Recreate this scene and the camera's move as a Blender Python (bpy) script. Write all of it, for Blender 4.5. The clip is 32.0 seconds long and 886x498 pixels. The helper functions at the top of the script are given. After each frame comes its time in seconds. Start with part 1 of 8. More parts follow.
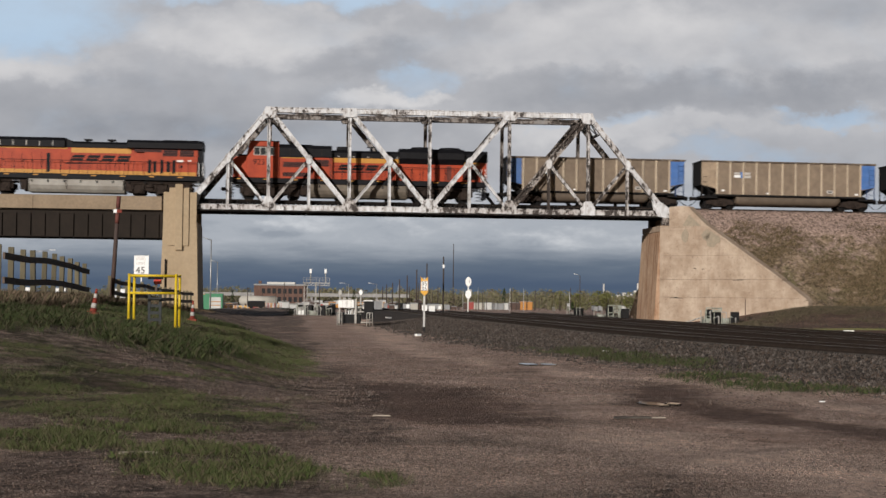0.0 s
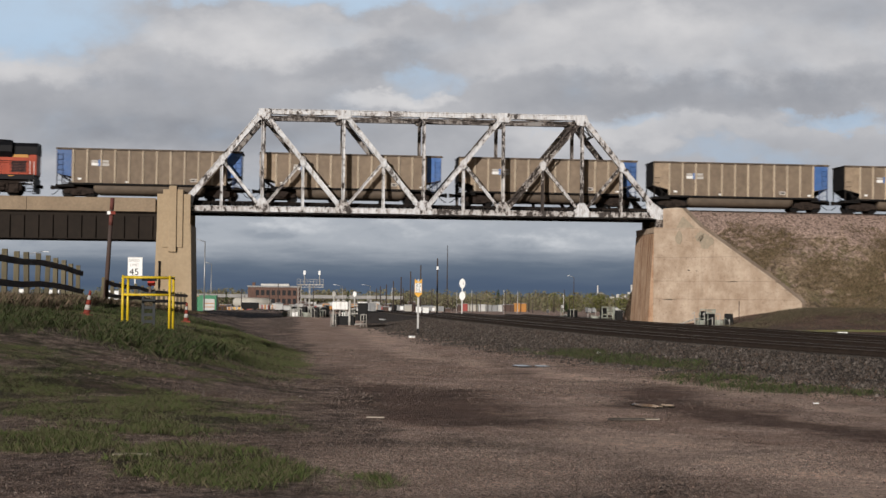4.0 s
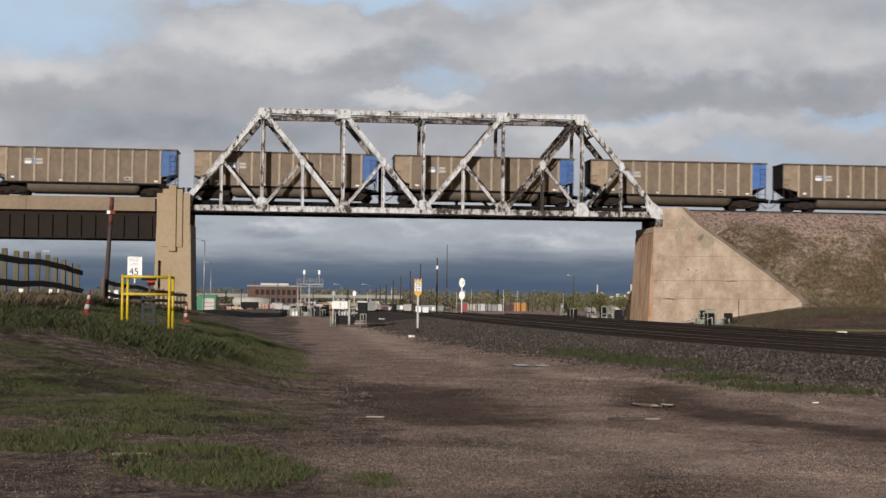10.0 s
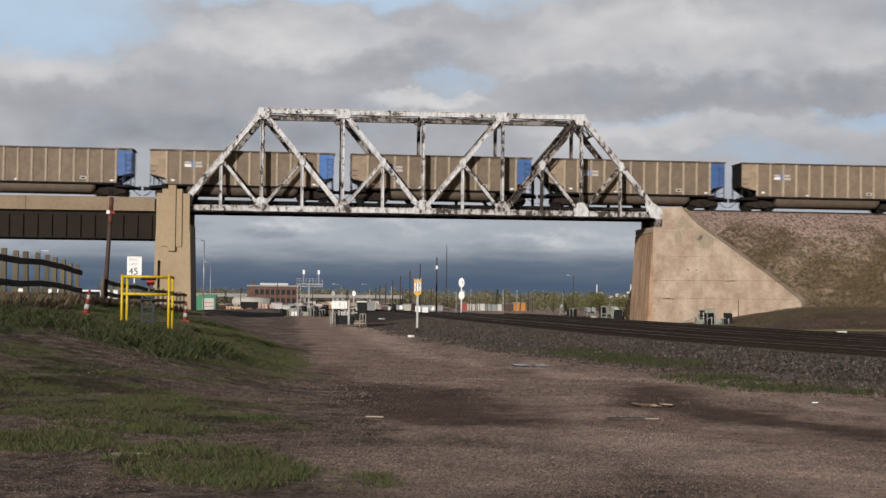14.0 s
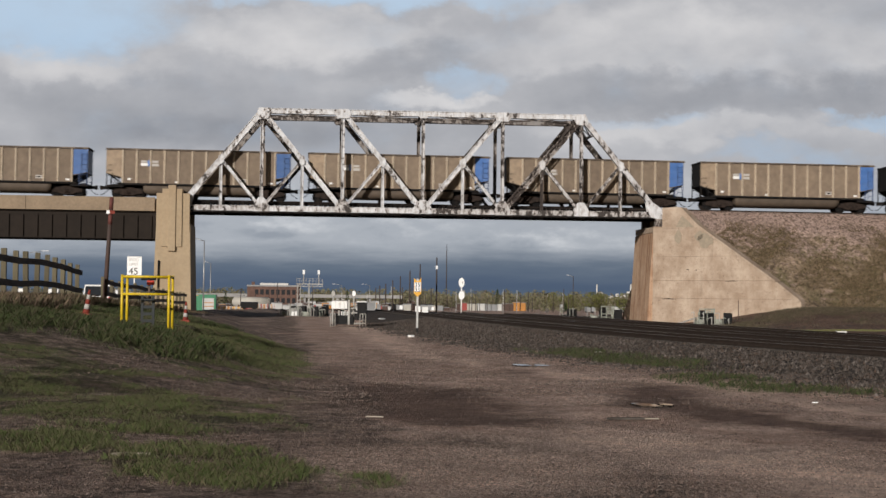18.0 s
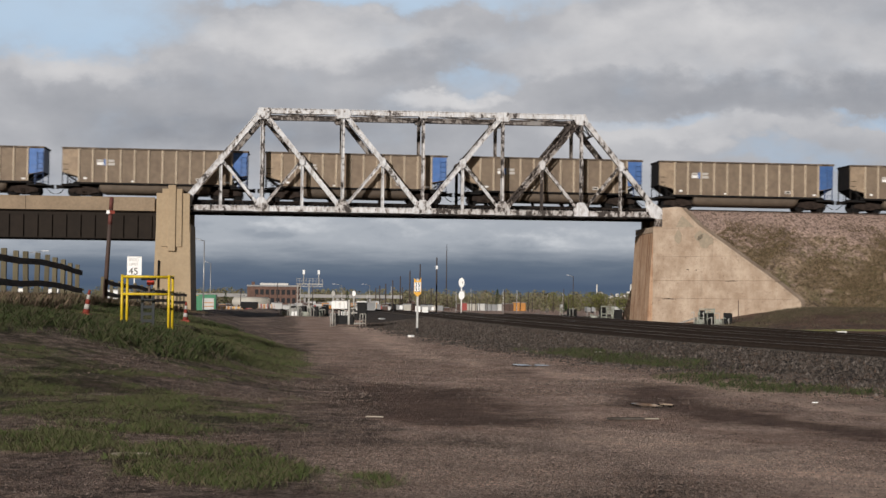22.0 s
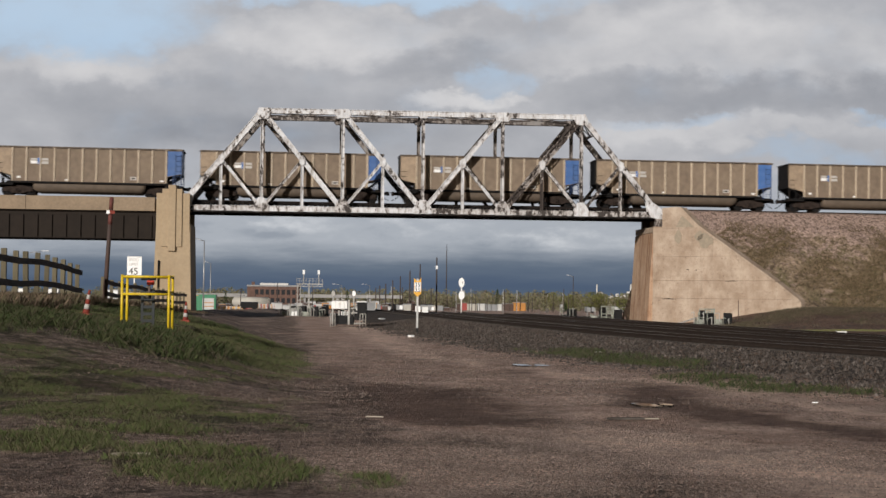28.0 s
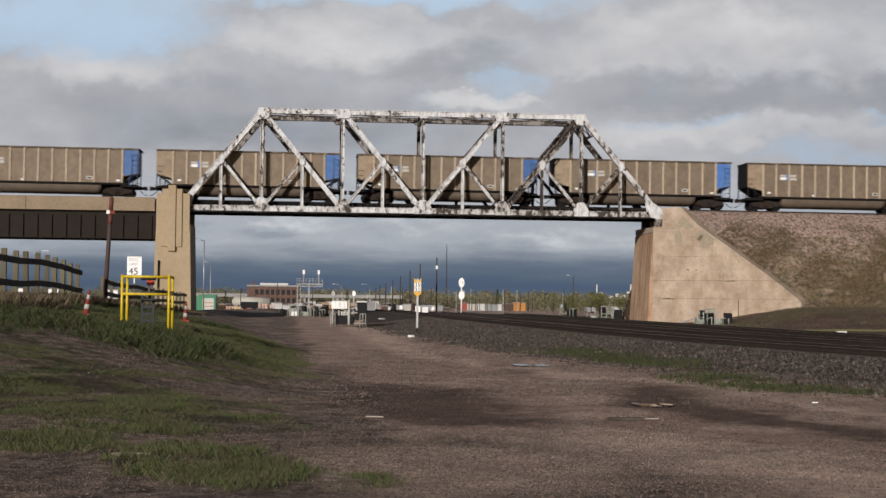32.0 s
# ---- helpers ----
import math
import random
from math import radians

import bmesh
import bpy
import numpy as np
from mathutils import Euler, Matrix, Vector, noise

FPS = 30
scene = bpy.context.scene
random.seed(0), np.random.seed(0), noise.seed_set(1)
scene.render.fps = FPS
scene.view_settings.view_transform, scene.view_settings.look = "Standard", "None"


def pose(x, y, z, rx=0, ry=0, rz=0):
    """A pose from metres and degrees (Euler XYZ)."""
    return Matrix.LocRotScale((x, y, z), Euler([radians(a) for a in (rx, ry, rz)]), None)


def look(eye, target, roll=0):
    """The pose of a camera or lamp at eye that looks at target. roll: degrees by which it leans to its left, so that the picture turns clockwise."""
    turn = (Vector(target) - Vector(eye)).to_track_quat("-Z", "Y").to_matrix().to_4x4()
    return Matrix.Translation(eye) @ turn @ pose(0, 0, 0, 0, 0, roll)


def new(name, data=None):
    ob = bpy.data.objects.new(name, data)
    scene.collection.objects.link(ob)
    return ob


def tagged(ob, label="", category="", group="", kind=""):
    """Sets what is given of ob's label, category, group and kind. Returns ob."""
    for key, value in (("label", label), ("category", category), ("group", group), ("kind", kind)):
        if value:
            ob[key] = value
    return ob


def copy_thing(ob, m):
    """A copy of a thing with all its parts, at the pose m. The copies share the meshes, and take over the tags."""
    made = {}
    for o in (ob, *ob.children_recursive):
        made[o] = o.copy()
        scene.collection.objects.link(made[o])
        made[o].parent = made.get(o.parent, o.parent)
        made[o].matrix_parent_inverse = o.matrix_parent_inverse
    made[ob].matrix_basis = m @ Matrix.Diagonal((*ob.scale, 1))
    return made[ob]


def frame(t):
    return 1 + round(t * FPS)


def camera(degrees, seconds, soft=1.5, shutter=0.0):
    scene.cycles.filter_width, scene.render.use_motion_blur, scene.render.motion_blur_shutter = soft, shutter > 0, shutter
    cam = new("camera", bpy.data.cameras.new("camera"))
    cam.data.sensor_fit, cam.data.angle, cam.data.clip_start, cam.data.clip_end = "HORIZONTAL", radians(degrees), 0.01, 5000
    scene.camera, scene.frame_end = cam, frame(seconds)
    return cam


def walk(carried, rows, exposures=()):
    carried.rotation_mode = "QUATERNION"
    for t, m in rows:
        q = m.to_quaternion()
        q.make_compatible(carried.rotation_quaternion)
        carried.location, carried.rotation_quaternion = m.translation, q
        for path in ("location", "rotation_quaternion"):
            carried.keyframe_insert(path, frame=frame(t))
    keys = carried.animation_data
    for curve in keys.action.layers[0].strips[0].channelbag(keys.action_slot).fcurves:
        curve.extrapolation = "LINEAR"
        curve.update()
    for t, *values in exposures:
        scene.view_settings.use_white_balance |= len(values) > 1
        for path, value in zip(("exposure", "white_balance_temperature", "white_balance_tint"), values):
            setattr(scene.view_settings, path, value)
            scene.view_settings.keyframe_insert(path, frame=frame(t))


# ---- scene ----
# Plan: X runs along the railway bridge, Y away from the camera, Z up; ground under the bridge at z = 0.
EYE = Vector((-10.40, -135.95, 1.84))
FOCAL = 2952.45            # for a picture 1568 wide
YAW, PITCH, ROLL = 5.100, 1.680, 0.663
cam = camera(29.742, 32.0, soft=1.5, shutter=0.5)


def aim(sx, sy):
    """The camera's pose, turned a little to the left by sx and up by sy (in 1/FOCAL radians)."""
    yaw, pitch = radians(YAW) - sx / FOCAL, radians(PITCH) + sy / FOCAL
    way = Vector((math.sin(yaw) * math.cos(pitch), math.cos(yaw) * math.cos(pitch), math.sin(pitch)))
    return look(EYE, EYE + way * 100, ROLL)


walk(cam, [(0, aim(12, -2)), (0.5, aim(9, 3)), (1, aim(4.5, 4)), (1.5, aim(0, 4.5)), (2, aim(1.3, 4.5)), (2.5, aim(1.3, 3)),
           (3, aim(1.3, 1.5)), (3.5, aim(1.3, 1.3)), (5.5, aim(1, 0.6)), (9, aim(0.8, 0.3)), (12, aim(0.4, 0)), (14, aim(0, 0)), (32, aim(0, 0))],
     exposures=[(0, 0.0), (32, 0.0)])

# ---- light: low evening sun from behind the camera, a broken cloudy sky ----
SUN_EL, SUN_AZ = 15.0, 27.0     # azimuth: from straight behind the bridge's near side towards -X
world = bpy.data.worlds.new("sky")
scene.world = world
world.use_nodes = True
wn = world.node_tree
sky = wn.nodes.new("ShaderNodeTexSky")
sky.sky_type, sky.sun_disc = "NISHITA", False
sky.sun_elevation, sky.sun_rotation = radians(SUN_EL), radians(180 + SUN_AZ)
sky.air_density, sky.dust_density = 1.0, 2.0
wn.links.new(sky.outputs[0], wn.nodes["Background"].inputs[0])
wn.nodes["Background"].inputs[1].default_value = 0.027
sun = new("sun", bpy.data.lights.new("sun", "SUN"))
sun.data.energy, sun.data.angle, sun.data.color = 3.9, radians(0.6), (1.0, 0.945, 0.905)
to_sun = Vector((-math.sin(radians(SUN_AZ)) * math.cos(radians(SUN_EL)), -math.cos(radians(SUN_AZ)) * math.cos(radians(SUN_EL)), math.sin(radians(SUN_EL))))
sun.matrix_world = look(Vector((0, 0, 80)) + to_sun * 200, Vector((0, 0, 80)))

# ---- helpers for building ----
def part(name, bm, material, parent, label=""):
    me = bpy.data.meshes.new(name)
    bm.normal_update()
    bm.to_mesh(me)
    bm.free()
    me.materials.append(material)
    ob = new(name, me)
    ob.parent = parent
    return tagged(ob, label)


def thing(name, label, category, at=None, group="", kind=""):
    ob = new(name)
    if at is not None:
        ob.matrix_basis = at
    return tagged(ob, label, category, group, kind)


def solo(name, bm, material, label, category, group="", kind="", at=None):
    """A thing that is one mesh."""
    ob = part(name, bm, material, None)
    if at is not None:
        ob.matrix_basis = at
    return tagged(ob, label, category, group, kind)


def raw_mesh(name, verts, faces, materials, smooth=False):
    me = bpy.data.meshes.new(name)
    me.from_pydata(verts, [], faces)
    for m in materials:
        me.materials.append(m)
    if smooth:
        me.polygons.foreach_set("use_smooth", [True] * len(me.polygons))
    return me


def box(bm, x0, x1, y0, y1, z0, z1, bevel=0.0):
    vs = [bm.verts.new((x, y, z)) for x in (x0, x1) for y in (y0, y1) for z in (z0, z1)]
    fs = [bm.faces.new([vs[i] for i in q]) for q in ((0, 1, 3, 2), (4, 6, 7, 5), (0, 4, 5, 1), (2, 3, 7, 6), (0, 2, 6, 4), (1, 5, 7, 3))]
    if bevel:
        bmesh.ops.bevel(bm, geom=list({e for f in fs for e in f.edges}), offset=bevel, segments=2, affect="EDGES", profile=0.6)
    return bm


def beam(bm, a, b, w, h, up=(0, 0, 1)):
    """A bar from a to b: w across, h along up."""
    a, b, up = Vector(a), Vector(b), Vector(up)
    d = (b - a).normalized()
    s = d.cross(up)
    s = s.normalized() if s.length > 1e-4 else Vector((1, 0, 0))
    u = s.cross(d)
    vs = [bm.verts.new(p + s * (i * w / 2) + u * (j * h / 2)) for p in (a, b) for i, j in ((-1, -1), (1, -1), (1, 1), (-1, 1))]
    for q in ((3, 2, 1, 0), (4, 5, 6, 7), (0, 1, 5, 4), (1, 2, 6, 5), (2, 3, 7, 6), (3, 0, 4, 7)):
        bm.faces.new([vs[i] for i in q])
    return bm


def rod(bm, a, b, r, n=10, r2=None):
    a, b = Vector(a), Vector(b)
    d = (b - a).normalized()
    s = d.orthogonal().normalized()
    u = d.cross(s)
    r2 = r if r2 is None else r2
    ra, rb = [], []
    for i in range(n):
        c = math.cos(2 * math.pi * i / n) * s + math.sin(2 * math.pi * i / n) * u
        ra.append(bm.verts.new(a + c * r))
        rb.append(bm.verts.new(b + c * r2))
    for i in range(n):
        f = bm.faces.new((ra[i], ra[(i + 1) % n], rb[(i + 1) % n], rb[i]))
        f.smooth = n > 6
    bm.faces.new(ra[::-1])
    bm.faces.new(rb)
    return bm


def slab(bm, pts, a, b, axis="y"):
    """A plate of outline pts, from a to b along axis. axis y: pts are (x, z); x: (y, z); z: (x, y)."""
    def at(p, k):
        return {"y": (p[0], k, p[1]), "x": (k, p[0], p[1]), "z": (p[0], p[1], k)}[axis]
    va, vb = [bm.verts.new(at(p, a)) for p in pts], [bm.verts.new(at(p, b)) for p in pts]
    n = len(pts)
    faces = [bm.faces.new(va), bm.faces.new(vb[::-1])]
    for i in range(n):
        faces.append(bm.faces.new((va[(i + 1) % n], va[i], vb[i], vb[(i + 1) % n])))
    bmesh.ops.recalc_face_normals(bm, faces=faces)
    return bm


def BM():
    return bmesh.new()


# ---- materials ----
def mat(name, color, rough=0.7, metal=0.0, vary=0.25, scale=3.0, bump=0.0, second=None, patch=0.5, patch_scale=0.8, soft=0.12, spec=0.4, stretch=(1, 1, 1), obj_random=0.0, bump_scale=None):
    """Base colour with fine grain, larger stains of a second colour, and relief; all in metres of the object's own space."""
    m = bpy.data.materials.new(name)
    m.use_nodes = True
    nt = m.node_tree
    n, l = nt.nodes, nt.links
    b = n["Principled BSDF"]
    b.inputs["Roughness"].default_value, b.inputs["Metallic"].default_value = rough, metal
    b.inputs["Specular IOR Level"].default_value = spec
    tc, mp = n.new("ShaderNodeTexCoord"), n.new("ShaderNodeMapping")
    mp.inputs["Scale"].default_value = stretch
    l.new(tc.outputs["Object"], mp.inputs[0])
    fine = n.new("ShaderNodeTexNoise")
    fine.inputs["Scale"].default_value, fine.inputs["Detail"].default_value = scale, 6
    l.new(mp.outputs[0], fine.inputs["Vector"])
    val = n.new("ShaderNodeMapRange")
    val.inputs[1].default_value, val.inputs[2].default_value = 0.3, 0.7
    val.inputs[3].default_value, val.inputs[4].default_value = 1 - vary, 1 + vary
    l.new(fine.outputs[0], val.inputs[0])
    mul = n.new("ShaderNodeVectorMath")
    mul.operation = "SCALE"
    col = n.new("ShaderNodeRGB")
    col.outputs[0].default_value = (*color, 1)
    src = col.outputs[0]
    if second:
        big = n.new("ShaderNodeTexNoise")
        big.inputs["Scale"].default_value, big.inputs["Detail"].default_value, big.inputs["Roughness"].default_value = patch_scale, 8, 0.65
        l.new(mp.outputs[0], big.inputs["Vector"])
        ramp = n.new("ShaderNodeMapRange")
        ramp.inputs[1].default_value, ramp.inputs[2].default_value = patch - soft / 2, patch + soft / 2
        l.new(big.outputs[0], ramp.inputs[0])
        mix = n.new("ShaderNodeMixRGB")
        mix.inputs[1].default_value, mix.inputs[2].default_value = (*color, 1), (*second, 1)
        l.new(ramp.outputs[0], mix.inputs[0])
        src = mix.outputs[0]
    l.new(src, mul.inputs[0])
    scl = val.outputs[0]
    if obj_random:
        oi, orr, mm = n.new("ShaderNodeObjectInfo"), n.new("ShaderNodeMapRange"), n.new("ShaderNodeMath")
        orr.inputs[3].default_value, orr.inputs[4].default_value = 1 - obj_random, 1 + obj_random
        l.new(oi.outputs["Random"], orr.inputs[0])
        mm.operation = "MULTIPLY"
        l.new(scl, mm.inputs[0])
        l.new(orr.outputs[0], mm.inputs[1])
        scl = mm.outputs[0]
    l.new(scl, mul.inputs["Scale"])
    l.new(mul.outputs[0], b.inputs["Base Color"])
    if bump:
        bp = n.new("ShaderNodeBump")
        bp.inputs["Strength"].default_value, bp.inputs["Distance"].default_value = 1.0, bump
        hs = fine.outputs[0]
        if bump_scale:
            hn = n.new("ShaderNodeTexNoise")
            hn.inputs["Scale"].default_value, hn.inputs["Detail"].default_value = bump_scale, 6
            l.new(mp.outputs[0], hn.inputs["Vector"])
            hs = hn.outputs[0]
        l.new(hs, bp.inputs["Height"])
        l.new(bp.outputs[0], b.inputs["Normal"])
    return m


def tex_nodes(m):
    """Small node helpers bound to a material: noise in metres, ramps and mixes."""
    n, l = m.node_tree.nodes, m.node_tree.links
    tc = n.new("ShaderNodeTexCoord")

    def tex(stretch, scale, detail=7, rough=0.6):
        mp = n.new("ShaderNodeMapping")
        mp.inputs["Scale"].default_value = stretch
        l.new(tc.outputs["Object"], mp.inputs[0])
        t = n.new("ShaderNodeTexNoise")
        t.inputs["Scale"].default_value, t.inputs["Detail"].default_value, t.inputs["Roughness"].default_value = scale, detail, rough
        l.new(mp.outputs[0], t.inputs["Vector"])
        return t.outputs[0]

    def ramp(src, a, b_, hi=1.0, lo=0.0):
        r = n.new("ShaderNodeMapRange")
        r.inputs[1].default_value, r.inputs[2].default_value, r.inputs[3].default_value, r.inputs[4].default_value = a, b_, lo, hi
        l.new(src, r.inputs[0])
        return r.outputs[0]

    def mix(f, a, c):
        x = n.new("ShaderNodeMixRGB")
        for s_, v in ((0, f), (1, a), (2, c)):
            if isinstance(v, tuple):
                x.inputs[s_].default_value = (*v, 1)
            elif isinstance(v, float):
                x.inputs[s_].default_value = v
            else:
                l.new(v, x.inputs[s_])
        return x.outputs[0]

    def op(kind, a, c):
        x = n.new("ShaderNodeMath")
        x.operation = kind
        for s_, v in ((0, a), (1, c)):
            if isinstance(v, float):
                x.inputs[s_].default_value = v
            else:
                l.new(v, x.inputs[s_])
        return x.outputs[0]
    return tc, tex, ramp, mix, op


def paint_mat(name, paint, bare, amount):
    """Peeling bridge paint: flakes gone in clusters, dirt runs downwards, thin rust bleeding round the bare steel."""
    m = bpy.data.materials.new(name)
    m.use_nodes = True
    n, l = m.node_tree.nodes, m.node_tree.links
    b = n["Principled BSDF"]
    b.inputs["Roughness"].default_value, b.inputs["Specular IOR Level"].default_value = 0.65, 0.25
    tc, tex, ramp, mix, op = tex_nodes(m)
    where = tex((1, 1, 1), 0.55, 5, 0.55)
    flake = tex((1, 1, 0.6), 3.0, 9, 0.70)
    drip = tex((3.2, 3.2, 0.35), 1.5, 7, 0.65)
    v = op("ADD", flake, op("MULTIPLY", op("SUBTRACT", where, 0.5), 0.55))
    col = mix(ramp(tex((1, 1, 1), 1.3), 0.35, 0.68), paint, tuple(c * 0.80 for c in paint))
    col = mix(ramp(drip, 0.50, 0.70, 0.45 + 0.5 * amount), col, (0.20, 0.175, 0.155))
    thr = 0.655 - 0.16 * amount
    col = mix(ramp(v, thr - 0.10, thr, 0.55), col, (0.25, 0.20, 0.165))
    col = mix(ramp(v, thr, thr + 0.035, 0.93), col, bare)
    l.new(col, b.inputs["Base Color"])
    bp = n.new("ShaderNodeBump")
    bp.inputs["Distance"].default_value = 0.006
    l.new(ramp(v, thr + 0.03, thr), bp.inputs["Height"])
    l.new(bp.outputs[0], b.inputs["Normal"])
    return m


M_WHITE = paint_mat("peeling_white_paint", (0.66, 0.67, 0.68), (0.030, 0.023, 0.020), 0.46)
M_WORN = paint_mat("worn_white_paint", (0.60, 0.60, 0.605), (0.029, 0.022, 0.019), 0.80)
# darker, more rusted paint for the far side and the top bracing
M_FARPAINT = paint_mat("dark_far_paint", (0.26, 0.25, 0.24), (0.034, 0.026, 0.022), 1.2)
M_HALF = paint_mat("half_rusted_white_paint", (0.58, 0.575, 0.57), (0.028, 0.021, 0.018), 1.0)
M_RUSTY = paint_mat("rusted_steel", (0.42, 0.40, 0.38), (0.032, 0.023, 0.019), 1.35)
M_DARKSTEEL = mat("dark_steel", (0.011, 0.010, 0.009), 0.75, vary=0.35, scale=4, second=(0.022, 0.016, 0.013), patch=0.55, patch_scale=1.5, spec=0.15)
M_GIRDER = mat("brown_girder_paint", (0.021, 0.015, 0.011), 0.7, vary=0.15, scale=3, second=(0.015, 0.011, 0.008), patch=0.5, patch_scale=0.7, soft=0.3, spec=0.15)
M_CURB = mat("tan_concrete", (0.27, 0.205, 0.138), 0.85, vary=0.10, scale=5, second=(0.21, 0.158, 0.106), patch=0.55, patch_scale=0.5, soft=0.3, bump=0.004)
M_PIER = mat("painted_pier_concrete", (0.37, 0.285, 0.185), 0.85, vary=0.08, scale=4, second=(0.32, 0.24, 0.15), patch=0.56, patch_scale=0.35, soft=0.35, bump=0.004)


def wall_mat(name, base, pale, grime, rust, rust_amount, run=3.2):
    """Board-marked old concrete: cloudy tone, faint level lines, streaks that run down, and pits."""
    m = bpy.data.materials.new(name)
    m.use_nodes = True
    n, l = m.node_tree.nodes, m.node_tree.links
    b = n["Principled BSDF"]
    b.inputs["Roughness"].default_value, b.inputs["Specular IOR Level"].default_value = 0.92, 0.2
    tc = n.new("ShaderNodeTexCoord")

    def tex(stretch, scale, detail=7, rough=0.6):
        mp = n.new("ShaderNodeMapping")
        mp.inputs["Scale"].default_value = stretch
        l.new(tc.outputs["Object"], mp.inputs[0])
        t = n.new("ShaderNodeTexNoise")
        t.inputs["Scale"].default_value, t.inputs["Detail"].default_value, t.inputs["Roughness"].default_value = scale, detail, rough
        l.new(mp.outputs[0], t.inputs["Vector"])
        return t.outputs[0]

    def ramp(src, a, b_, hi):
        r = n.new("ShaderNodeMapRange")
        r.inputs[1].default_value, r.inputs[2].default_value, r.inputs[4].default_value = a, b_, hi
        l.new(src, r.inputs[0])
        return r.outputs[0]

    def mix(f, a, c):
        x = n.new("ShaderNodeMixRGB")
        l.new(f, x.inputs[0])
        for s_, v in ((1, a), (2, c)):
            if isinstance(v, tuple):
                x.inputs[s_].default_value = (*v, 1)
            else:
                l.new(v, x.inputs[s_])
        return x.outputs[0]

    col = mix(ramp(tex((1, 1, 1), 0.55, 8, 0.68), 0.36, 0.64, 1.0), base, pale)
    col = mix(ramp(tex((0.25, 0.25, 4.0), 1.3, 5), 0.56, 0.70, 0.14), col, grime)
    col = mix(ramp(tex((1.2, 1.2, 0.18), 0.9, 8, 0.7), 0.55, 0.72, 0.42), col, grime)
    col = mix(ramp(tex((run, run, 0.05 * run), 1.0, 8, 0.7), 0.50, 0.66, rust_amount), col, rust)
    col = mix(ramp(tex((1, 1, 1.4), 2.1, 9, 0.75), 0.52, 0.66, 0.45), col, pale)
    pits = tex((1, 1, 1.6), 4.0, 8, 0.75)
    col = mix(ramp(pits, 0.57, 0.66, 0.75), col, grime)
    l.new(col, b.inputs["Base Color"])
    bp = n.new("ShaderNodeBump")
    bp.inputs["Distance"].default_value = 0.02
    l.new(pits, bp.inputs["Height"])
    l.new(bp.outputs[0], b.inputs["Normal"])
    return m


M_ABUT = wall_mat("old_concrete", (0.31, 0.23, 0.165), (0.49, 0.395, 0.305), (0.18, 0.125, 0.088), (0.27, 0.16, 0.10), 0.20)
M_ABUT_STAIN = wall_mat("rust_stained_concrete", (0.37, 0.225, 0.135), (0.50, 0.36, 0.25), (0.15, 0.085, 0.052), (0.15, 0.060, 0.030), 0.85, 2.4)
M_CEMENT = mat("grey_cement_patch", (0.30, 0.250, 0.185), 0.9, vary=0.12, scale=5, bump=0.004)
M_HOPPER = mat("dusty_brown_car_side", (0.20, 0.153, 0.108), 0.75, vary=0.14, scale=2.5, second=(0.145, 0.108, 0.077), patch=0.52, patch_scale=0.6, soft=0.3, obj_random=0.10)
M_RIB = mat("dusty_aluminium_rib", (0.42, 0.345, 0.255), 0.6, vary=0.15, scale=4, obj_random=0.08)
M_LEADPANEL = mat("pale_tan_car_end", (0.31, 0.235, 0.160), 0.7, vary=0.15, scale=2.5, second=(0.22, 0.165, 0.115), patch=0.55, patch_scale=0.8, soft=0.3, obj_random=0.1)
M_RIM = mat("grimy_top_rim", (0.085, 0.064, 0.048), 0.7, vary=0.35, scale=3, second=(0.20, 0.16, 0.12), patch=0.60, patch_scale=1.5)
M_BLUE = mat("faded_blue_paint", (0.050, 0.13, 0.34), 0.55, vary=0.15, scale=3, second=(0.09, 0.16, 0.33), patch=0.55, patch_scale=0.9, soft=0.3, obj_random=0.25)
M_BLUEDARK = mat("dark_blue_ladder_paint", (0.020, 0.045, 0.12), 0.6, vary=0.2, scale=4)
M_TUB = mat("brown_tub", (0.095, 0.072, 0.052), 0.7, vary=0.15, scale=2, obj_random=0.15)
M_BLACK = mat("grimy_black", (0.009, 0.0085, 0.0085), 0.8, vary=0.4, scale=5, second=(0.02, 0.015, 0.012), patch=0.56, patch_scale=2, spec=0.15)
M_TRUCK = mat("dusty_truck_iron", (0.029, 0.021, 0.017), 0.85, vary=0.35, scale=5, spec=0.15)
M_MARK = mat("white_marking", (0.72, 0.72, 0.70), 0.7, vary=0.08, scale=6)
M_MARKGREY = mat("grey_marking", (0.42, 0.40, 0.37), 0.7, vary=0.1, scale=6)
M_COAL = mat("coal", (0.012, 0.012, 0.013), 0.6, vary=0.4, scale=8, bump=0.05)
M_ORANGE = mat("orange_loco_paint", (0.36, 0.050, 0.016), 0.5, vary=0.08, scale=3, spec=0.25, second=(0.26, 0.034, 0.013), patch=0.56, patch_scale=0.7, soft=0.3)
M_YELLOW = mat("yellow_loco_stripe", (0.46, 0.215, 0.028), 0.5, vary=0.08, scale=3)
M_LOCOBLACK = mat("black_loco_paint", (0.007, 0.007, 0.0085), 0.6, vary=0.25, scale=3, spec=0.15)
M_TANK = mat("dull_silver_tank", (0.34, 0.325, 0.29), 0.6, vary=0.1, scale=2, second=(0.24, 0.22, 0.19), patch=0.5, patch_scale=0.6, soft=0.3)
M_TANKDUST = mat("dusty_brown_tank", (0.17, 0.142, 0.108), 0.7, vary=0.15, scale=2, second=(0.10, 0.082, 0.063), patch=0.5, patch_scale=0.6, soft=0.3)
M_RAILSIDE = mat("rusty_rail_side", (0.035, 0.026, 0.021), 0.85, vary=0.3, scale=4, spec=0.1)
M_RAIL = mat("worn_rail_steel", (0.30, 0.27, 0.24), 0.32, 0.8, vary=0.2, scale=4)
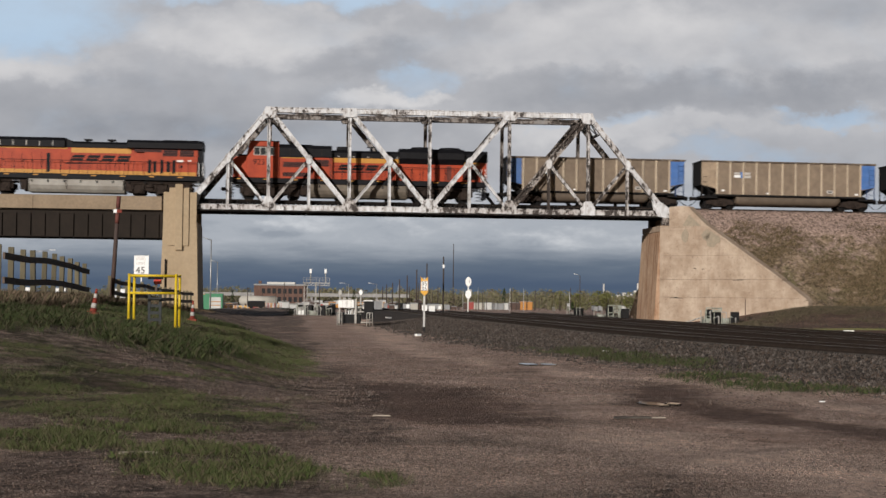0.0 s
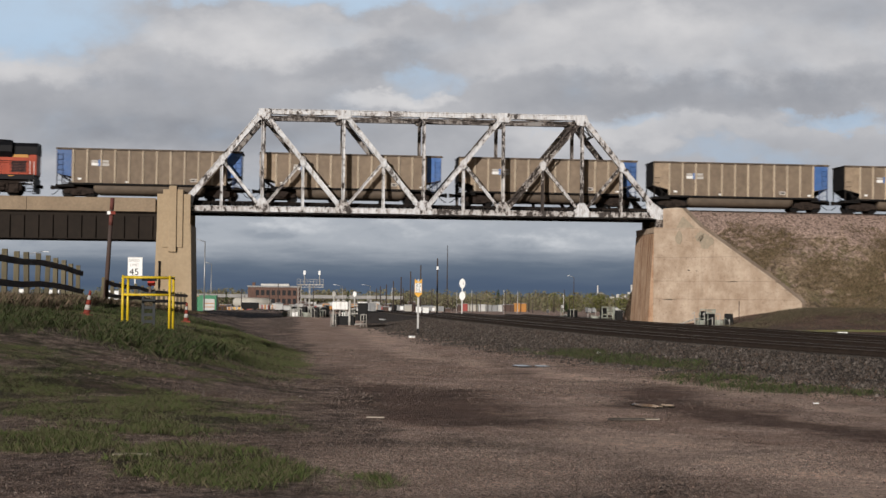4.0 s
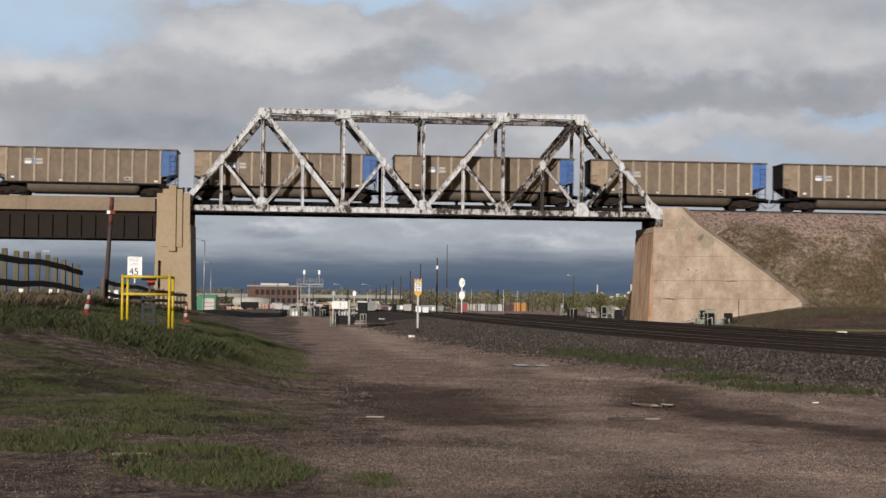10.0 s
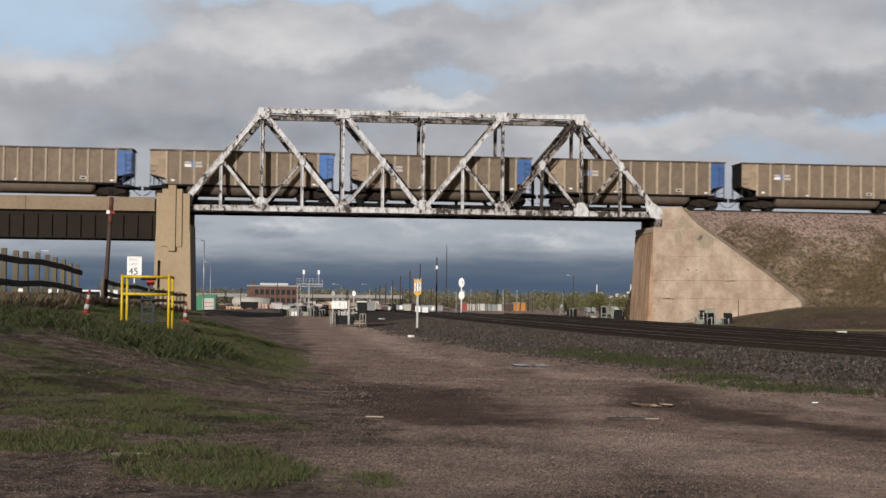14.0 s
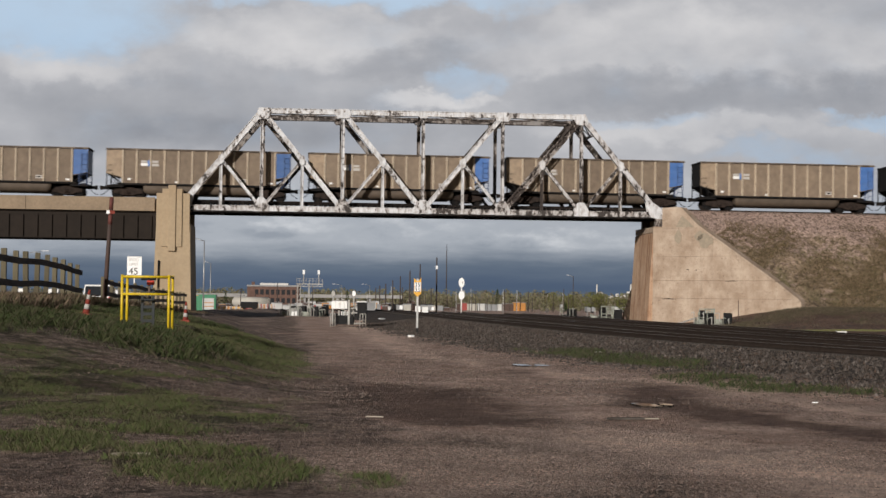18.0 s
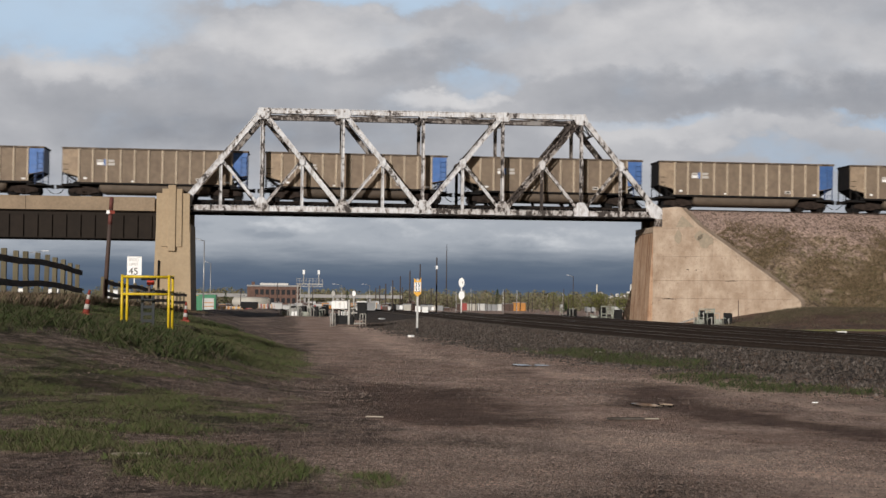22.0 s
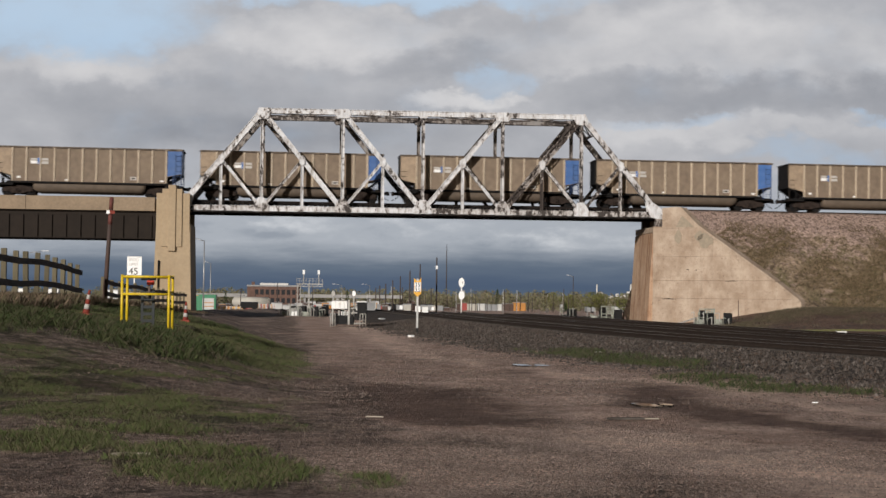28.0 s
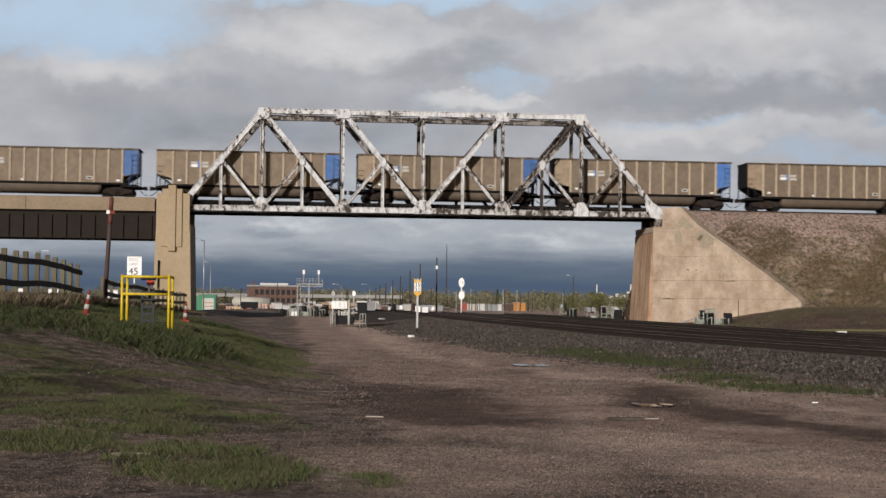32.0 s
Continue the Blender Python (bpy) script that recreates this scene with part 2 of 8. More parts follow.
M_TIE = mat("creosoted_tie", (0.045, 0.037, 0.03), 0.9, vary=0.3, scale=6, second=(0.07, 0.06, 0.05), patch=0.5, patch_scale=2, obj_random=0.25)
# darker than the lower tracks' ties; serves the guard timbers too
M_BRIDGETIE = mat("dark_bridge_timber", (0.014, 0.012, 0.011), 0.9, vary=0.3, scale=6, obj_random=0.2, spec=0.1)
M_GLASS = mat("dark_glass", (0.02, 0.025, 0.03), 0.08, vary=0.05, scale=1, spec=0.6)

# ---- plan numbers ----
PANEL, TRUSS_W = 6.557, 5.2
HALF = PANEL / 2
Z_LOW, Z_LOWTOP, Z_TOPLOW, Z_TOP = 8.70, 9.15, 16.66, 17.09
Z_L, Z_U = (Z_LOW + Z_LOWTOP) / 2, (Z_TOPLOW + Z_TOP) / 2
TRACK_Y = 2.6


def rail_z(x):
    """Top of rail on the upper railway, which falls slightly towards +X."""
    return 9.60 - 0.0038 * x


def step(a, b, v):
    t = np.clip((np.asarray(v, float) - a) / (b - a), 0, 1)
    return t * t * (3 - 2 * t)


def crest(y):
    """Height of the road bank, which sinks towards the bridge."""
    return np.interp(y, [-140, -75, -55, -35, -5, 40, 200], [1.50, 1.47, 1.18, 0.90, 0.55, 0.25, 0.0])


def low_track(y):
    """Centre line of the nearest of the three lower tracks."""
    return np.interp(y, [-400, -150, -125, -110, -96, -88, -80, -68, -51, -30, 0, 33, 120, 400, 1500], [90, 21.0, 12.2, 8.5, 5.8, 4.5, 3.45, 2.5, 1.7, 0.8, -0.2, -1.2, -4.0, -12, -60])


def road_z(y):
    """Height of the road behind the fence."""
    return np.interp(y, [-140, -40, 0, 40, 200], [0.80, 0.78, 0.42, 0.15, -0.6])


def lumps(x, y, s, k=0.0):
    return np.sin(x * s + 1.3 + k) * np.cos(y * s * 0.83 - 0.7 + 2 * k) + 0.5 * np.sin(x * s * 2.3 - y * s * 1.9 + 3 * k)


def ground_z(x, y):
    x, y = np.asarray(x, float), np.asarray(y, float)
    foot = np.interp(y, [-140, -110, -90, -80, -60, -20, 0], [-10.5, -10.0, -9.7, -9.6, -11.5, -13.5, -14.5])
    u = np.clip((foot - x) / (foot + 18.6), 0, 1)
    bank = (1 - (1 - u) ** 1.35) * step(-0.08, 0.30, u)
    start = step(-120, -97, y)
    z = crest(y) * bank * start
    side = step(-19.7, -21.3, x)
    z = z * (1 - side) + np.where(start > 0, road_z(y) * start, 0) * side
    z = z - np.interp(y, [60, 560, 900], [0, 3.2, 3.6])
    z = z + 0.10 * step(-60, -120, y) + 0.035 * lumps(x, y, 0.45) * step(60, 0, y) + 0.015 * lumps(x, y, 1.9, 1.0) * step(-30, -60, y)
    # earth heaped at the foot of the railway fill
    toe = step(20, 29, x) * step(-30, -13, y) * step(40, 20, y)
    z = z + 1.35 * toe
    return z


def value_noise(x, y, k=0):
    """Smooth random values from 0 to 1 on a lattice of one metre."""
    xi, yi = np.floor(x), np.floor(y)
    u, v = x - xi, y - yi
    u, v = u * u * (3 - 2 * u), v * v * (3 - 2 * v)

    def at(i, j):
        h = np.sin(i * 127.1 + j * 311.7 + k * 74.7) * 43758.5453
        return h - np.floor(h)
    return (at(xi, yi) * (1 - u) + at(xi + 1, yi) * u) * (1 - v) + (at(xi, yi + 1) * (1 - u) + at(xi + 1, yi + 1) * u) * v


def fbm(x, y, s, k=0, octaves=4):
    """Broken noise round 0, about -0.5 to 0.5, with s patches a metre."""
    total, amp = 0.0, 0.5
    for q in range(octaves):
        total = total + amp * (value_noise(x * s, y * s, k + 3 * q) - 0.5)
        s, amp = s * 2.1, amp * 0.55
    return total


def oval(x, y, cx, cy, rx, ry, lean=0.0):
    """1 in the middle of a leaning oval, falling to 0 at its rim."""
    d = ((x - cx) / rx) ** 2 + ((y - cy + lean * (x - cx)) / ry) ** 2
    return np.clip(1.25 - d, 0, 1)


def ground_kinds(x, y):
    """Grass cover, dark soil (damp, and one shadow band put into the colour), stony verge and pale clay, 0 to 1, over
    the plan.
    """
    wx, wy = x + 1.1 * fbm(x, y, 0.5, 1), y + 3.0 * fbm(x, y, 0.4, 2)
    # the green bank along the road, down to a ragged edge beside the dirt track
    edge = np.interp(wy, [-100, -96, -92, -82, -77, -66, -59, -40, -27, 0], [-10.6, -10.2, -9.9, -10.3, -12.0, -14.6, -15.9, -17.2, -18.4, -20])
    bank = step(0.35, -0.55, wx - edge) * step(-19.6, -18.0, wx - 0.3) * step(-100.5, -96.0, wy - 0.35 * (x + 13)) * np.clip(0.86 + 0.9 * fbm(x, y, 0.45, 5), 0.1, 1)
    # sparse worn turf in front of it, then an olive band, then two lush clumps nearest
    left = step(-9.3, -10.6, wx)
    sparse = left * step(-116.5, -114.0, wy) * step(-93, -97, wy) * np.clip(0.50 + 1.7 * fbm(x, y, 0.8, 7), 0, 0.9)
    olive = step(-10.4, -11.8, wx) * step(-115.0, -113.2, wy) * step(-108.6, -110.2, wy) * np.clip(0.82 + 1.7 * fbm(x, y, 1.1, 9), 0.05, 1)
    lush = np.maximum(oval(wx, y, -11.35, -118.7, 1.2, 2.3, 0.55), oval(wx, y, -13.2, -116.6, 0.95, 1.3, 0.5))
    lush = np.maximum(lush, 0.8 * oval(wx, y, -9.85, -120.3, 0.42, 1.0))
    lush = lush * np.clip(0.80 + 1.6 * fbm(x, y, 1.6, 11), 0.1, 1)
    foot_dirt = step(-0.5, 0.3, y + 119.3 + 0.82 * (x + 13.3) + 0.7 * fbm(x, y, 1.0, 12))
    grass = np.maximum(np.maximum(bank, sparse), np.maximum(olive, lush)) * foot_dirt
    d = x - low_track(y)
    strip = step(-6.6, -5.6, d) * step(-3.6, -4.6, d) * step(-97, -90, wy) * step(-73, -80, wy) * np.clip(0.62 + 2.2 * fbm(x, y, 0.5, 14), 0, 1)
    strip = np.maximum(strip, 0.55 * step(-9.8, -8.6, d) * step(-5.8, -6.8, d) * step(-109, -104, y) * step(-94, -99, y) * np.clip(0.7 + 2.2 * fbm(x, y, 0.7, 15), 0, 1))
    grass = np.clip(np.maximum(grass, strip), 0, 1)
    wob = 1.1 * fbm(x, y, 0.6, 20) + 0.5 * fbm(x, y, 1.7, 21)
    rut = np.exp(-((x + wob - np.interp(y, [-118, -115, -112, -109, -105, -101], [-1.9, -2.5, -3.3, -4.3, -3.6, -2.6])) / np.interp(y, [-116, -111, -107], [0.9, 1.0, 0.9])) ** 2) * step(-119, -116, y) * step(-99, -105, y)
    rut2 = np.exp(-((x + 7.9 + wob) / 1.35) ** 2) * step(-114.5, -112.0, y) * step(-99, -106, y)
    rut3 = np.exp(-((x + wob - np.interp(y, [-100, -90, -80, -60], [-5.0, -4.9, -5.6, -7.5])) / 0.7) ** 2) * step(-101, -96, y) * step(-55, -75, y)
    # shadow across the left verge, laid on as dark soil colour
    shadow_band = step(-11.9, -12.7, wx) * np.exp(-((y + 109.4 - 0.35 * (x + 13.5)) / 0.7) ** 2)
    foot = step(10, 15, x) * step(-50, -38, y) * step(60, 30, y)
    damp_and_shade = np.clip(1.5 * foot + 1.05 * rut + 0.95 * rut2 + 0.55 * rut3 + 1.3 * shadow_band + 0.5 * np.exp(-((x + 9.2 + wob) / 0.9) ** 2) * step(-113, -108, y) * step(-84, -94, y) + 0.5 * fbm(x, y, 0.5, 22), 0, 1.3)
    clay = np.exp(-((x + wob - np.interp(y, [-112, -108, -103, -100, -97, -92, -80], [-1.2, -1.6, -1.6, -2.7, -4.0, -5.0, -6.4])) / np.interp(y, [-110, -100, -85], [0.5, 0.75, 1.3])) ** 2) * step(-113, -109, y)
    clay = np.clip(clay + 0.9 * np.exp(-((x + 5.6 + 0.35 * (y + 117) + wob) / 1.7) ** 2) * step(-111.5, -115, y), 0, 1)
    pale = oval(x, y, -8.6, -118.8, 2.1, 3.0) * np.clip(0.8 + 0.8 * fbm(x, y, 0.9, 23), 0.2, 1)
    clay = np.maximum(clay, 0.85 * pale)
    stony = np.maximum(np.maximum(left * 0.7, oval(x, y, -8.4, -118.6, 2.6, 4.0)), oval(wx, y, -9.7, -107, 0.8, 14.0))
    stony = np.clip(stony + 1.1 * fbm(x, y, 0.8, 24), 0, 1)
    return grass, damp_and_shade, stony, clay


def ground_material():
    m = bpy.data.materials.new("dirt_and_grass_ground")
    m.use_nodes = True
    nt = m.node_tree
    n, l = nt.nodes, nt.links
    b = n["Principled BSDF"]
    b.inputs["Roughness"].default_value, b.inputs["Specular IOR Level"].default_value = 0.95, 0.12
    tc = n.new("ShaderNodeTexCoord")
    at = n.new("ShaderNodeAttribute")
    at.attribute_name = "cover"
    sep = n.new("ShaderNodeSeparateColor")
    l.new(at.outputs["Color"], sep.inputs[0])

    def noise_tex(scale, detail=6, rough=0.6):
        t = n.new("ShaderNodeTexNoise")
        t.inputs["Scale"].default_value, t.inputs["Detail"].default_value, t.inputs["Roughness"].default_value = scale, detail, rough
        l.new(tc.outputs["Object"], t.inputs["Vector"])
        return t.outputs[0]

    def ramp(src, a, b_, lo=0.0, hi=1.0):
        r = n.new("ShaderNodeMapRange")
        r.inputs[1].default_value, r.inputs[2].default_value, r.inputs[3].default_value, r.inputs[4].default_value = a, b_, lo, hi
        l.new(src, r.inputs[0])
        return r.outputs[0]

    def mix(f, a, b_):
        x = n.new("ShaderNodeMixRGB")
        for s, v in zip((0, 1, 2), (f, a, b_)):
            if isinstance(v, tuple):
                x.inputs[s].default_value = (*v, 1)
            elif isinstance(v, float):
                x.inputs[s].default_value = v
            else:
                l.new(v, x.inputs[s])
        return x.outputs[0]

    def math_(op, a, b_):
        x = n.new("ShaderNodeMath")
        x.operation = op
        for s, v in zip((0, 1), (a, b_)):
            if isinstance(v, float):
                x.inputs[s].default_value = v
            else:
                l.new(v, x.inputs[s])
        return x.outputs[0]

    def pebbles(scale):
        vo = n.new("ShaderNodeTexVoronoi")
        vo.inputs["Scale"].default_value = scale
        l.new(tc.outputs["Object"], vo.inputs["Vector"])
        sp = n.new("ShaderNodeSeparateColor")
        l.new(vo.outputs["Color"], sp.inputs[0])
        return vo.outputs["Distance"], sp.outputs[0], sp.outputs[1]

    dirt = mix(ramp(noise_tex(0.35, 6), 0.38, 0.62), (0.46, 0.305, 0.235), (0.62, 0.455, 0.37))
    dirt = mix(ramp(noise_tex(1.5, 9, 0.75), 0.42, 0.64), dirt, (0.29, 0.185, 0.14))
    dirt = mix(ramp(noise_tex(6.0, 8, 0.8), 0.52, 0.66, 0.0, 0.6), dirt, (0.20, 0.125, 0.095))
    dirt = mix(ramp(noise_tex(4.3, 8, 0.8), 0.55, 0.68, 0.0, 0.7), dirt, (0.56, 0.43, 0.36))
    # loose stones of two sizes, each its own shade
    d1, r1, q1 = pebbles(17.0)
    d2, r2, q2 = pebbles(40.0)
    shade1 = mix(r1, (0.15, 0.10, 0.08), (0.55, 0.43, 0.36))
    shade2 = mix(r2, (0.12, 0.08, 0.06), (0.62, 0.48, 0.40))
    where = math_("ADD", math_("MULTIPLY", sep.outputs[2], 0.55), math_("MULTIPLY", math_("SUBTRACT", noise_tex(0.8, 6, 0.65), 0.5), 1.5))
    k2 = math_("MULTIPLY", ramp(where, -0.35, 0.40), 0.85)
    dirt = mix(k2, dirt, shade2)
    k1 = math_("MULTIPLY", math_("MULTIPLY", ramp(q1, 0.62, 0.66), ramp(d1, 0.42, 0.30)), ramp(where, 0.0, 0.5))
    dirt = mix(k1, dirt, shade1)
    dirt = mix(math_("MULTIPLY", ramp(math_("ADD", at.outputs["Alpha"], math_("MULTIPLY", math_("SUBTRACT", noise_tex(1.4, 7, 0.7), 0.5), 1.0)), 0.30, 0.80), 0.75), dirt, (0.62, 0.455, 0.365))
    # wet ruts and the verge's painted shadow share this darkening
    damp_and_shade = ramp(math_("ADD", sep.outputs[1], math_("MULTIPLY", math_("SUBTRACT", noise_tex(1.3, 8, 0.72), 0.5), 1.5)), 0.28, 0.85)
    dirt = mix(math_("MULTIPLY", damp_and_shade, 0.88), dirt, (0.115, 0.072, 0.055))
    tone = math_("MULTIPLY", ramp(noise_tex(0.5, 9, 0.75), 0.38, 0.63, 0.72, 1.28), ramp(noise_tex(7.5, 6, 0.85), 0.38, 0.64, 0.70, 1.44))
    sv = n.new("ShaderNodeVectorMath")
    sv.operation = "SCALE"
    l.new(dirt, sv.inputs[0])
    l.new(tone, sv.inputs["Scale"])
    dirt = sv.outputs[0]
    dead = mix(ramp(noise_tex(5.0, 6, 0.7), 0.35, 0.65), (0.024, 0.019, 0.014), (0.085, 0.062, 0.048))
    verge = math_("MULTIPLY", math_("MULTIPLY", ramp(sep.outputs[2], 0.30, 0.65), ramp(at.outputs["Alpha"], 0.45, 0.15)), ramp(noise_tex(2.6, 8, 0.75), 0.36, 0.58))
    dirt = mix(math_("MULTIPLY", verge, 0.92), dirt, dead)
    turf = mix(ramp(noise_tex(1.2), 0.35, 0.65), (0.030, 0.038, 0.014), (0.050, 0.050, 0.023))
    turf = mix(ramp(noise_tex(14.0, 5, 0.7), 0.5, 0.75), turf, (0.072, 0.056, 0.036))
    g = ramp(math_("ADD", sep.outputs[0], math_("MULTIPLY", math_("SUBTRACT", noise_tex(2.2, 9, 0.75), 0.5), 1.6)), 0.40, 0.80)
    l.new(mix(math_("MULTIPLY", g, 0.85), dirt, turf), b.inputs["Base Color"])
    bp = n.new("ShaderNodeBump")
    bp.inputs["Distance"].default_value = 0.09
    hsum = math_("ADD", noise_tex(4.0, 9, 0.8), math_("MULTIPLY", math_("MULTIPLY", k2, ramp(d2, 0.5, 0.0)), 0.22))
    hsum = math_("ADD", hsum, math_("MULTIPLY", k1, 0.22))
    l.new(hsum, bp.inputs["Height"])
    l.new(bp.outputs[0], b.inputs["Normal"])
    return m


def grow(a, b, s, k=1.12):
    """Steps that widen from s, from a out to b."""
    out, v = [], a
    d = s if b > a else -s
    while (v < b) if b > a else (v > b):
        v += d
        d *= k
        out.append(v)
    return out


def build_ground():
    xs = np.array(grow(-32, -3600, 0.8)[::-1] + list(np.arange(-32, 32.1, 0.36)) + grow(32, 3600, 0.8))
    ys = np.array(grow(-128, -900, 1.0)[::-1] + list(np.arange(-128, -88, 0.26)) + list(np.arange(-88, -28, 0.6)) + list(np.arange(-28, 20, 1.2)) + grow(20, 3800, 1.5))
    X, Y = np.meshgrid(xs, ys)
    Z = ground_z(X, Y)
    ny, nx = X.shape
    verts = np.stack([X, Y, Z], -1).reshape(-1, 3)
    i = np.arange(ny * nx).reshape(ny, nx)
    faces = np.stack([i[:-1, :-1], i[:-1, 1:], i[1:, 1:], i[1:, :-1]], -1).reshape(-1, 4)
    me = raw_mesh("ground", verts.tolist(), faces.tolist(), [ground_material()], True)
    g, d, st, cl = ground_kinds(X.ravel(), Y.ravel())
    ca = me.color_attributes.new("cover", "FLOAT_COLOR", "POINT")
    ca.data.foreach_set("color", np.stack([g, d, st, cl], -1).astype(np.float32).ravel())
    return tagged(new("ground", me), "brown dirt track and patchy grass verge with gravel", "ground", kind="structure")


build_ground()


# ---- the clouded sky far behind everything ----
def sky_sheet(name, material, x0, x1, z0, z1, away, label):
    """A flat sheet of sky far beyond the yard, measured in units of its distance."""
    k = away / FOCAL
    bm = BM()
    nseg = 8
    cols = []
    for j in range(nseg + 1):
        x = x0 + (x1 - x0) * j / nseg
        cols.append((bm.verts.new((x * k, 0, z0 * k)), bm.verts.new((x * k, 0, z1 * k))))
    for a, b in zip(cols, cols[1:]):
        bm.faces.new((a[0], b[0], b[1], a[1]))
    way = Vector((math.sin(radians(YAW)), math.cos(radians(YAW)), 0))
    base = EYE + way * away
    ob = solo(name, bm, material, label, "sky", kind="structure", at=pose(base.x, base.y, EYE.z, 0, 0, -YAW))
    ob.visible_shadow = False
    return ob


def cloud_material(name, k, upper):
    """Broken cloud: grey undersides, paler crowns and gaps of blue; below, a slate-blue storm front."""
    m = bpy.data.materials.new(name)
    m.use_nodes = True
    nt = m.node_tree
    n, l = nt.nodes, nt.links
    n.remove(n["Principled BSDF"])
    out = n["Material Output"]
    em = n.new("ShaderNodeEmission")
    tc = n.new("ShaderNodeTexCoord")
    sc = n.new("ShaderNodeVectorMath")
    sc.operation = "SCALE"
    sc.inputs["Scale"].default_value = 1 / k
    l.new(tc.outputs["Object"], sc.inputs[0])
    sep = n.new("ShaderNodeSeparateXYZ")
    l.new(sc.outputs[0], sep.inputs[0])

    def M(op, a, b_=0.0, c=None):
        x = n.new("ShaderNodeMath")
        x.operation = op
        for s, v in enumerate((a, b_) if c is None else (a, b_, c)):
            if isinstance(v, (int, float)):
                x.inputs[s].default_value = v
            else:
                l.new(v, x.inputs[s])
        return x.outputs[0]

    def tex(sx, sz, detail, rough, off):
        mp = n.new("ShaderNodeMapping")
        mp.inputs["Scale"].default_value, mp.inputs["Location"].default_value = (sx, 1, sz), off
        l.new(sc.outputs[0], mp.inputs[0])
        t = n.new("ShaderNodeTexNoise")
        t.inputs["Scale"].default_value, t.inputs["Detail"].default_value, t.inputs["Roughness"].default_value = 1, detail, rough
        l.new(mp.outputs[0], t.inputs["Vector"])
        return t.outputs[0]

    def R(src, a, b_, lo=0.0, hi=1.0, smooth=True):
        r = n.new("ShaderNodeMapRange")
        r.interpolation_type = "SMOOTHSTEP" if smooth else "LINEAR"
        r.inputs[1].default_value, r.inputs[2].default_value, r.inputs[3].default_value, r.inputs[4].default_value = a, b_, lo, hi
        l.new(src, r.inputs[0])
        return r.outputs[0]

    def mix(f, a, b_):
        x = n.new("ShaderNodeMixRGB")
        for s, v in zip((0, 1, 2), (f, a, b_)):
            if isinstance(v, tuple):
                x.inputs[s].default_value = (*v, 1)
            elif isinstance(v, float):
                x.inputs[s].default_value = v
            else:
                l.new(v, x.inputs[s])
        return x.outputs[0]

    x, z = sep.outputs[0], sep.outputs[2]

    def puff(cx, cz, rx, rz, soft=1.0):
        """A soft oval: 1 in its middle, 0 outside."""
        dx, dz = M("DIVIDE", M("SUBTRACT", x, float(cx)), float(rx)), M("DIVIDE", M("SUBTRACT", z, float(cz)), float(rz))
        return R(M("ADD", M("MULTIPLY", dx, dx), M("MULTIPLY", dz, dz)), 1.0, 0.0)

    def total(rows, start=0.0):
        """The sum of soft ovals: (x, z, half width, half height, weight)."""
        out_ = start
        for cx, cz, rx, rz, weight in rows:
            out_ = M("ADD", out_, M("MULTIPLY", puff(cx, cz, rx, rz), weight))
        return out_

    if upper:
        # wisps: everything is bent by two sizes of turbulence
        w1, w2 = tex(0.0052, 0.0085, 7, 0.58, (3, 0, 7)), tex(0.0052, 0.0085, 7, 0.58, (23, 0, 41))
        x = M("ADD", x, M("MULTIPLY", M("SUBTRACT", w1, 0.5), 230.0))
        z = M("ADD", z, M("MULTIPLY", M("SUBTRACT", w2, 0.5), 150.0))
        w3, w4 = tex(0.016, 0.026, 5, 0.55, (7, 0, 3)), tex(0.016, 0.026, 5, 0.55, (31, 0, 11))
        x = M("ADD", x, M("MULTIPLY", M("SUBTRACT", w3, 0.5), 90.0))
        z = M("ADD", z, M("MULTIPLY", M("SUBTRACT", w4, 0.5), 55.0))
        billow = tex(0.0034, 0.0055, 6, 0.50, (11, 0, 2))
        above = tex(0.0034, 0.0055, 6, 0.50, (11.03, 0, 2.14))
        fine = tex(0.0095, 0.017, 6, 0.52, (2, 0, 19))
        # crowns catch the light where the cloud thins upwards
        lit = M("MULTIPLY", M("SUBTRACT", billow, above), 0.75)
        gap = total([(-770, 485, 330, 95, 0.95), (-230, 545, 480, 48, 0.9), (0, 388, 85, 40, 0.52), (715, 332, 130, 24, 0.70), (560, 262, 230, 30, 0.40), (285, 316, 170, 20, 0.45), (-1150, 420, 200, 60, 0.5)])
        gap = M("ADD", gap, M("MULTIPLY", M("SUBTRACT", fine, 0.5), 0.7))
        gap = M("SUBTRACT", gap, M("MULTIPLY", M("SUBTRACT", billow, 0.5), 0.9))
        cover = R(gap, 1.05, 0.0)
        blue = mix(R(z, 240, 520), (0.36, 0.515, 0.70), (0.47, 0.60, 0.75))
        tone = total([(-265, 465, 300, 62, 0.30), (250, 458, 380, 95, 0.22), (600, 452, 330, 110, 0.16), (-75, 348, 120, 30, 0.42), (330, 300, 300, 34, 0.16), (-750, 402, 280, 40, 0.18), (900, 440, 300, 90, 0.08),
                      (-560, 322, 460, 78, -0.20), (-120, 420, 170, 42, -0.20), (430, 365, 460, 60, -0.32), (740, 378, 260, 55, -0.22), (-330, 276, 560, 44, -0.14), (20, 300, 220, 40, -0.06)], 0.48)
        tone = M("ADD", tone, M("MULTIPLY", M("SUBTRACT", billow, 0.5), 0.8))
        tone = M("ADD", M("ADD", tone, lit), M("MULTIPLY", M("SUBTRACT", fine, 0.5), 0.22))
        grey = mix(R(tone, -0.05, 0.50, smooth=False), (0.285, 0.298, 0.332), (0.445, 0.452, 0.480))
        grey = mix(R(tone, 0.50, 1.0, smooth=False), grey, (0.70, 0.69, 0.695))
        color = mix(cover, blue, grey)
        l.new(color, em.inputs[0])
        tr = n.new("ShaderNodeBsdfTransparent")
        ms = n.new("ShaderNodeMixShader")
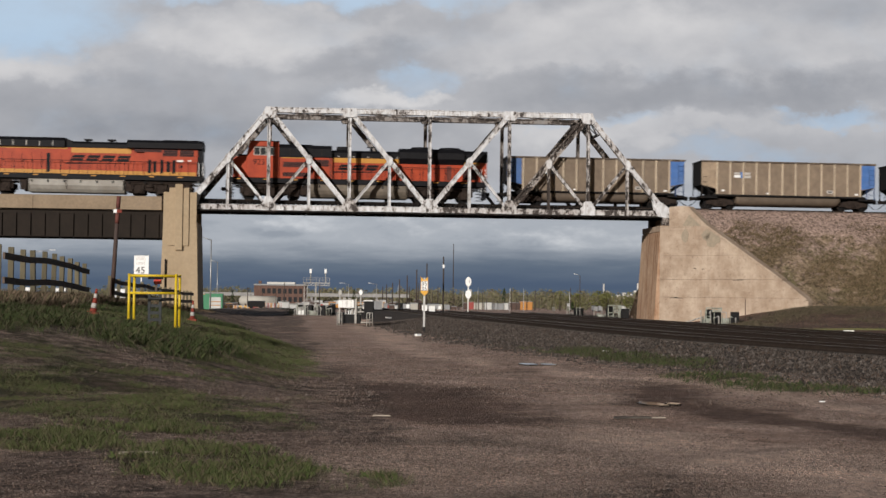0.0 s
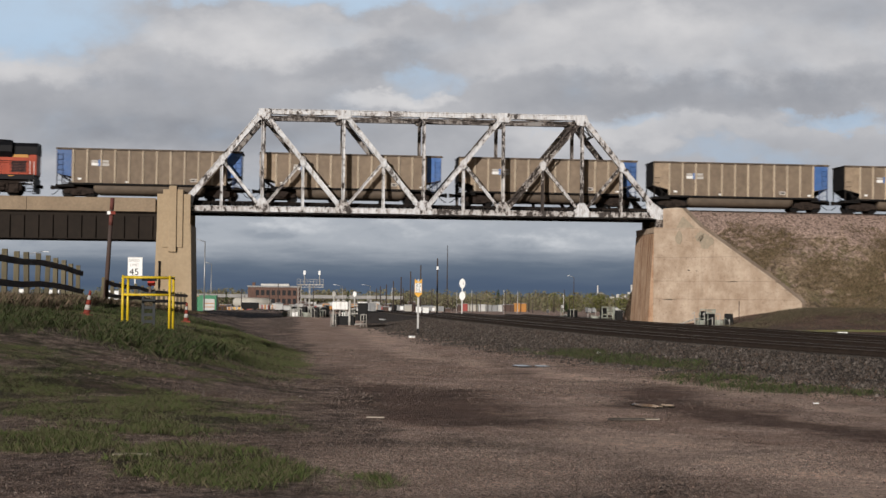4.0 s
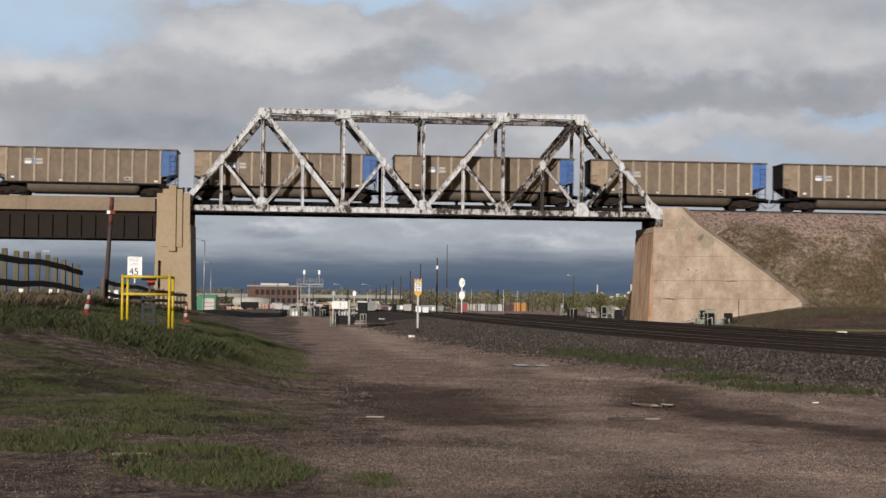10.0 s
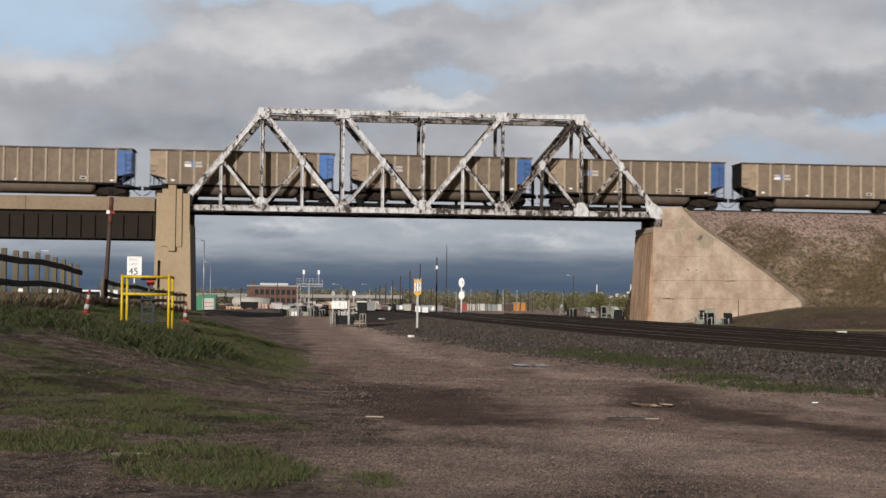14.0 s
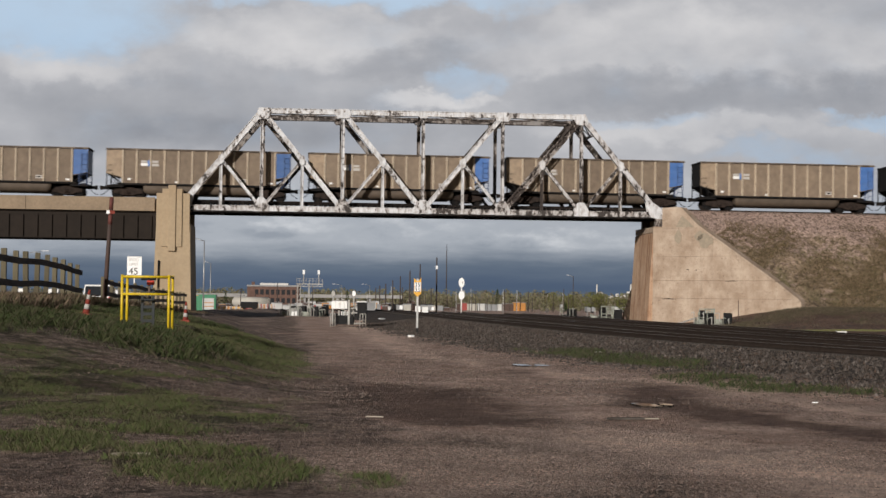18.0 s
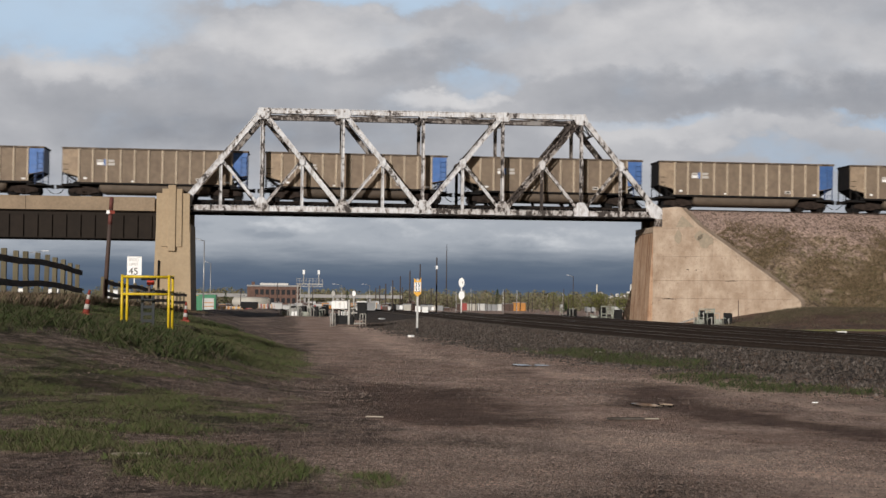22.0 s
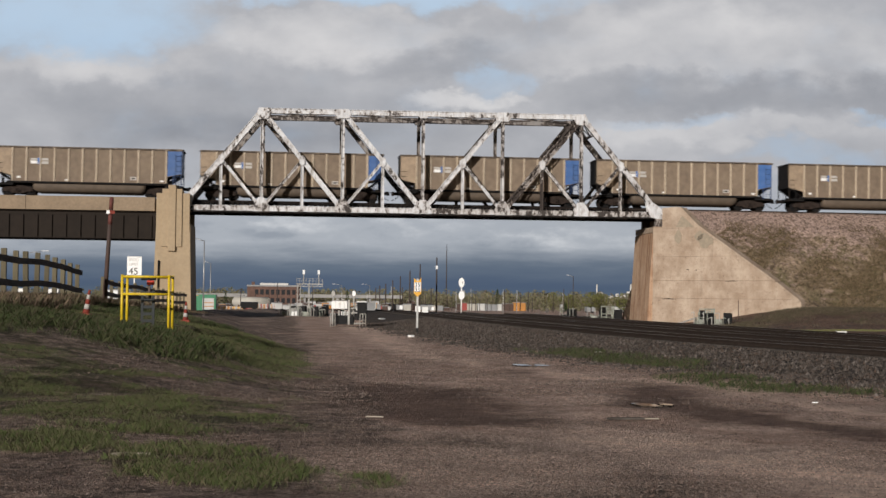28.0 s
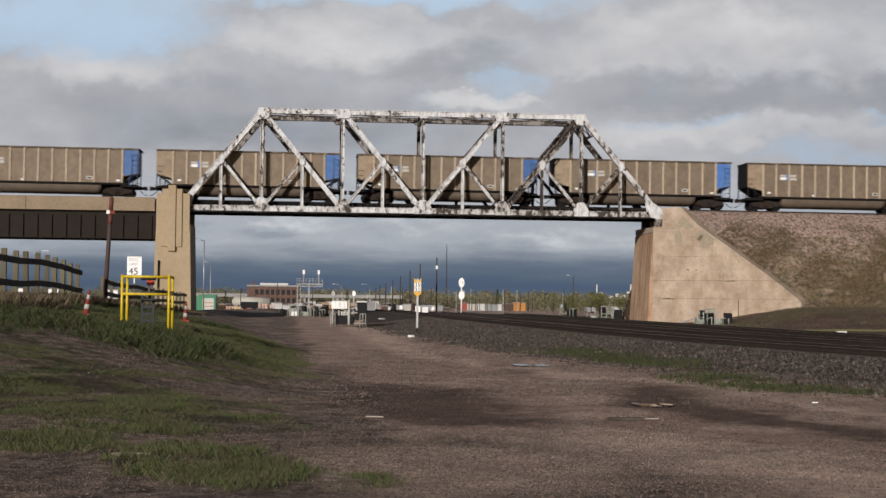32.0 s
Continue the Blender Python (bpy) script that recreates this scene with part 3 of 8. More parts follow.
        l.new(R(z, 130, 235), ms.inputs[0])
        l.new(tr.outputs[0], ms.inputs[1])
        l.new(em.outputs[0], ms.inputs[2])
        l.new(ms.outputs[0], out.inputs["Surface"])
    else:
        band = tex(0.0030, 0.024, 8, 0.58, (5, 0, 1))
        puffs = tex(0.0085, 0.021, 8, 0.58, (1, 0, 9))
        over = tex(0.0085, 0.021, 8, 0.58, (1.04, 0, 9.2))
        lit = M("MULTIPLY", M("SUBTRACT", puffs, over), 0.9)
        zz = M("ADD", z, M("MULTIPLY", M("SUBTRACT", band, 0.5), 70.0))
        x = M("ADD", x, M("MULTIPLY", M("SUBTRACT", puffs, 0.5), 260.0))
        base = mix(R(zz, 14, 70), (0.075, 0.108, 0.170), (0.135, 0.172, 0.225))
        base = mix(R(zz, 52, 104), base, (0.40, 0.43, 0.475))
        base = mix(R(z, 22, -5), base, (0.105, 0.14, 0.18))
        tone = M("ADD", total([(-250, 128, 110, 22, 0.35), (-30, 130, 120, 24, 0.35), (270, 104, 160, 30, 0.30), (-300, 112, 90, 14, -0.35), (90, 100, 130, 12, -0.15), (-40, 60, 420, 9, 0.12)], -0.05), M("ADD", lit, M("MULTIPLY", M("SUBTRACT", puffs, 0.5), 1.5)))
        base = mix(M("MULTIPLY", R(zz, 55, 110), R(tone, 0.0, 0.75)), base, (0.60, 0.62, 0.65))
        base = mix(M("MULTIPLY", R(zz, 30, 90), R(tone, 0.0, -0.6, 0.0, 0.5)), base, (0.19, 0.225, 0.28))
        top = mix(R(puffs, 0.38, 0.65), (0.34, 0.38, 0.45), (0.50, 0.53, 0.57))
        base = mix(R(zz, 160, 220), base, top)
        l.new(base, em.inputs[0])
        l.new(em.outputs[0], out.inputs["Surface"])
    return m


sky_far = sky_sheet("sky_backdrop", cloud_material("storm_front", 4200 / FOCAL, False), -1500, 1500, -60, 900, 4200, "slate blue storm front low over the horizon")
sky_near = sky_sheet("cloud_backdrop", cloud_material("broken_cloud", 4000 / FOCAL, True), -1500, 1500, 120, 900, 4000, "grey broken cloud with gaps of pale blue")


# ---- the truss bridge ----
def member(name, parent, a, b, wide, deep, material, kind="box"):
    """A built-up steel member from a to b: wide along Y, deep in the truss plane."""
    bm = BM()
    a, b = Vector(a), Vector(b)
    d = (b - a).normalized()
    n = Vector((0, 1, 0)).cross(d)
    side = Vector((0, 1, 0))
    if kind in ("box", "H"):
        # one rolled section: broad flanges with a web set back between them
        tf, web = (0.05, wide - 0.13) if kind == "box" else (0.045, 0.06)
        hw, hd = wide / 2, deep / 2
        prof = [(-hw, -hd), (hw, -hd), (hw, -hd + tf), (web / 2, -hd + tf), (web / 2, hd - tf), (hw, hd - tf), (hw, hd), (-hw, hd), (-hw, hd - tf), (-web / 2, hd - tf), (-web / 2, -hd + tf), (-hw, -hd + tf)]
        ra, rb = [[bm.verts.new(p + side * u + n * v) for u, v in prof] for p in (a, b)]
        for i in range(12):
            bm.faces.new((ra[i], ra[(i + 1) % 12], rb[(i + 1) % 12], rb[i]))
        bm.faces.new(ra[::-1])
        bm.faces.new(rb)
        bmesh.ops.recalc_face_normals(bm, faces=bm.faces[:])
    elif kind == "laced":
        ln = (b - a).length
        for s in (-1, 1):
            for e in (-1, 1):
                beam(bm, a + side * s * (wide / 2 - 0.03) + n * e * (deep / 2 - 0.05), b + side * s * (wide / 2 - 0.03) + n * e * (deep / 2 - 0.05), 0.06, 0.10, n)
            k = int(ln / (deep * 0.9))
            for q in range(k):
                e = 1 if q % 2 else -1
                p0, p1 = a + d * (ln * q / k), a + d * (ln * (q + 1) / k)
                beam(bm, p0 + side * s * wide / 2 + n * e * (deep / 2 - 0.05), p1 + side * s * wide / 2 - n * e * (deep / 2 - 0.05), 0.02, 0.07, n)
        beam(bm, a, b, 0.05, deep * 0.6, n)
    return part(name, bm, material, parent)


def gusset(parent, x, y, z, w, h, material, cut=0.35):
    """An eight-cornered plate, one each side of the joint."""
    c = cut * min(w, h)
    pts = [(x - w / 2 + c, z - h / 2), (x + w / 2 - c, z - h / 2), (x + w / 2, z - h / 2 + c), (x + w / 2, z + h / 2 - c),
           (x + w / 2 - c, z + h / 2), (x - w / 2 + c, z + h / 2), (x - w / 2, z + h / 2 - c), (x - w / 2, z - h / 2 + c)]
    for s in (-1, 1):
        part("gusset_plate", slab(BM(), pts, y + s * 0.255, y + s * 0.275), material, parent)


def plate_pair(parent, pts, y, material):
    """A shaped joint plate on each face of a member."""
    for s in (-1, 1):
        part("gusset_plate", slab(BM(), pts, y + s * 0.255, y + s * 0.275), material, parent)


def build_truss():
    t = thing("truss_bridge", "riveted steel through-truss railway bridge in peeling white paint", "bridge", at=pose(0, 0, 0))
    U = {i: (i - 3) * PANEL for i in range(7)}
    zm = (Z_L + Z_U) / 2 + 0.02
    for y, near in ((0.0, True), (TRUSS_W, False)):
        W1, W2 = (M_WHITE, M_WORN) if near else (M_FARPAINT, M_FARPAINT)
        for i in range(1, 5):
            member("top_chord", t, (U[i], y, Z_U), (U[i + 1], y, Z_U), 0.50, 0.43, W1)
        for i in range(6):
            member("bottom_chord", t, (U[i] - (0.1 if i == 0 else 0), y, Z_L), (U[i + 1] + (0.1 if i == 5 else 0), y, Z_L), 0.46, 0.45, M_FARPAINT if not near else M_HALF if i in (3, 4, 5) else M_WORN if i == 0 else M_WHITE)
        for a, b in ((0, 1), (6, 5)):
            member("end_post", t, (U[a], y, Z_L), (U[b], y, Z_U), 0.50, 0.46 if a == 0 else 0.41, W1 if a == 0 else W2)
        for i in range(1, 6):
            member("vertical", t, (U[i], y, Z_L), (U[i], y, Z_U), 0.30, 0.27, M_HALF if i >= 4 and near else W2 if i in (1, 3) else W1, "H")
        for i, j in ((1, 2), (2, 3), (4, 3)):
            member("diagonal", t, (U[i], y, Z_U), (U[j], y, Z_L), 0.40, 0.38, W1)
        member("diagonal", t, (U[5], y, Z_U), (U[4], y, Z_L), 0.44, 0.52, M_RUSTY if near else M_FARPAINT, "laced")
        for i in range(6):
            xm = U[i] + HALF
            member("sub_vertical", t, (xm, y, Z_L), (xm, y, zm), 0.26, 0.24, M_RUSTY if i == 4 and near else M_HALF if i == 5 and near else W1, "H")
            foot = {0: 1, 1: 1, 2: 2, 3: 4, 4: 5, 5: 5}[i]
            member("sub_diagonal", t, (xm, y, zm), (U[foot], y, Z_L), 0.26, 0.24, M_HALF if i in (1, 4, 5) and near else W1, "H")
            gusset(t, xm, y, zm - 0.06, 0.46, 0.78, W1 if i != 4 or not near else M_HALF, 0.34)
        for i in range(1, 6):
            w = 0.60 if i != 3 else 0.72
            plate_pair(t, [(U[i] - w, Z_LOW - 0.02), (U[i] + w, Z_LOW - 0.02), (U[i] + w, Z_LOWTOP + 0.06), (U[i] + 0.24, Z_LOW + 1.12), (U[i] - 0.24, Z_LOW + 1.12), (U[i] - w, Z_LOWTOP + 0.06)], y, M_HALF if i in (2, 4) and near else W1)
        for i in (2, 3, 4):
            gusset(t, U[i], y, Z_U - 0.12, 1.2 if i != 3 else 0.7, 0.75 if i != 3 else 0.5, W1, 0.22)
        for i in (1, 5):
            q = 1 if i == 1 else -1
            plate_pair(t, [(U[i] + q * a, z) for a, z in ((-0.28, Z_TOP + 0.02), (0.66, Z_TOP + 0.02), (0.66, Z_TOPLOW - 0.03), (0.46, Z_TOPLOW - 0.42), (-0.30, Z_TOPLOW - 0.50), (-0.58, Z_TOPLOW - 0.22))], y, W1)
        for i, s in ((0, 1), (6, -1)):
            bm = BM()
            x = U[i]
            pts = [(x - 0.42 * s, Z_LOW - 0.25), (x + 0.75 * s, Z_LOW - 0.02), (x + 1.0 * s, Z_LOWTOP + 0.1), (x + 1.15 * s, Z_LOWTOP + 0.85), (x + 0.62 * s, Z_LOWTOP + 0.80), (x - 0.42 * s, Z_LOWTOP + 0.1)]
            for q in (-1, 1):
                slab(bm, pts, y + q * 0.265, y + q * 0.285)
            part("shoe_plate", bm, W1, t)
            bm = BM()
            box(bm, x - 0.34, x + 0.34, y - 0.3, y + 0.3, 7.95, Z_LOW - 0.12, 0.03)
            for q in (-0.2, 0.0, 0.2):
                rod(bm, (x + q, y - 0.34, 8.10), (x + q, y + 0.34, 8.10), 0.09)
            part("bearing", bm, M_RUSTY, t)
        # added dark strip: draws the shadow line along the chord's underside
        bm = BM()
        box(bm, -19.7, 19.7, y - 0.27, y + 0.27, Z_LOW - 0.13, Z_LOW - 0.004)
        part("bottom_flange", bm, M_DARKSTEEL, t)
    # cross members between the two sides
    for i in range(1, 6):
        bm = BM()
        beam(bm, (U[i], 0.2, Z_U + 0.12), (U[i], TRUSS_W - 0.2, Z_U + 0.12), 0.24, 0.14)
        beam(bm, (U[i], 0.2, Z_U - 0.52), (U[i], TRUSS_W - 0.2, Z_U - 0.52), 0.20, 0.12)
        for k in range(6):
            y0, y1 = 0.2 + 0.8 * k, 0.2 + 0.8 * (k + 1)
            beam(bm, (U[i], y0, Z_U + (0.06 if k % 2 else -0.46)), (U[i], y1, Z_U + (-0.46 if k % 2 else 0.06)), 0.06, 0.07)
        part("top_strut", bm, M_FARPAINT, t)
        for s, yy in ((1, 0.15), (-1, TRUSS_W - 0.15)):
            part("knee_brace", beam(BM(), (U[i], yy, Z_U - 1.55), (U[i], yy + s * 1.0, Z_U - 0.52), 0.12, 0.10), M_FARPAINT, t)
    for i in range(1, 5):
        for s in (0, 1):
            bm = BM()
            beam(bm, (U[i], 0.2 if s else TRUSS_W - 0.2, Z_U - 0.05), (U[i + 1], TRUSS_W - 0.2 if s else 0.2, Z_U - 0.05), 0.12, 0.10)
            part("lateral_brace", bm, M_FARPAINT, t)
    # portals down the sloping end posts
    for a, b in ((0, 1), (6, 5)):
        top, low = Vector((U[b], 0, Z_U)), Vector((U[a], 0, Z_L))
        d = (low - top).normalized()
        bm = BM()
        p0, p1 = top + d * 0.55, top + d * 1.75
        for p in (p0, p1):
            beam(bm, p + Vector((0, 0.2, 0)), p + Vector((0, TRUSS_W - 0.2, 0)), 0.20, 0.16)
        for k in range(5):
            y0, y1 = 0.25 + 0.94 * k, 0.25 + 0.94 * (k + 1)
            q0, q1 = (p0, p1) if k % 2 else (p1, p0)
            beam(bm, q0 + Vector((0, y0, 0)), q1 + Vector((0, y1, 0)), 0.07, 0.08)
        part("portal_brace", bm, M_WORN, t)
    # floor
    for i in range(13):
        x = -3 * PANEL + i * HALF
        bm = BM()
        box(bm, x - 0.02, x + 0.02, 0.24, TRUSS_W - 0.24, 8.58, 9.14)
        for z in (8.57, 9.13):
            box(bm, x - 0.16, x + 0.16, 0.24, TRUSS_W - 0.24, z, z + 0.035)
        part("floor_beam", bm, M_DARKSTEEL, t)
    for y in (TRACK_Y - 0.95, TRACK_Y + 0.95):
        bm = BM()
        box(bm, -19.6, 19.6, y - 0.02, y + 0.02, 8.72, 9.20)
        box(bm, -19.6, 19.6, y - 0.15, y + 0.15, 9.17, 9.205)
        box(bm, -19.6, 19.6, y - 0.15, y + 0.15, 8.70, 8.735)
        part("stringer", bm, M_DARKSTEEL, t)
    for y in (TRACK_Y - 1.55, TRACK_Y + 1.55):
        bm = BM()
        box(bm, -19.6, 19.6, y - 0.09, y + 0.09, 9.44, 9.54)
        part("guard_timber", bm, M_BRIDGETIE, t)
    for q in range(12):
        bm = BM()
        x = -19.6 + q * 3.27
        beam(bm, (x, 0.3, 8.66), (x + 3.27, TRUSS_W - 0.3, 8.66), 0.10, 0.08)
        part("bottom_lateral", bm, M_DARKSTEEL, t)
    tie = BM()
    box(tie, -0.12, 0.12, -1.7, 1.7, 9.205, 9.43)
    first = part("bridge_tie", tie, M_BRIDGETIE, t)
    first.location = (-19.5, TRACK_Y, 0)
    for k in range(1, 98):
        o = new("bridge_tie", first.data)
        o.parent, o.location = t, (-19.5 + 0.402 * k, TRACK_Y, -0.0038 * (-19.5 + 0.402 * k))
    return t


build_truss()


def rail_profile(bm, pts, z):
    """A flat-bottomed rail along the line pts (x, y), its top at z (a number, or one a point)."""
    prof = [(-0.07, -0.17), (0.07, -0.17), (0.07, -0.15), (0.012, -0.13), (0.012, -0.045), (0.036, -0.035), (0.036, 0), (-0.036, 0), (-0.036, -0.035), (-0.012, -0.045), (-0.012, -0.13), (-0.07, -0.15)]
    rows = []
    for i, p in enumerate(pts):
        a, b = Vector(pts[max(i - 1, 0)]), Vector(pts[min(i + 1, len(pts) - 1)])
        d = (b - a).normalized()
        s = Vector((-d.y, d.x))
        zz = z[i] if isinstance(z, (list, tuple)) else z
        rows.append([bm.verts.new((p[0] + s.x * o, p[1] + s.y * o, zz + h)) for o, h in prof])
    for r0, r1 in zip(rows, rows[1:]):
        for k in range(12):
            bm.faces.new((r0[k], r0[(k + 1) % 12], r1[(k + 1) % 12], r1[k])).material_index = 0 if k == 6 else 1
    bmesh.ops.recalc_face_normals(bm, faces=bm.faces[:])
    return bm


for yy in (TRACK_Y - 0.755, TRACK_Y + 0.755):
    solo("rail", rail_profile(BM(), [(-600, yy), (0, yy), (600, yy)], [rail_z(-600), rail_z(0), rail_z(600)]), M_RAIL, "worn steel rail along the upper railway", "rail", "upper rails").data.materials.append(M_RAILSIDE)


# ---- girder span and piers ----
def build_girder_span():
    g = thing("girder_bridge", "brown steel plate girder span with a tan concrete curb", "bridge", at=pose(0, 0, 0))
    for y in (0.05, 5.15):
        bm = BM()
        box(bm, -62, -21.3, y - 0.015, y + 0.015, 6.36, 8.50)
        part("web_plate", bm, M_GIRDER, g)
        for z in (6.31, 8.46):
            bm = BM()
            box(bm, -62, -21.3, y - 0.24, y + 0.24, z, z + 0.06)
            part("flange", bm, M_GIRDER, g)
        bm = BM()
        box(bm, -62, -21.3, y - 0.05, y - 0.016, 8.18, 8.455)
        part("flange_angle", bm, M_GIRDER, g)
        for k in range(36):
            x = -21.9 - 1.13 * k
            bm = BM()
            box(bm, x - 0.05, x + 0.05, y - 0.16, y - 0.012, 6.38, 8.17)
            part("stiffener", bm, M_GIRDER, g)
    for k in range(4):
        bm = BM()
        x1 = -21.62 - 10.2 * k
        y0 = -0.45
        pts = [(y0, 8.56), (y0 + 0.30, 8.53), (y0 + 0.30, 9.60), (y0 + 0.06, 9.66), (y0, 9.62)]
        slab(bm, pts, x1 - 10.17, x1, "x")
        part("curb_panel", bm, M_CURB, g)
        bm = BM()
        slab(bm, [(5.20, 8.55), (5.65, 8.55), (5.65, 9.64), (5.25, 9.64)], x1 - 10.17, x1, "x")
        part("curb_panel", bm, M_CURB, g)
    bm = BM()
    box(bm, -62, -21.4, -0.12, 5.15, 8.55, 8.95)
    part("deck_slab", bm, M_CURB, g)
    bm = BM()
    box(bm, -62, -19.9, -0.12, 5.15, 8.95, 9.44)
    part("ballast_fill", bm, M_STONEFILL, g)


M_STONEFILL = mat("ballast_fill", (0.16, 0.125, 0.10), 0.95, vary=0.5, scale=14, second=(0.24, 0.20, 0.17), patch=0.5, patch_scale=5, bump=0.04)
build_girder_span()


def build_pier():
    p = thing("bridge_pier", "tan concrete bridge pier with stepped pilasters and thin shadow grooves", "pier", at=pose(0, 0, 0))
    yb = 6.3

    def tower(name, x0, x1, y0, ztop, zlow, flare, mat_=M_PIER):
        bm = BM()
        f = flare
        v = []
        for z, k in ((zlow, f), (ztop, 0)):
            v += [bm.verts.new(c) for c in ((x0 - k, y0 - k, z), (x1 + k, y0 - k, z), (x1 + k, yb + k, z), (x0 - k, yb + k, z))]
        for q in ((3, 2, 1, 0), (4, 5, 6, 7), (0, 1, 5, 4), (1, 2, 6, 5), (2, 3, 7, 6), (3, 0, 4, 7)):
            bm.faces.new([v[i] for i in q])
        bmesh.ops.bevel(bm, geom=bm.edges[:], offset=0.025, segments=1, affect="EDGES")
        return part(name, bm, mat_, p)

    tower("shaft", -21.45, -18.75, -0.75, 7.6, -0.6, 0.22)
    # the head, wider blocks stepping up to the middle
    for x0, x1, y0, z in ((-21.45, -18.80, -0.80, 10.0), (-20.98, -19.40, -0.93, 10.35)):
        bm = BM()
        box(bm, x0, x1, y0, 1.0 if z > 10.1 else 0.0, 5.7 if z > 10.1 else 5.5, z, 0.02)
        part("pilaster", bm, M_PIER, p)
    bm = BM()
    box(bm, -20.50, -19.90, -1.06, 0.6, 5.35, 10.64, 0.02)
    part("pilaster", bm, M_PIER, p)
    for x0, x1, y0, z in ((-21.45, -18.80, 5.2, 10.0), (-20.98, -19.16, 5.3, 10.35), (-20.50, -19.90, 5.5, 10.64)):
        bm = BM()
        box(bm, x0, x1, y0, 6.2 + 0.12 * (z - 10) * 3, 7.0, z, 0.02)
        part("pilaster", bm, M_PIER, p)
    bm = BM()
    rod(bm, (-21.2, -1.0, 2.2), (-21.2, -1.0, 4.6), 0.06)
    part("pipe", bm, M_DARKSTEEL, p)
    return p


build_pier()


# ---- abutment with its sloping wing wall ----
def build_abutment():
    a = thing("bridge_abutment", "weathered tan concrete abutment with sloping wing wall and rust stains", "abutment", at=pose(0, 0, 0))
    # breast under the bearings: slight batter, stained face towards the span
    bm = BM()
    lo = [(18.50, -1.05), (19.6, -1.05), (19.6, 6.4), (18.50, 6.4)]
    hi = [(18.98, -1.0), (19.6, -1.0), (19.6, 6.3), (18.98, 6.3)]
    v = [bm.verts.new((*c, -0.5)) for c in lo] + [bm.verts.new((*c, 7.40)) for c in hi]
    for q in ((3, 2, 1, 0), (4, 5, 6, 7), (0, 1, 5, 4), (1, 2, 6, 5), (2, 3, 7, 6), (3, 0, 4, 7)):
        bm.faces.new([v[i] for i in q])
    bmesh.ops.bevel(bm, geom=[e for e in bm.edges if e.calc_length() > 2], offset=0.07, segments=2, affect="EDGES")
    part("breast_wall", bm, M_ABUT_STAIN, a, "rust-streaked concrete face")
    # wing wall: flares towards the camera in four lifts of concrete, its top slopes down the fill
    near, far = Vector((19.0, -1.15, 0)), Vector((28.3, -11.2, 0))
    d = (far - near).normalized()
    nrm = Vector((-d.y, d.x, 0))

    def clip(poly, z, keep_above):
        out = []
        for p, q in zip(poly, poly[1:] + poly[:1]):
            inp, inq = (p[1] >= z) == keep_above, (q[1] >= z) == keep_above
            if inp:
                out.append(p)
            if inp != inq:
                u = (z - p[1]) / (q[1] - p[1])
                out.append((p[0] + (q[0] - p[0]) * u, z))
        return out

    def plate(name, pts, front, back, material, label=""):
        bm = BM()
        fa = [bm.verts.new(near + d * s + nrm * front + Vector((0, 0, z))) for s, z in pts]
        fb = [bm.verts.new(near + d * s + nrm * back + Vector((0, 0, z))) for s, z in pts]
        k = len(pts)
        bm.faces.new(fa)
        bm.faces.new(fb[::-1])
        for i in range(k):
            bm.faces.new((fa[(i + 1) % k], fa[i], fb[i], fb[(i + 1) % k]))
        bmesh.ops.recalc_face_normals(bm, faces=bm.faces[:])
        if front < 0.02 and len(pts) < 9 and back > 0.5:
            bmesh.ops.bevel(bm, geom=bm.edges[:], offset=0.02, segments=1, affect="EDGES")
        return part(name, bm, material, a, label)

    outline = [(-0.1, -0.6), (13.69, -0.6), (13.69, 1.80), (11.43, 3.38), (4.54, 7.72), (-0.1, 7.72)]
    for z0, z1, off in ((-0.6, 2.026, 0.0), (2.03, 3.466, 0.012), (3.47, 5.406, -0.004), (5.41, 7.72, 0.010)):
        plate("wall_lift", clip(clip(outline, z0, True), z1, False), off, 0.8, M_ABUT)
    plate("parapet", [(0.81, 7.73), (4.50, 7.73), (2.63, 9.40), (2.2, 9.46), (0.81, 9.40)], 0.02, 0.8, M_ABUT)
    for s0, z0, s1, z1 in ((4.30, 7.86, 11.38, 3.42), (11.48, 3.34, 13.55, 1.90)):
        bm = BM()
        p0, p1 = near + d * s0 + nrm * 0.36, near + d * s1 + nrm * 0.36
        beam(bm, (p0.x, p0.y, z0 - 0.02), (p1.x, p1.y, z1 - 0.02), 0.86, 0.20)
        bmesh.ops.bevel(bm, geom=bm.edges[:], offset=0.03, segments=1, affect="EDGES")
        part("coping", bm, M_ABUT, a)
    r = random.Random(9)

    def blot(s, z, w, h, material, label):
        pts = [(s + w / 2 * math.cos(q) * r.uniform(0.7, 1.15), z + h / 2 * math.sin(q) * r.uniform(0.7, 1.15)) for q in [2 * math.pi * k / 14 for k in range(14)]]
        plate("repair_patch", pts, -0.014, 0.03, material, label)

    blot(5.0, 6.75, 1.6, 1.35, M_CEMENT, "grey cement repair patch")
    blot(4.4, 7.05, 0.9, 0.9, M_CEMENT, "grey cement repair patch")
    blot(2.4, 7.0, 0.7, 1.2, M_CEMENT, "grey cement repair patch")
    plate("repair_patch", [(2.1, 7.80), (3.9, 7.80), (2.75, 8.75)], 0.006, 0.05, M_CEMENT, "grey cement repair patch")
    for s0, z0, s1, z1 in ((0.9, 1.96, 2.2, 1.93), (6.9, 3.40, 8.0, 3.42), (3.2, 4.35, 3.5, 4.3), (4.0, 4.3, 4.25, 4.27)):
        plate("crack", [(s0, z0), (s1, z1), (s1, z1 + 0.02), ((s0 + s1) / 2, z0 + 0.06), (s0, z0 + 0.02)], -0.013, 0.02, M_DARKSTEEL)
    bm = BM()
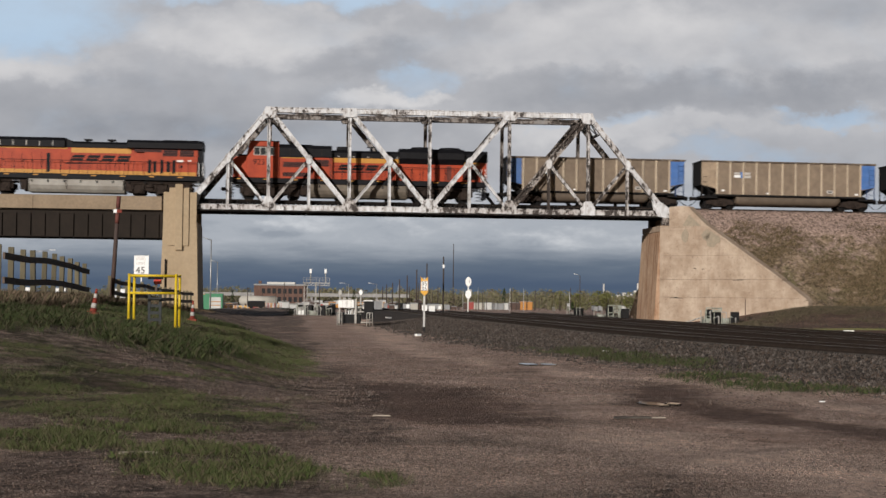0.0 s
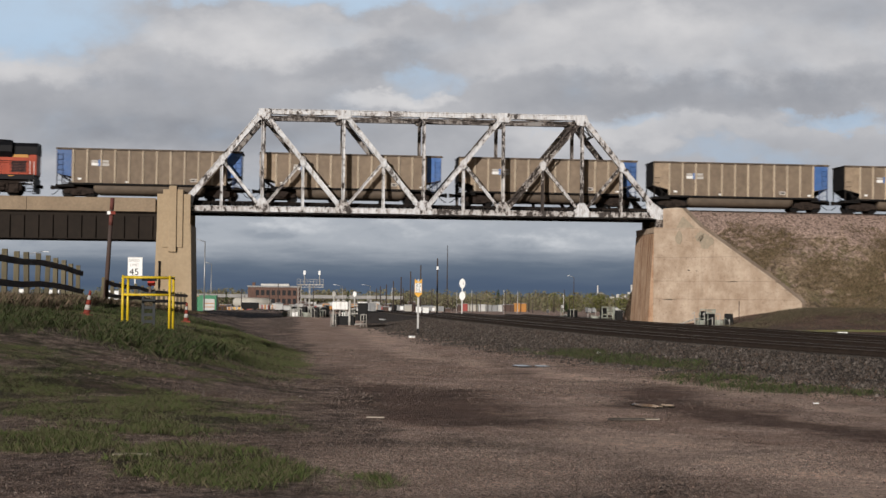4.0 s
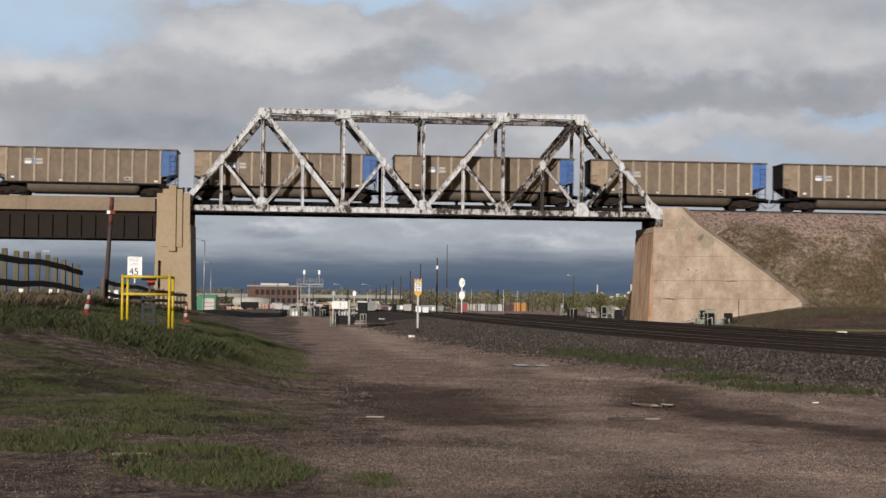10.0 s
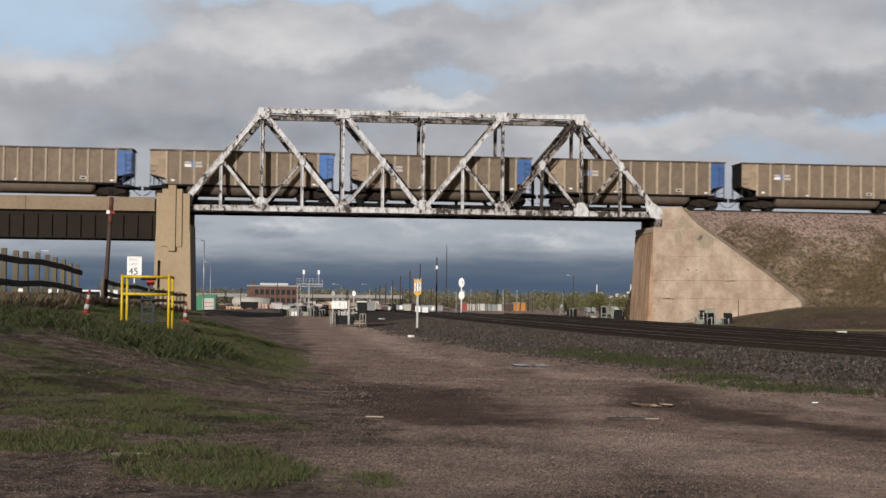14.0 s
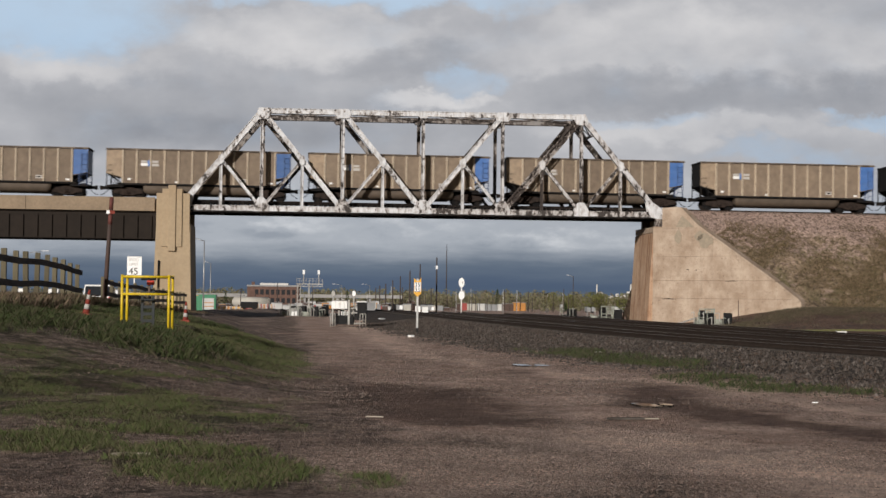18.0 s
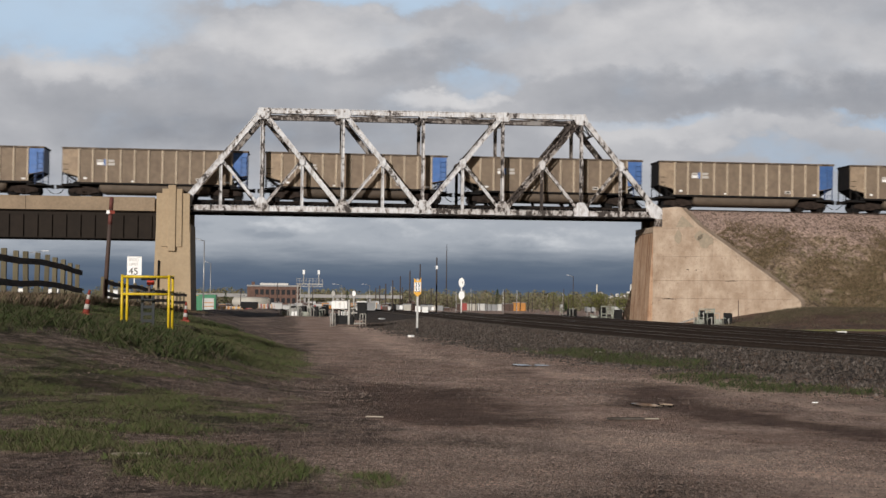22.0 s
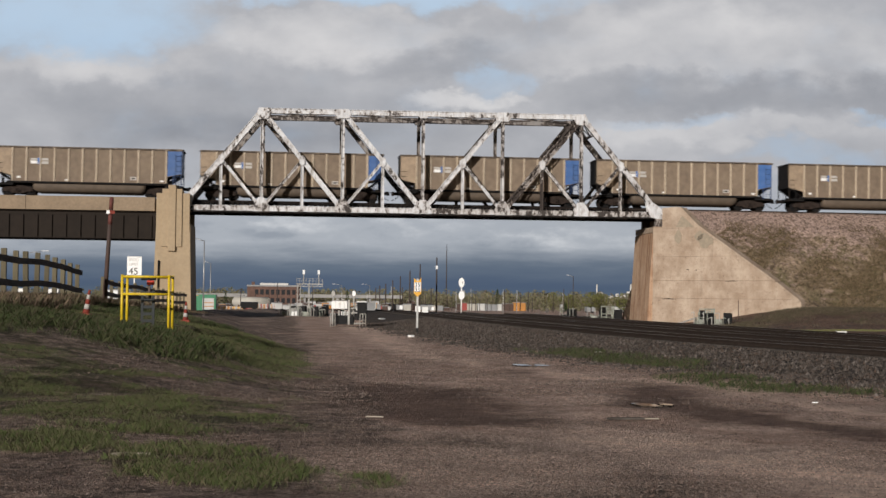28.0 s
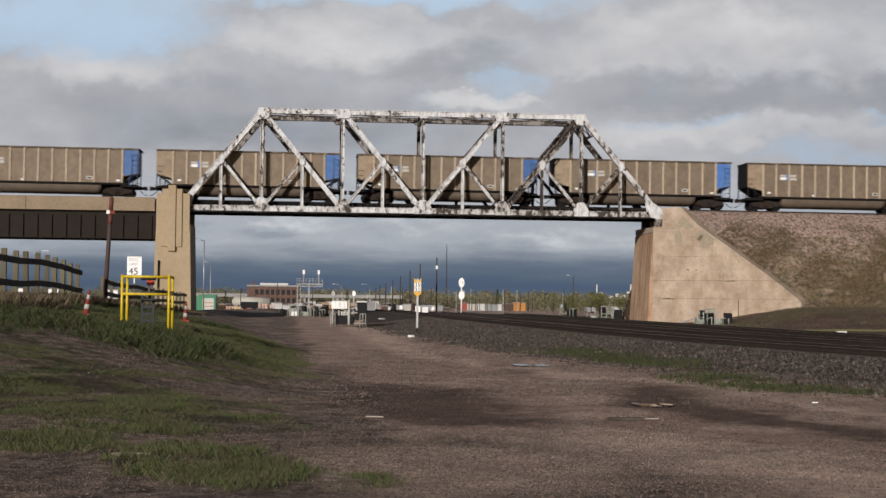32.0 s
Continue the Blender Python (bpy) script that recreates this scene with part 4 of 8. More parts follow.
    box(bm, 19.95, 20.7, -0.55, 6.2, 7.4, 9.40)
    part("back_wall", bm, M_ABUT, a)
    bm = BM()
    box(bm, 19.0, 20.0, -1.0, 6.28, 7.42, 7.90, 0.03)
    part("bearing_seat", bm, M_ABUT, a)
    return a


build_abutment()


# ---- railway fill beyond the abutment ----
def fill_z(x, y):
    """Surface of the fill: ballast shoulder, then a slope down to the ground."""
    d = np.maximum(0, np.maximum(0.55 - y, y - 4.65))
    z = 9.42 - 0.0038 * x - np.maximum(0, d) * 0.67
    z = z + (0.9 * fbm(x, y, 0.55, 51, 3) + 0.45 * fbm(x, y, 1.6, 52, 2)) * np.clip((d - 0.3) / 2.5, 0, 1)
    return z + 0.10 * lumps(x, y, 0.9, 3.0) * np.clip(d / 2, 0, 1) + (0.07 * lumps(x, y, 2.6, 1.0) + 0.05 * lumps(x, y, 5.3, 2.0)) * np.clip(d / 2, 0, 1)


def build_fill():
    xs = np.concatenate([np.arange(20.3, 46, 0.3), np.array(grow(46, 700, 1.0, 1.15))])
    ys = np.concatenate([np.arange(-15.5, 1.0, 0.3), np.arange(1.0, 21.0, 1.0)])
    X, Y = np.meshgrid(xs, ys)
    Z = fill_z(X, Y)
    # ends behind the wing wall: the surface is drawn back there
    wall_y = np.interp(X, [19.0, 28.3], [-0.55, -10.6])
    cut = (X < 28.5) & (Y < wall_y)
    Z = np.where(cut, np.minimum(Z, -0.3), Z)
    verts = np.stack([X, Y, Z], -1).reshape(-1, 3)
    ny, nx = X.shape
    i = np.arange(ny * nx).reshape(ny, nx)
    ok = ~(cut[:-1, :-1] | cut[:-1, 1:] | cut[1:, 1:] | cut[1:, :-1])
    faces = np.stack([i[:-1, :-1], i[:-1, 1:], i[1:, 1:], i[1:, :-1]], -1)[ok]
    me = raw_mesh("railway_fill", verts.tolist(), faces.tolist(), [M_FILL], True)
    return tagged(new("railway_embankment", me), "stony railway embankment with dry brown grass", "embankment", kind="structure")


def fill_material():
    """Pinkish broken stone along the top, clumps of brown-olive dead grass below, bare dark earth at the foot."""
    m = bpy.data.materials.new("stony_fill")
    m.use_nodes = True
    n, l = m.node_tree.nodes, m.node_tree.links
    b = n["Principled BSDF"]
    b.inputs["Roughness"].default_value, b.inputs["Specular IOR Level"].default_value = 0.95, 0.1
    tc, tex, ramp, mix, op = tex_nodes(m)
    sp = n.new("ShaderNodeSeparateXYZ")
    l.new(tc.outputs["Object"], sp.inputs[0])
    grit = tex((1, 1, 1), 6.0, 8, 0.75)
    clump = tex((1, 1, 1), 2.4, 8, 0.72)
    broad = tex((1, 1, 1), 0.33, 5, 0.6)
    stone = mix(ramp(grit, 0.40, 0.60), (0.17, 0.12, 0.095), (0.58, 0.43, 0.365))
    weeds = mix(ramp(clump, 0.42, 0.60), (0.13, 0.098, 0.060), (0.37, 0.28, 0.19))
    weeds = mix(ramp(broad, 0.47, 0.56, 0.70), weeds, (0.19, 0.165, 0.085))
    weeds = mix(ramp(tex((1, 1, 1), 0.21, 5, 0.6), 0.52, 0.60, 0.8), weeds, (0.38, 0.285, 0.195))
    height = op("ADD", op("MULTIPLY", sp.outputs[2], 0.30), op("MULTIPLY", op("ADD", clump, broad), 2.6))
    col = mix(ramp(height, 4.30, 4.75), weeds, stone)
    col = mix(ramp(tex((1, 1, 1.5), 0.9, 8, 0.72), 0.54, 0.62, 0.75), col, (0.44, 0.32, 0.265))
    col = mix(ramp(height, 3.2, 2.75, 0.8), col, (0.12, 0.088, 0.066))
    col = mix(ramp(tex((1, 1, 1), 3.2, 8, 0.7), 0.52, 0.60, 0.80), col, (0.065, 0.048, 0.032))
    l.new(col, b.inputs["Base Color"])
    bp = n.new("ShaderNodeBump")
    bp.inputs["Distance"].default_value = 0.16
    l.new(op("ADD", op("MULTIPLY", grit, 0.6), clump), bp.inputs["Height"])
    l.new(bp.outputs[0], b.inputs["Normal"])
    return m


M_FILL = fill_material()
build_fill()


def build_left_fill():
    xs, ys = np.array([-620, -400, -300, -200, -120, -61.5]), np.arange(-15.5, 21.0, 0.6)
    X, Y = np.meshgrid(xs, ys)
    Z = np.maximum(fill_z(X, Y), -1.0)
    ny, nx = X.shape
    i = np.arange(ny * nx).reshape(ny, nx)
    faces = np.stack([i[:-1, :-1], i[:-1, 1:], i[1:, 1:], i[1:, :-1]], -1).reshape(-1, 4)
    me = raw_mesh("railway_fill", np.stack([X, Y, Z], -1).reshape(-1, 3).tolist(), faces.tolist(), [M_FILL], True)
    tagged(new("railway_embankment", me), "stony railway embankment beyond the girder span", "embankment", kind="structure")


build_left_fill()


# ---- the coal train ----
# A car's space: x along the train from its leading (left) end, y across from the track's centre, z up from the top of rail.
PITCH_CAR, SPEED, LEAD = 16.357, 9.059, 6.36
TRAIN = []          # (thing, x of its leading end at the start)


def wheelset(bm, x, r=0.46):
    for s in (-1, 1):
        rod(bm, (x, s * 0.70, r), (x, s * 0.83, r), r, 20)
        rod(bm, (x, s * 0.83, r), (x, s * 0.86, r), r * 0.80, 20)
        rod(bm, (x, s * 0.67, r), (x, s * 0.70, r), r + 0.03, 20)
        for k in range(4):
            a = math.pi / 2 * k
            box(bm, x + 0.2 * math.cos(a) - 0.03, x + 0.2 * math.cos(a) + 0.03, s * 0.865 - 0.01, s * 0.865 + 0.01, r + 0.2 * math.sin(a) - 0.03, r + 0.2 * math.sin(a) + 0.03)
    rod(bm, (x, -0.7, r), (x, 0.7, r), 0.08)
    return bm


def freight_truck(parent, x):
    bm = BM()
    for s in (-1, 1):
        y0, y1 = (0.92, 1.06) if s > 0 else (-1.06, -0.92)
        pts = [(x - 1.18, 0.36), (x - 1.18, 0.62), (x - 0.95, 0.72), (x - 0.35, 0.86), (x + 0.35, 0.86), (x + 0.95, 0.72), (x + 1.18, 0.62), (x + 1.18, 0.36),
               (x + 0.85, 0.40), (x + 0.42, 0.22), (x - 0.42, 0.22), (x - 0.85, 0.40)]
        slab(bm, pts, y0, y1)
        for k in (-0.14, 0.0, 0.14):
            rod(bm, (x + k, s * 1.08, 0.32), (x + k, s * 1.08, 0.62), 0.06, 8)
        for k in (-0.89, 0.89):
            rod(bm, (x + k, s * 1.05, 0.46), (x + k, s * 1.13, 0.46), 0.13, 10)
    box(bm, x - 0.2, x + 0.2, -1.0, 1.0, 0.45, 0.80)
    t = part("truck_frame", bm, M_TRUCK, parent)
    for k in (-0.89, 0.89):
        bm = BM()
        wheelset(bm, 0.0, 0.0 + 0.46)
        for v in bm.verts:
            v.co.z -= 0.46
        w = part("wheelset", bm, M_BLACK, t)
        w.location = (x + k, 0, 0.46)
    return t


BODY_L = 14.95


def build_car(both_blue=False):
    c = thing("coal_car", "dusty brown aluminium coal gondola with pale ribs and a blue end", "railcar", group="coal cars of the train")
    top, sill, w = 3.93, 1.17, 1.58
    lead = 0.16
    x0, x1 = lead, lead + BODY_L
    # side sheets, with the lower corners cut back at both ends
    for s in (-1, 1):
        bm = BM()
        pts = [(x0 + 1.30, sill), (x1 - 1.25, sill), (x1 - 1.25, 1.72), (x1 - 0.05, 1.98), (x1 - 0.05, top), (x0, top), (x0, 1.95), (x0 + 1.30, 1.62)]
        slab(bm, pts, s * w, s * (w - 0.05))
        part("side_sheet", bm, M_HOPPER, c)
        # blue panel at the trailing end
        for on, a, b in ((True, x1 - 1.27, x1 - 0.06), (both_blue, x0 + 0.02, x0 + 1.2)):
            if on:
                bm = BM()
                slab(bm, [(a, 1.76 if a > 5 else 1.93), (b, 1.99 if a > 5 else 1.66), (b, top - 0.1), (a, top - 0.1)], s * (w + 0.006), s * (w - 0.002))
                part("end_panel", bm, M_BLUE, c, "blue painted end panel")
        if not both_blue:
            part("lead_panel", slab(BM(), [(x0 + 0.02, 1.97), (x0 + 1.25, 1.66), (x0 + 1.25, top - 0.06), (x0 + 0.02, top - 0.06)], s * (w + 0.006), s * (w - 0.002)), M_LEADPANEL, c, "pale tan end panel")
    n = 12
    for s in (-1, 1):
        for k in range(n):
            x = x0 + 1.34 + (x1 - x0 - 2.66) * k / (n - 1)
            bm = BM()
            ys = sorted((s * (w + 0.004), s * (w + 0.10)))
            slab(bm, [(x - 0.085, ys[0] if s > 0 else ys[1]), (x + 0.085, ys[0] if s > 0 else ys[1]), (x + 0.05, ys[1] if s > 0 else ys[0]), (x - 0.05, ys[1] if s > 0 else ys[0])], sill + 0.02, top - 0.04, "z")
            part("rib", bm, M_RIB, c)
        bm = BM()
        box(bm, x0 - 0.02, x1, *sorted((s * (w - 0.07), s * (w + 0.12))), top - 0.05, top + 0.07, 0.015)
        part("top_rail", bm, M_RIM, c)
        bm = BM()
        box(bm, x0 + 0.9, x1 - 0.9, *sorted((s * (w - 0.12), s * (w + 0.07))), sill - 0.13, sill + 0.01)
        part("side_sill", bm, M_BLACK, c)
    # ends
    for x, d in ((x0, 1), (x1 - 0.05, -1)):
        bm = BM()
        box(bm, min(x, x + 0.05 * d), max(x, x + 0.05 * d), -w + 0.055, w - 0.055, 1.95, top)
        part("end_sheet", bm, M_BLACK if d > 0 else M_BLUE, c)
        bm = BM()
        slab(bm, [(x + 0.02 * d, 1.95), (x + 1.35 * d, sill - 0.1), (x + 1.45 * d, sill - 0.1), (x + 0.1 * d, 2.0)] if d > 0 else [(x + 1.45 * d, sill - 0.1), (x + 1.35 * d, sill - 0.1), (x + 0.02 * d, 1.95), (x + 0.1 * d, 2.0)], -w + 0.1, w - 0.1)
        part("slope_sheet", bm, M_BLACK, c)
        bm = BM()
        box(bm, x - 0.05, x + 0.1, -w, w, top - 0.06, top + 0.06)
        part("end_rail", bm, M_BLACK, c)
        for s in (-1, 1):
            bm = BM()
            for q in range(6) if d < 0 or both_blue else (1, 2, 3):
                z = 1.35 + 0.42 * q
                rod(bm, (x + 0.08 * d, s * (w + 0.05), z), (x + 0.52 * d, s * (w + 0.05), z), 0.018, 6)
            for e in (0.08, 0.52):
                rod(bm, (x + e * d, s * (w + 0.05), 1.1), (x + e * d, s * (w + 0.05), 3.55 if d < 0 or both_blue else 2.0), 0.018, 6)
            part("ladder", bm, M_BLUEDARK if d < 0 else M_BLACK, c)
            for e, zt in ((0.05, 2.0), (0.7, 1.85)):
                part("corner_post", beam(BM(), (x + e * d, s * (w - 0.06), 0.95), (x + e * d, s * (w - 0.06), zt), 0.07, 0.07), M_BLUEDARK if d < 0 else M_BLACK, c)
        bm = BM()
        box(bm, min(x - 0.05 * d, x + 1.4 * d), max(x - 0.05 * d, x + 1.4 * d), -1.5, 1.5, 0.86, 1.02)
        box(bm, min(x, x + 0.5 * d), max(x, x + 0.5 * d), -0.35, 0.35, 0.72, 1.05)
        part("end_platform", bm, M_BLACK, c)
        bm = BM()
        box(bm, min(x, x - 0.62 * d), max(x, x - 0.62 * d), -0.11, 0.11, 0.72, 0.98, 0.03)
        box(bm, min(x - 0.42 * d, x - 0.64 * d), max(x - 0.42 * d, x - 0.64 * d), -0.16, 0.16, 0.68, 1.02, 0.04)
        part("coupler", bm, M_BLACK, c)
        bm = BM()
        prev = None
        for q in range(7):
            u = q / 6
            p = Vector((x - d * 0.62 * u, 0.28, 0.72 - 0.42 * math.sin(math.pi * u * 0.5)))
            if prev is not None:
                rod(bm, prev, p, 0.03, 6)
            prev = p
        part("air_hose", bm, M_BLACK, c)
    # rounded tub between the trucks
    bm = BM()
    prof = [(-1.45, 1.1), (-1.47, 0.75), (-1.38, 0.48), (-1.15, 0.33), (-0.3, 0.29), (0.3, 0.29), (1.15, 0.33), (1.38, 0.48), (1.47, 0.75), (1.45, 1.1)]
    rows = []
    for x, k in ((x0 + 3.0, 0.0), (x0 + 3.35, 1.0), (x1 - 3.35, 1.0), (x1 - 3.0, 0.0)):
        rows.append([bm.verts.new((x, y, 1.1 + (z - 1.1) * (0.75 + 0.25 * k))) for y, z in prof])
    for r0, r1 in zip(rows, rows[1:]):
        for i in range(len(prof) - 1):
            bm.faces.new((r0[i], r0[i + 1], r1[i + 1], r1[i])).smooth = True
    bm.faces.new(rows[0])
    bm.faces.new(rows[-1][::-1])
    bmesh.ops.recalc_face_normals(bm, faces=bm.faces[:])
    part("tub", bm, M_TUB, c)
    bm = BM()
    box(bm, x0 + 0.3, x1 - 0.3, -0.3, 0.3, 0.80, 1.15)
    box(bm, x0 + 1.3, x1 - 1.3, -1.5, 1.5, 1.02, 1.14)
    part("centre_sill", bm, M_BLACK, c)
    # load
    bm = BM()
    gx, gy = 24, 6
    r = random.Random(5)
    grid = [[bm.verts.new((x0 + 0.07 + (BODY_L - 0.2) * i / gx, -1.5 + 3.0 * j / gy, top - 0.35 + (0.16 * r.random() if 0 < i < gx and 0 < j < gy else -0.2))) for j in range(gy + 1)] for i in range(gx + 1)]
    for i in range(gx):
        for j in range(gy):
            bm.faces.new((grid[i][j], grid[i + 1][j], grid[i + 1][j + 1], grid[i][j + 1]))
    part("coal_load", bm, M_COAL, c)
    # markings on both sides
    for s in (-1, 1):
        y0, y1 = sorted((s * (w + 0.004), s * (w + 0.012)))
        for px, pz, pw, ph, m_ in ((2.78, 2.60, 0.55, 0.24, M_MARK), (2.78, 2.88, 0.50, 0.16, M_MARKGREY), (3.62, 2.58, 0.58, 0.22, M_MARKGREY), (3.62, 2.86, 0.55, 0.19, M_MARKGREY),
                                   (1.72, 1.42, 0.26, 0.16, M_MARK), (5.55, 1.26, 0.30, 0.13, M_MARK), (10.75, 1.42, 0.50, 0.26, M_MARKGREY), (13.15, 1.30, 0.30, 0.14, M_MARK)):
            bm = BM()
            box(bm, x0 + px, x0 + px + pw, y0, y1, pz, pz + ph)
            part("marking", bm, m_, c)
        bm = BM()
        box(bm, x0 + 10.85, x0 + 11.15, *sorted((s * (w + 0.012), s * (w + 0.018))), 1.49, 1.60)
        part("marking", bm, M_BLACK, c)
        bm = BM()
        box(bm, x0 + 3.32, x0 + 3.60, y0, y1, 2.55, 3.08)
        part("marking", bm, M_BLUE, c)
    for x in (x0 + 1.75, x1 - 1.75):
        freight_truck(c, x)
    return c


def word(text, size, material, parent, m, name="lettering"):
    cu = bpy.data.curves.new(name, "FONT")
    cu.body, cu.size, cu.extrude, cu.align_x = text, size, 0.004, "LEFT"
    tmp = bpy.data.objects.new(name, cu)
    scene.collection.objects.link(tmp)
    me = bpy.data.meshes.new_from_object(tmp.evaluated_get(bpy.context.evaluated_depsgraph_get()))
    bpy.data.objects.remove(tmp)
    me.materials.clear()
    me.materials.append(material)
    ob = new(name, me)
    ob.parent = parent
    ob.matrix_basis = m
    return ob


def loco_truck(parent, x):
    bm = BM()
    for s in (-1, 1):
        y0, y1 = (0.95, 1.18) if s > 0 else (-1.18, -0.95)
        pts = [(x - 2.55, 0.50), (x - 2.55, 0.95), (x - 1.9, 1.08), (x - 1.2, 1.20), (x + 1.2, 1.20), (x + 1.9, 1.08), (x + 2.55, 0.95), (x + 2.55, 0.50), (x + 1.6, 0.58), (x + 0.93, 0.42), (x, 0.52), (x - 0.93, 0.42), (x - 1.6, 0.58)]
        slab(bm, pts, y0, y1)
        for k in (-1.85, 0.0, 1.85):
            rod(bm, (x + k, s * 1.14, 0.53), (x + k, s * 1.32, 0.53), 0.22, 12)
            box(bm, x + k - 0.34, x + k + 0.34, *sorted((s * 1.12, s * 1.25)), 0.28, 0.84, 0.03)
            for e in (-0.42, 0.42):
                rod(bm, (x + k + e, s * 1.24, 0.42), (x + k + e, s * 1.24, 1.02), 0.10, 8)
        for k in (-0.93, 0.93):
            box(bm, x + k - 0.3, x + k + 0.3, *sorted((s * 1.18, s * 1.30)), 0.50, 1.08, 0.03)
            rod(bm, (x + k - 0.3, s * 1.33, 0.86), (x + k + 0.34, s * 1.33, 0.86), 0.12, 10)
        beam(bm, (x - 2.45, s * 1.28, 1.10), (x + 2.45, s * 1.28, 1.12), 0.08, 0.12)
        for k in (-2.3, -1.4, 1.4, 2.3):
            beam(bm, (x + k, s * 1.22, 0.30), (x + k * 0.94, s * 1.22, 1.10), 0.06, 0.12)
    box(bm, x - 2.3, x + 2.3, -0.9, 0.9, 0.62, 1.12)
    t = part("truck_frame", bm, M_TRUCK, parent)
    for k in (-1.85, 0.0, 1.85):
        bm = BM()
        wheelset(bm, 0.0, 0.53)
        for v in bm.verts:
            v.co.z -= 0.53
        w = part("wheelset", bm, M_BLACK, t)
        w.location = (x + k, 0, 0.53)
    return t


DECK = 1.76         # height of an engine's walkway


def loco_base(c, L, tank0, tank1, tr0, tr1, tank_paint):
    bm = BM()
    box(bm, 0.55, L - 0.55, -1.55, 1.55, 1.36, DECK - 0.03)
    part("frame", bm, M_LOCOBLACK, c)
    part("walkway", box(BM(), 0.5, L - 0.5, -1.58, 1.58, DECK - 0.028, DECK), M_TRUCK, c)
    for s in (-1, 1):
        for k in range(9):
            a = 1.2 + k * (L - 2.6) / 8.5
            part("sill_reflector", box(BM(), a, a + 0.42, *sorted((s * 1.552, s * 1.562)), 1.60, 1.68), M_YELLOW, c)
    bm = BM()
    prof = [(-1.36, 1.35), (-1.46, 1.26), (-1.46, 0.82), (-1.30, 0.52), (-1.05, 0.28), (1.05, 0.28), (1.30, 0.52), (1.46, 0.82), (1.46, 1.26), (1.36, 1.35)]
    slab(bm, prof, tank0, tank1, "x")
    part("fuel_tank", bm, tank_paint, c)
    for x in (tank0 + 0.02, (tank0 + tank1) * 0.5 - 0.8, tank1 - 0.10):
        part("tank_strap", slab(BM(), [(-1.475, 1.27), (-1.475, 0.815), (-1.30, 0.50), (1.30, 0.50), (1.475, 0.815), (1.475, 1.27)], x, x + 0.07, "x"), M_TRUCK, c)
    for x in (tr0, tr1):
        loco_truck(c, x)
    # pipes, air tanks and brackets hung under the frame
    for s in (-1, 1):
        bm = BM()
        rod(bm, (0.9, s * 1.36, 1.20), (L - 0.9, s * 1.36, 1.20), 0.045, 6)
        rod(bm, (1.2, s * 1.30, 1.10), (L - 1.2, s * 1.30, 1.10), 0.035, 6)
        part("air_pipe", bm, M_TRUCK, c)
        for k in range(int((L - 3) / 1.3)):
            a = 1.5 + 1.3 * k
            part("bracket", box(BM(), a, a + 0.10, *sorted((s * 1.25, s * 1.54)), 1.06, 1.25), M_LOCOBLACK, c)
        for a in (tank0 - 0.62, tank1 + 0.10):
            part("equipment_box", box(BM(), a, a + 0.52, *sorted((s * 0.95, s * 1.38)), 0.42, 1.24, 0.03), M_TRUCK, c)
    for x, d in ((0.55, -1), (L - 0.55, 1)):
        bm = BM()
        box(bm, min(x, x + 0.1 * d), max(x, x + 0.1 * d), -1.5, 1.5, 0.35, 1.5)
        for q in range(4):
            for s in (-1, 1):
                box(bm, min(x - 0.02, x - 0.5 * d), max(x - 0.02, x - 0.5 * d), *sorted((s * 1.1, s * 1.55)), 0.35 + 0.28 * q, 0.39 + 0.28 * q)
        part("pilot", bm, M_LOCOBLACK, c)
        bm = BM()
        box(bm, min(x, x + 0.55 * d), max(x, x + 0.55 * d), -0.12, 0.12, 0.72, 1.0, 0.03)
        part("coupler", bm, M_BLACK, c)
        for s in (-1, 1):
            bm = BM()
            for e in (0.0, 0.32):
                rod(bm, (x - d * e, s * 1.45, 0.9), (x - d * e, s * 1.45, 2.85), 0.028, 6)
            rod(bm, (x, s * 1.45, 2.85), (x, s * 0.6, 2.7), 0.02, 6)
            part("end_handrail", bm, M_MARK, c)


def handrail(c, x0, x1, n):
    for s in (-1, 1):
        for k in range(n + 1):
            x = x0 + (x1 - x0) * k / n
            part("stanchion", rod(BM(), (x, s * 1.50, DECK), (x, s * 1.50, DECK + 1.08), 0.020, 6), M_LOCOBLACK, c)
        bm = BM()
        rod(bm, (x0, s * 1.50, DECK + 1.08), (x1, s * 1.50, DECK + 1.08), 0.024, 6)
        part("handrail", bm, M_LOCOBLACK, c)


def emblem(c, x, z, w, h, y):
    """The slanted railway name is drawn as plain dark shapes over a long tapering bar."""
    lean = 0.55 * h
    for s in (-1, 1):
        ya, yb = sorted((s * y, s * (y + 0.008)))
        for k in range(4):
            a, b = x + w * 0.25 * k, x + w * (0.25 * k + 0.20)
            for z0, z1 in ((0.0, 0.46), (0.54, 1.0)):
                pts = [(a + lean * z0, z + h * z0), (b + lean * z0, z + h * z0), (b + lean * z1, z + h * z1), (a + lean * z1, z + h * z1)]
                part("emblem", slab(BM(), pts, ya, yb), M_LOCOBLACK, c)
        part("emblem", slab(BM(), [(x - 0.35, z - h * 0.50), (x + w * 0.55, z - h * 0.36), (x + w * 0.98, z - h * 0.22), (x + w * 0.50, z - h * 0.22), (x - 0.30, z - h * 0.26)], ya, yb), M_LOCOBLACK, c)


def panel(c, name, x0, x1, z0, z1, y, material, thick=0.02, label=""):
    for s in (-1, 1):
        bm = BM()
        box(bm, x0, x1, *sorted((s * y, s * (y + thick))), z0, z1)
        part(name, bm, material, c, label)


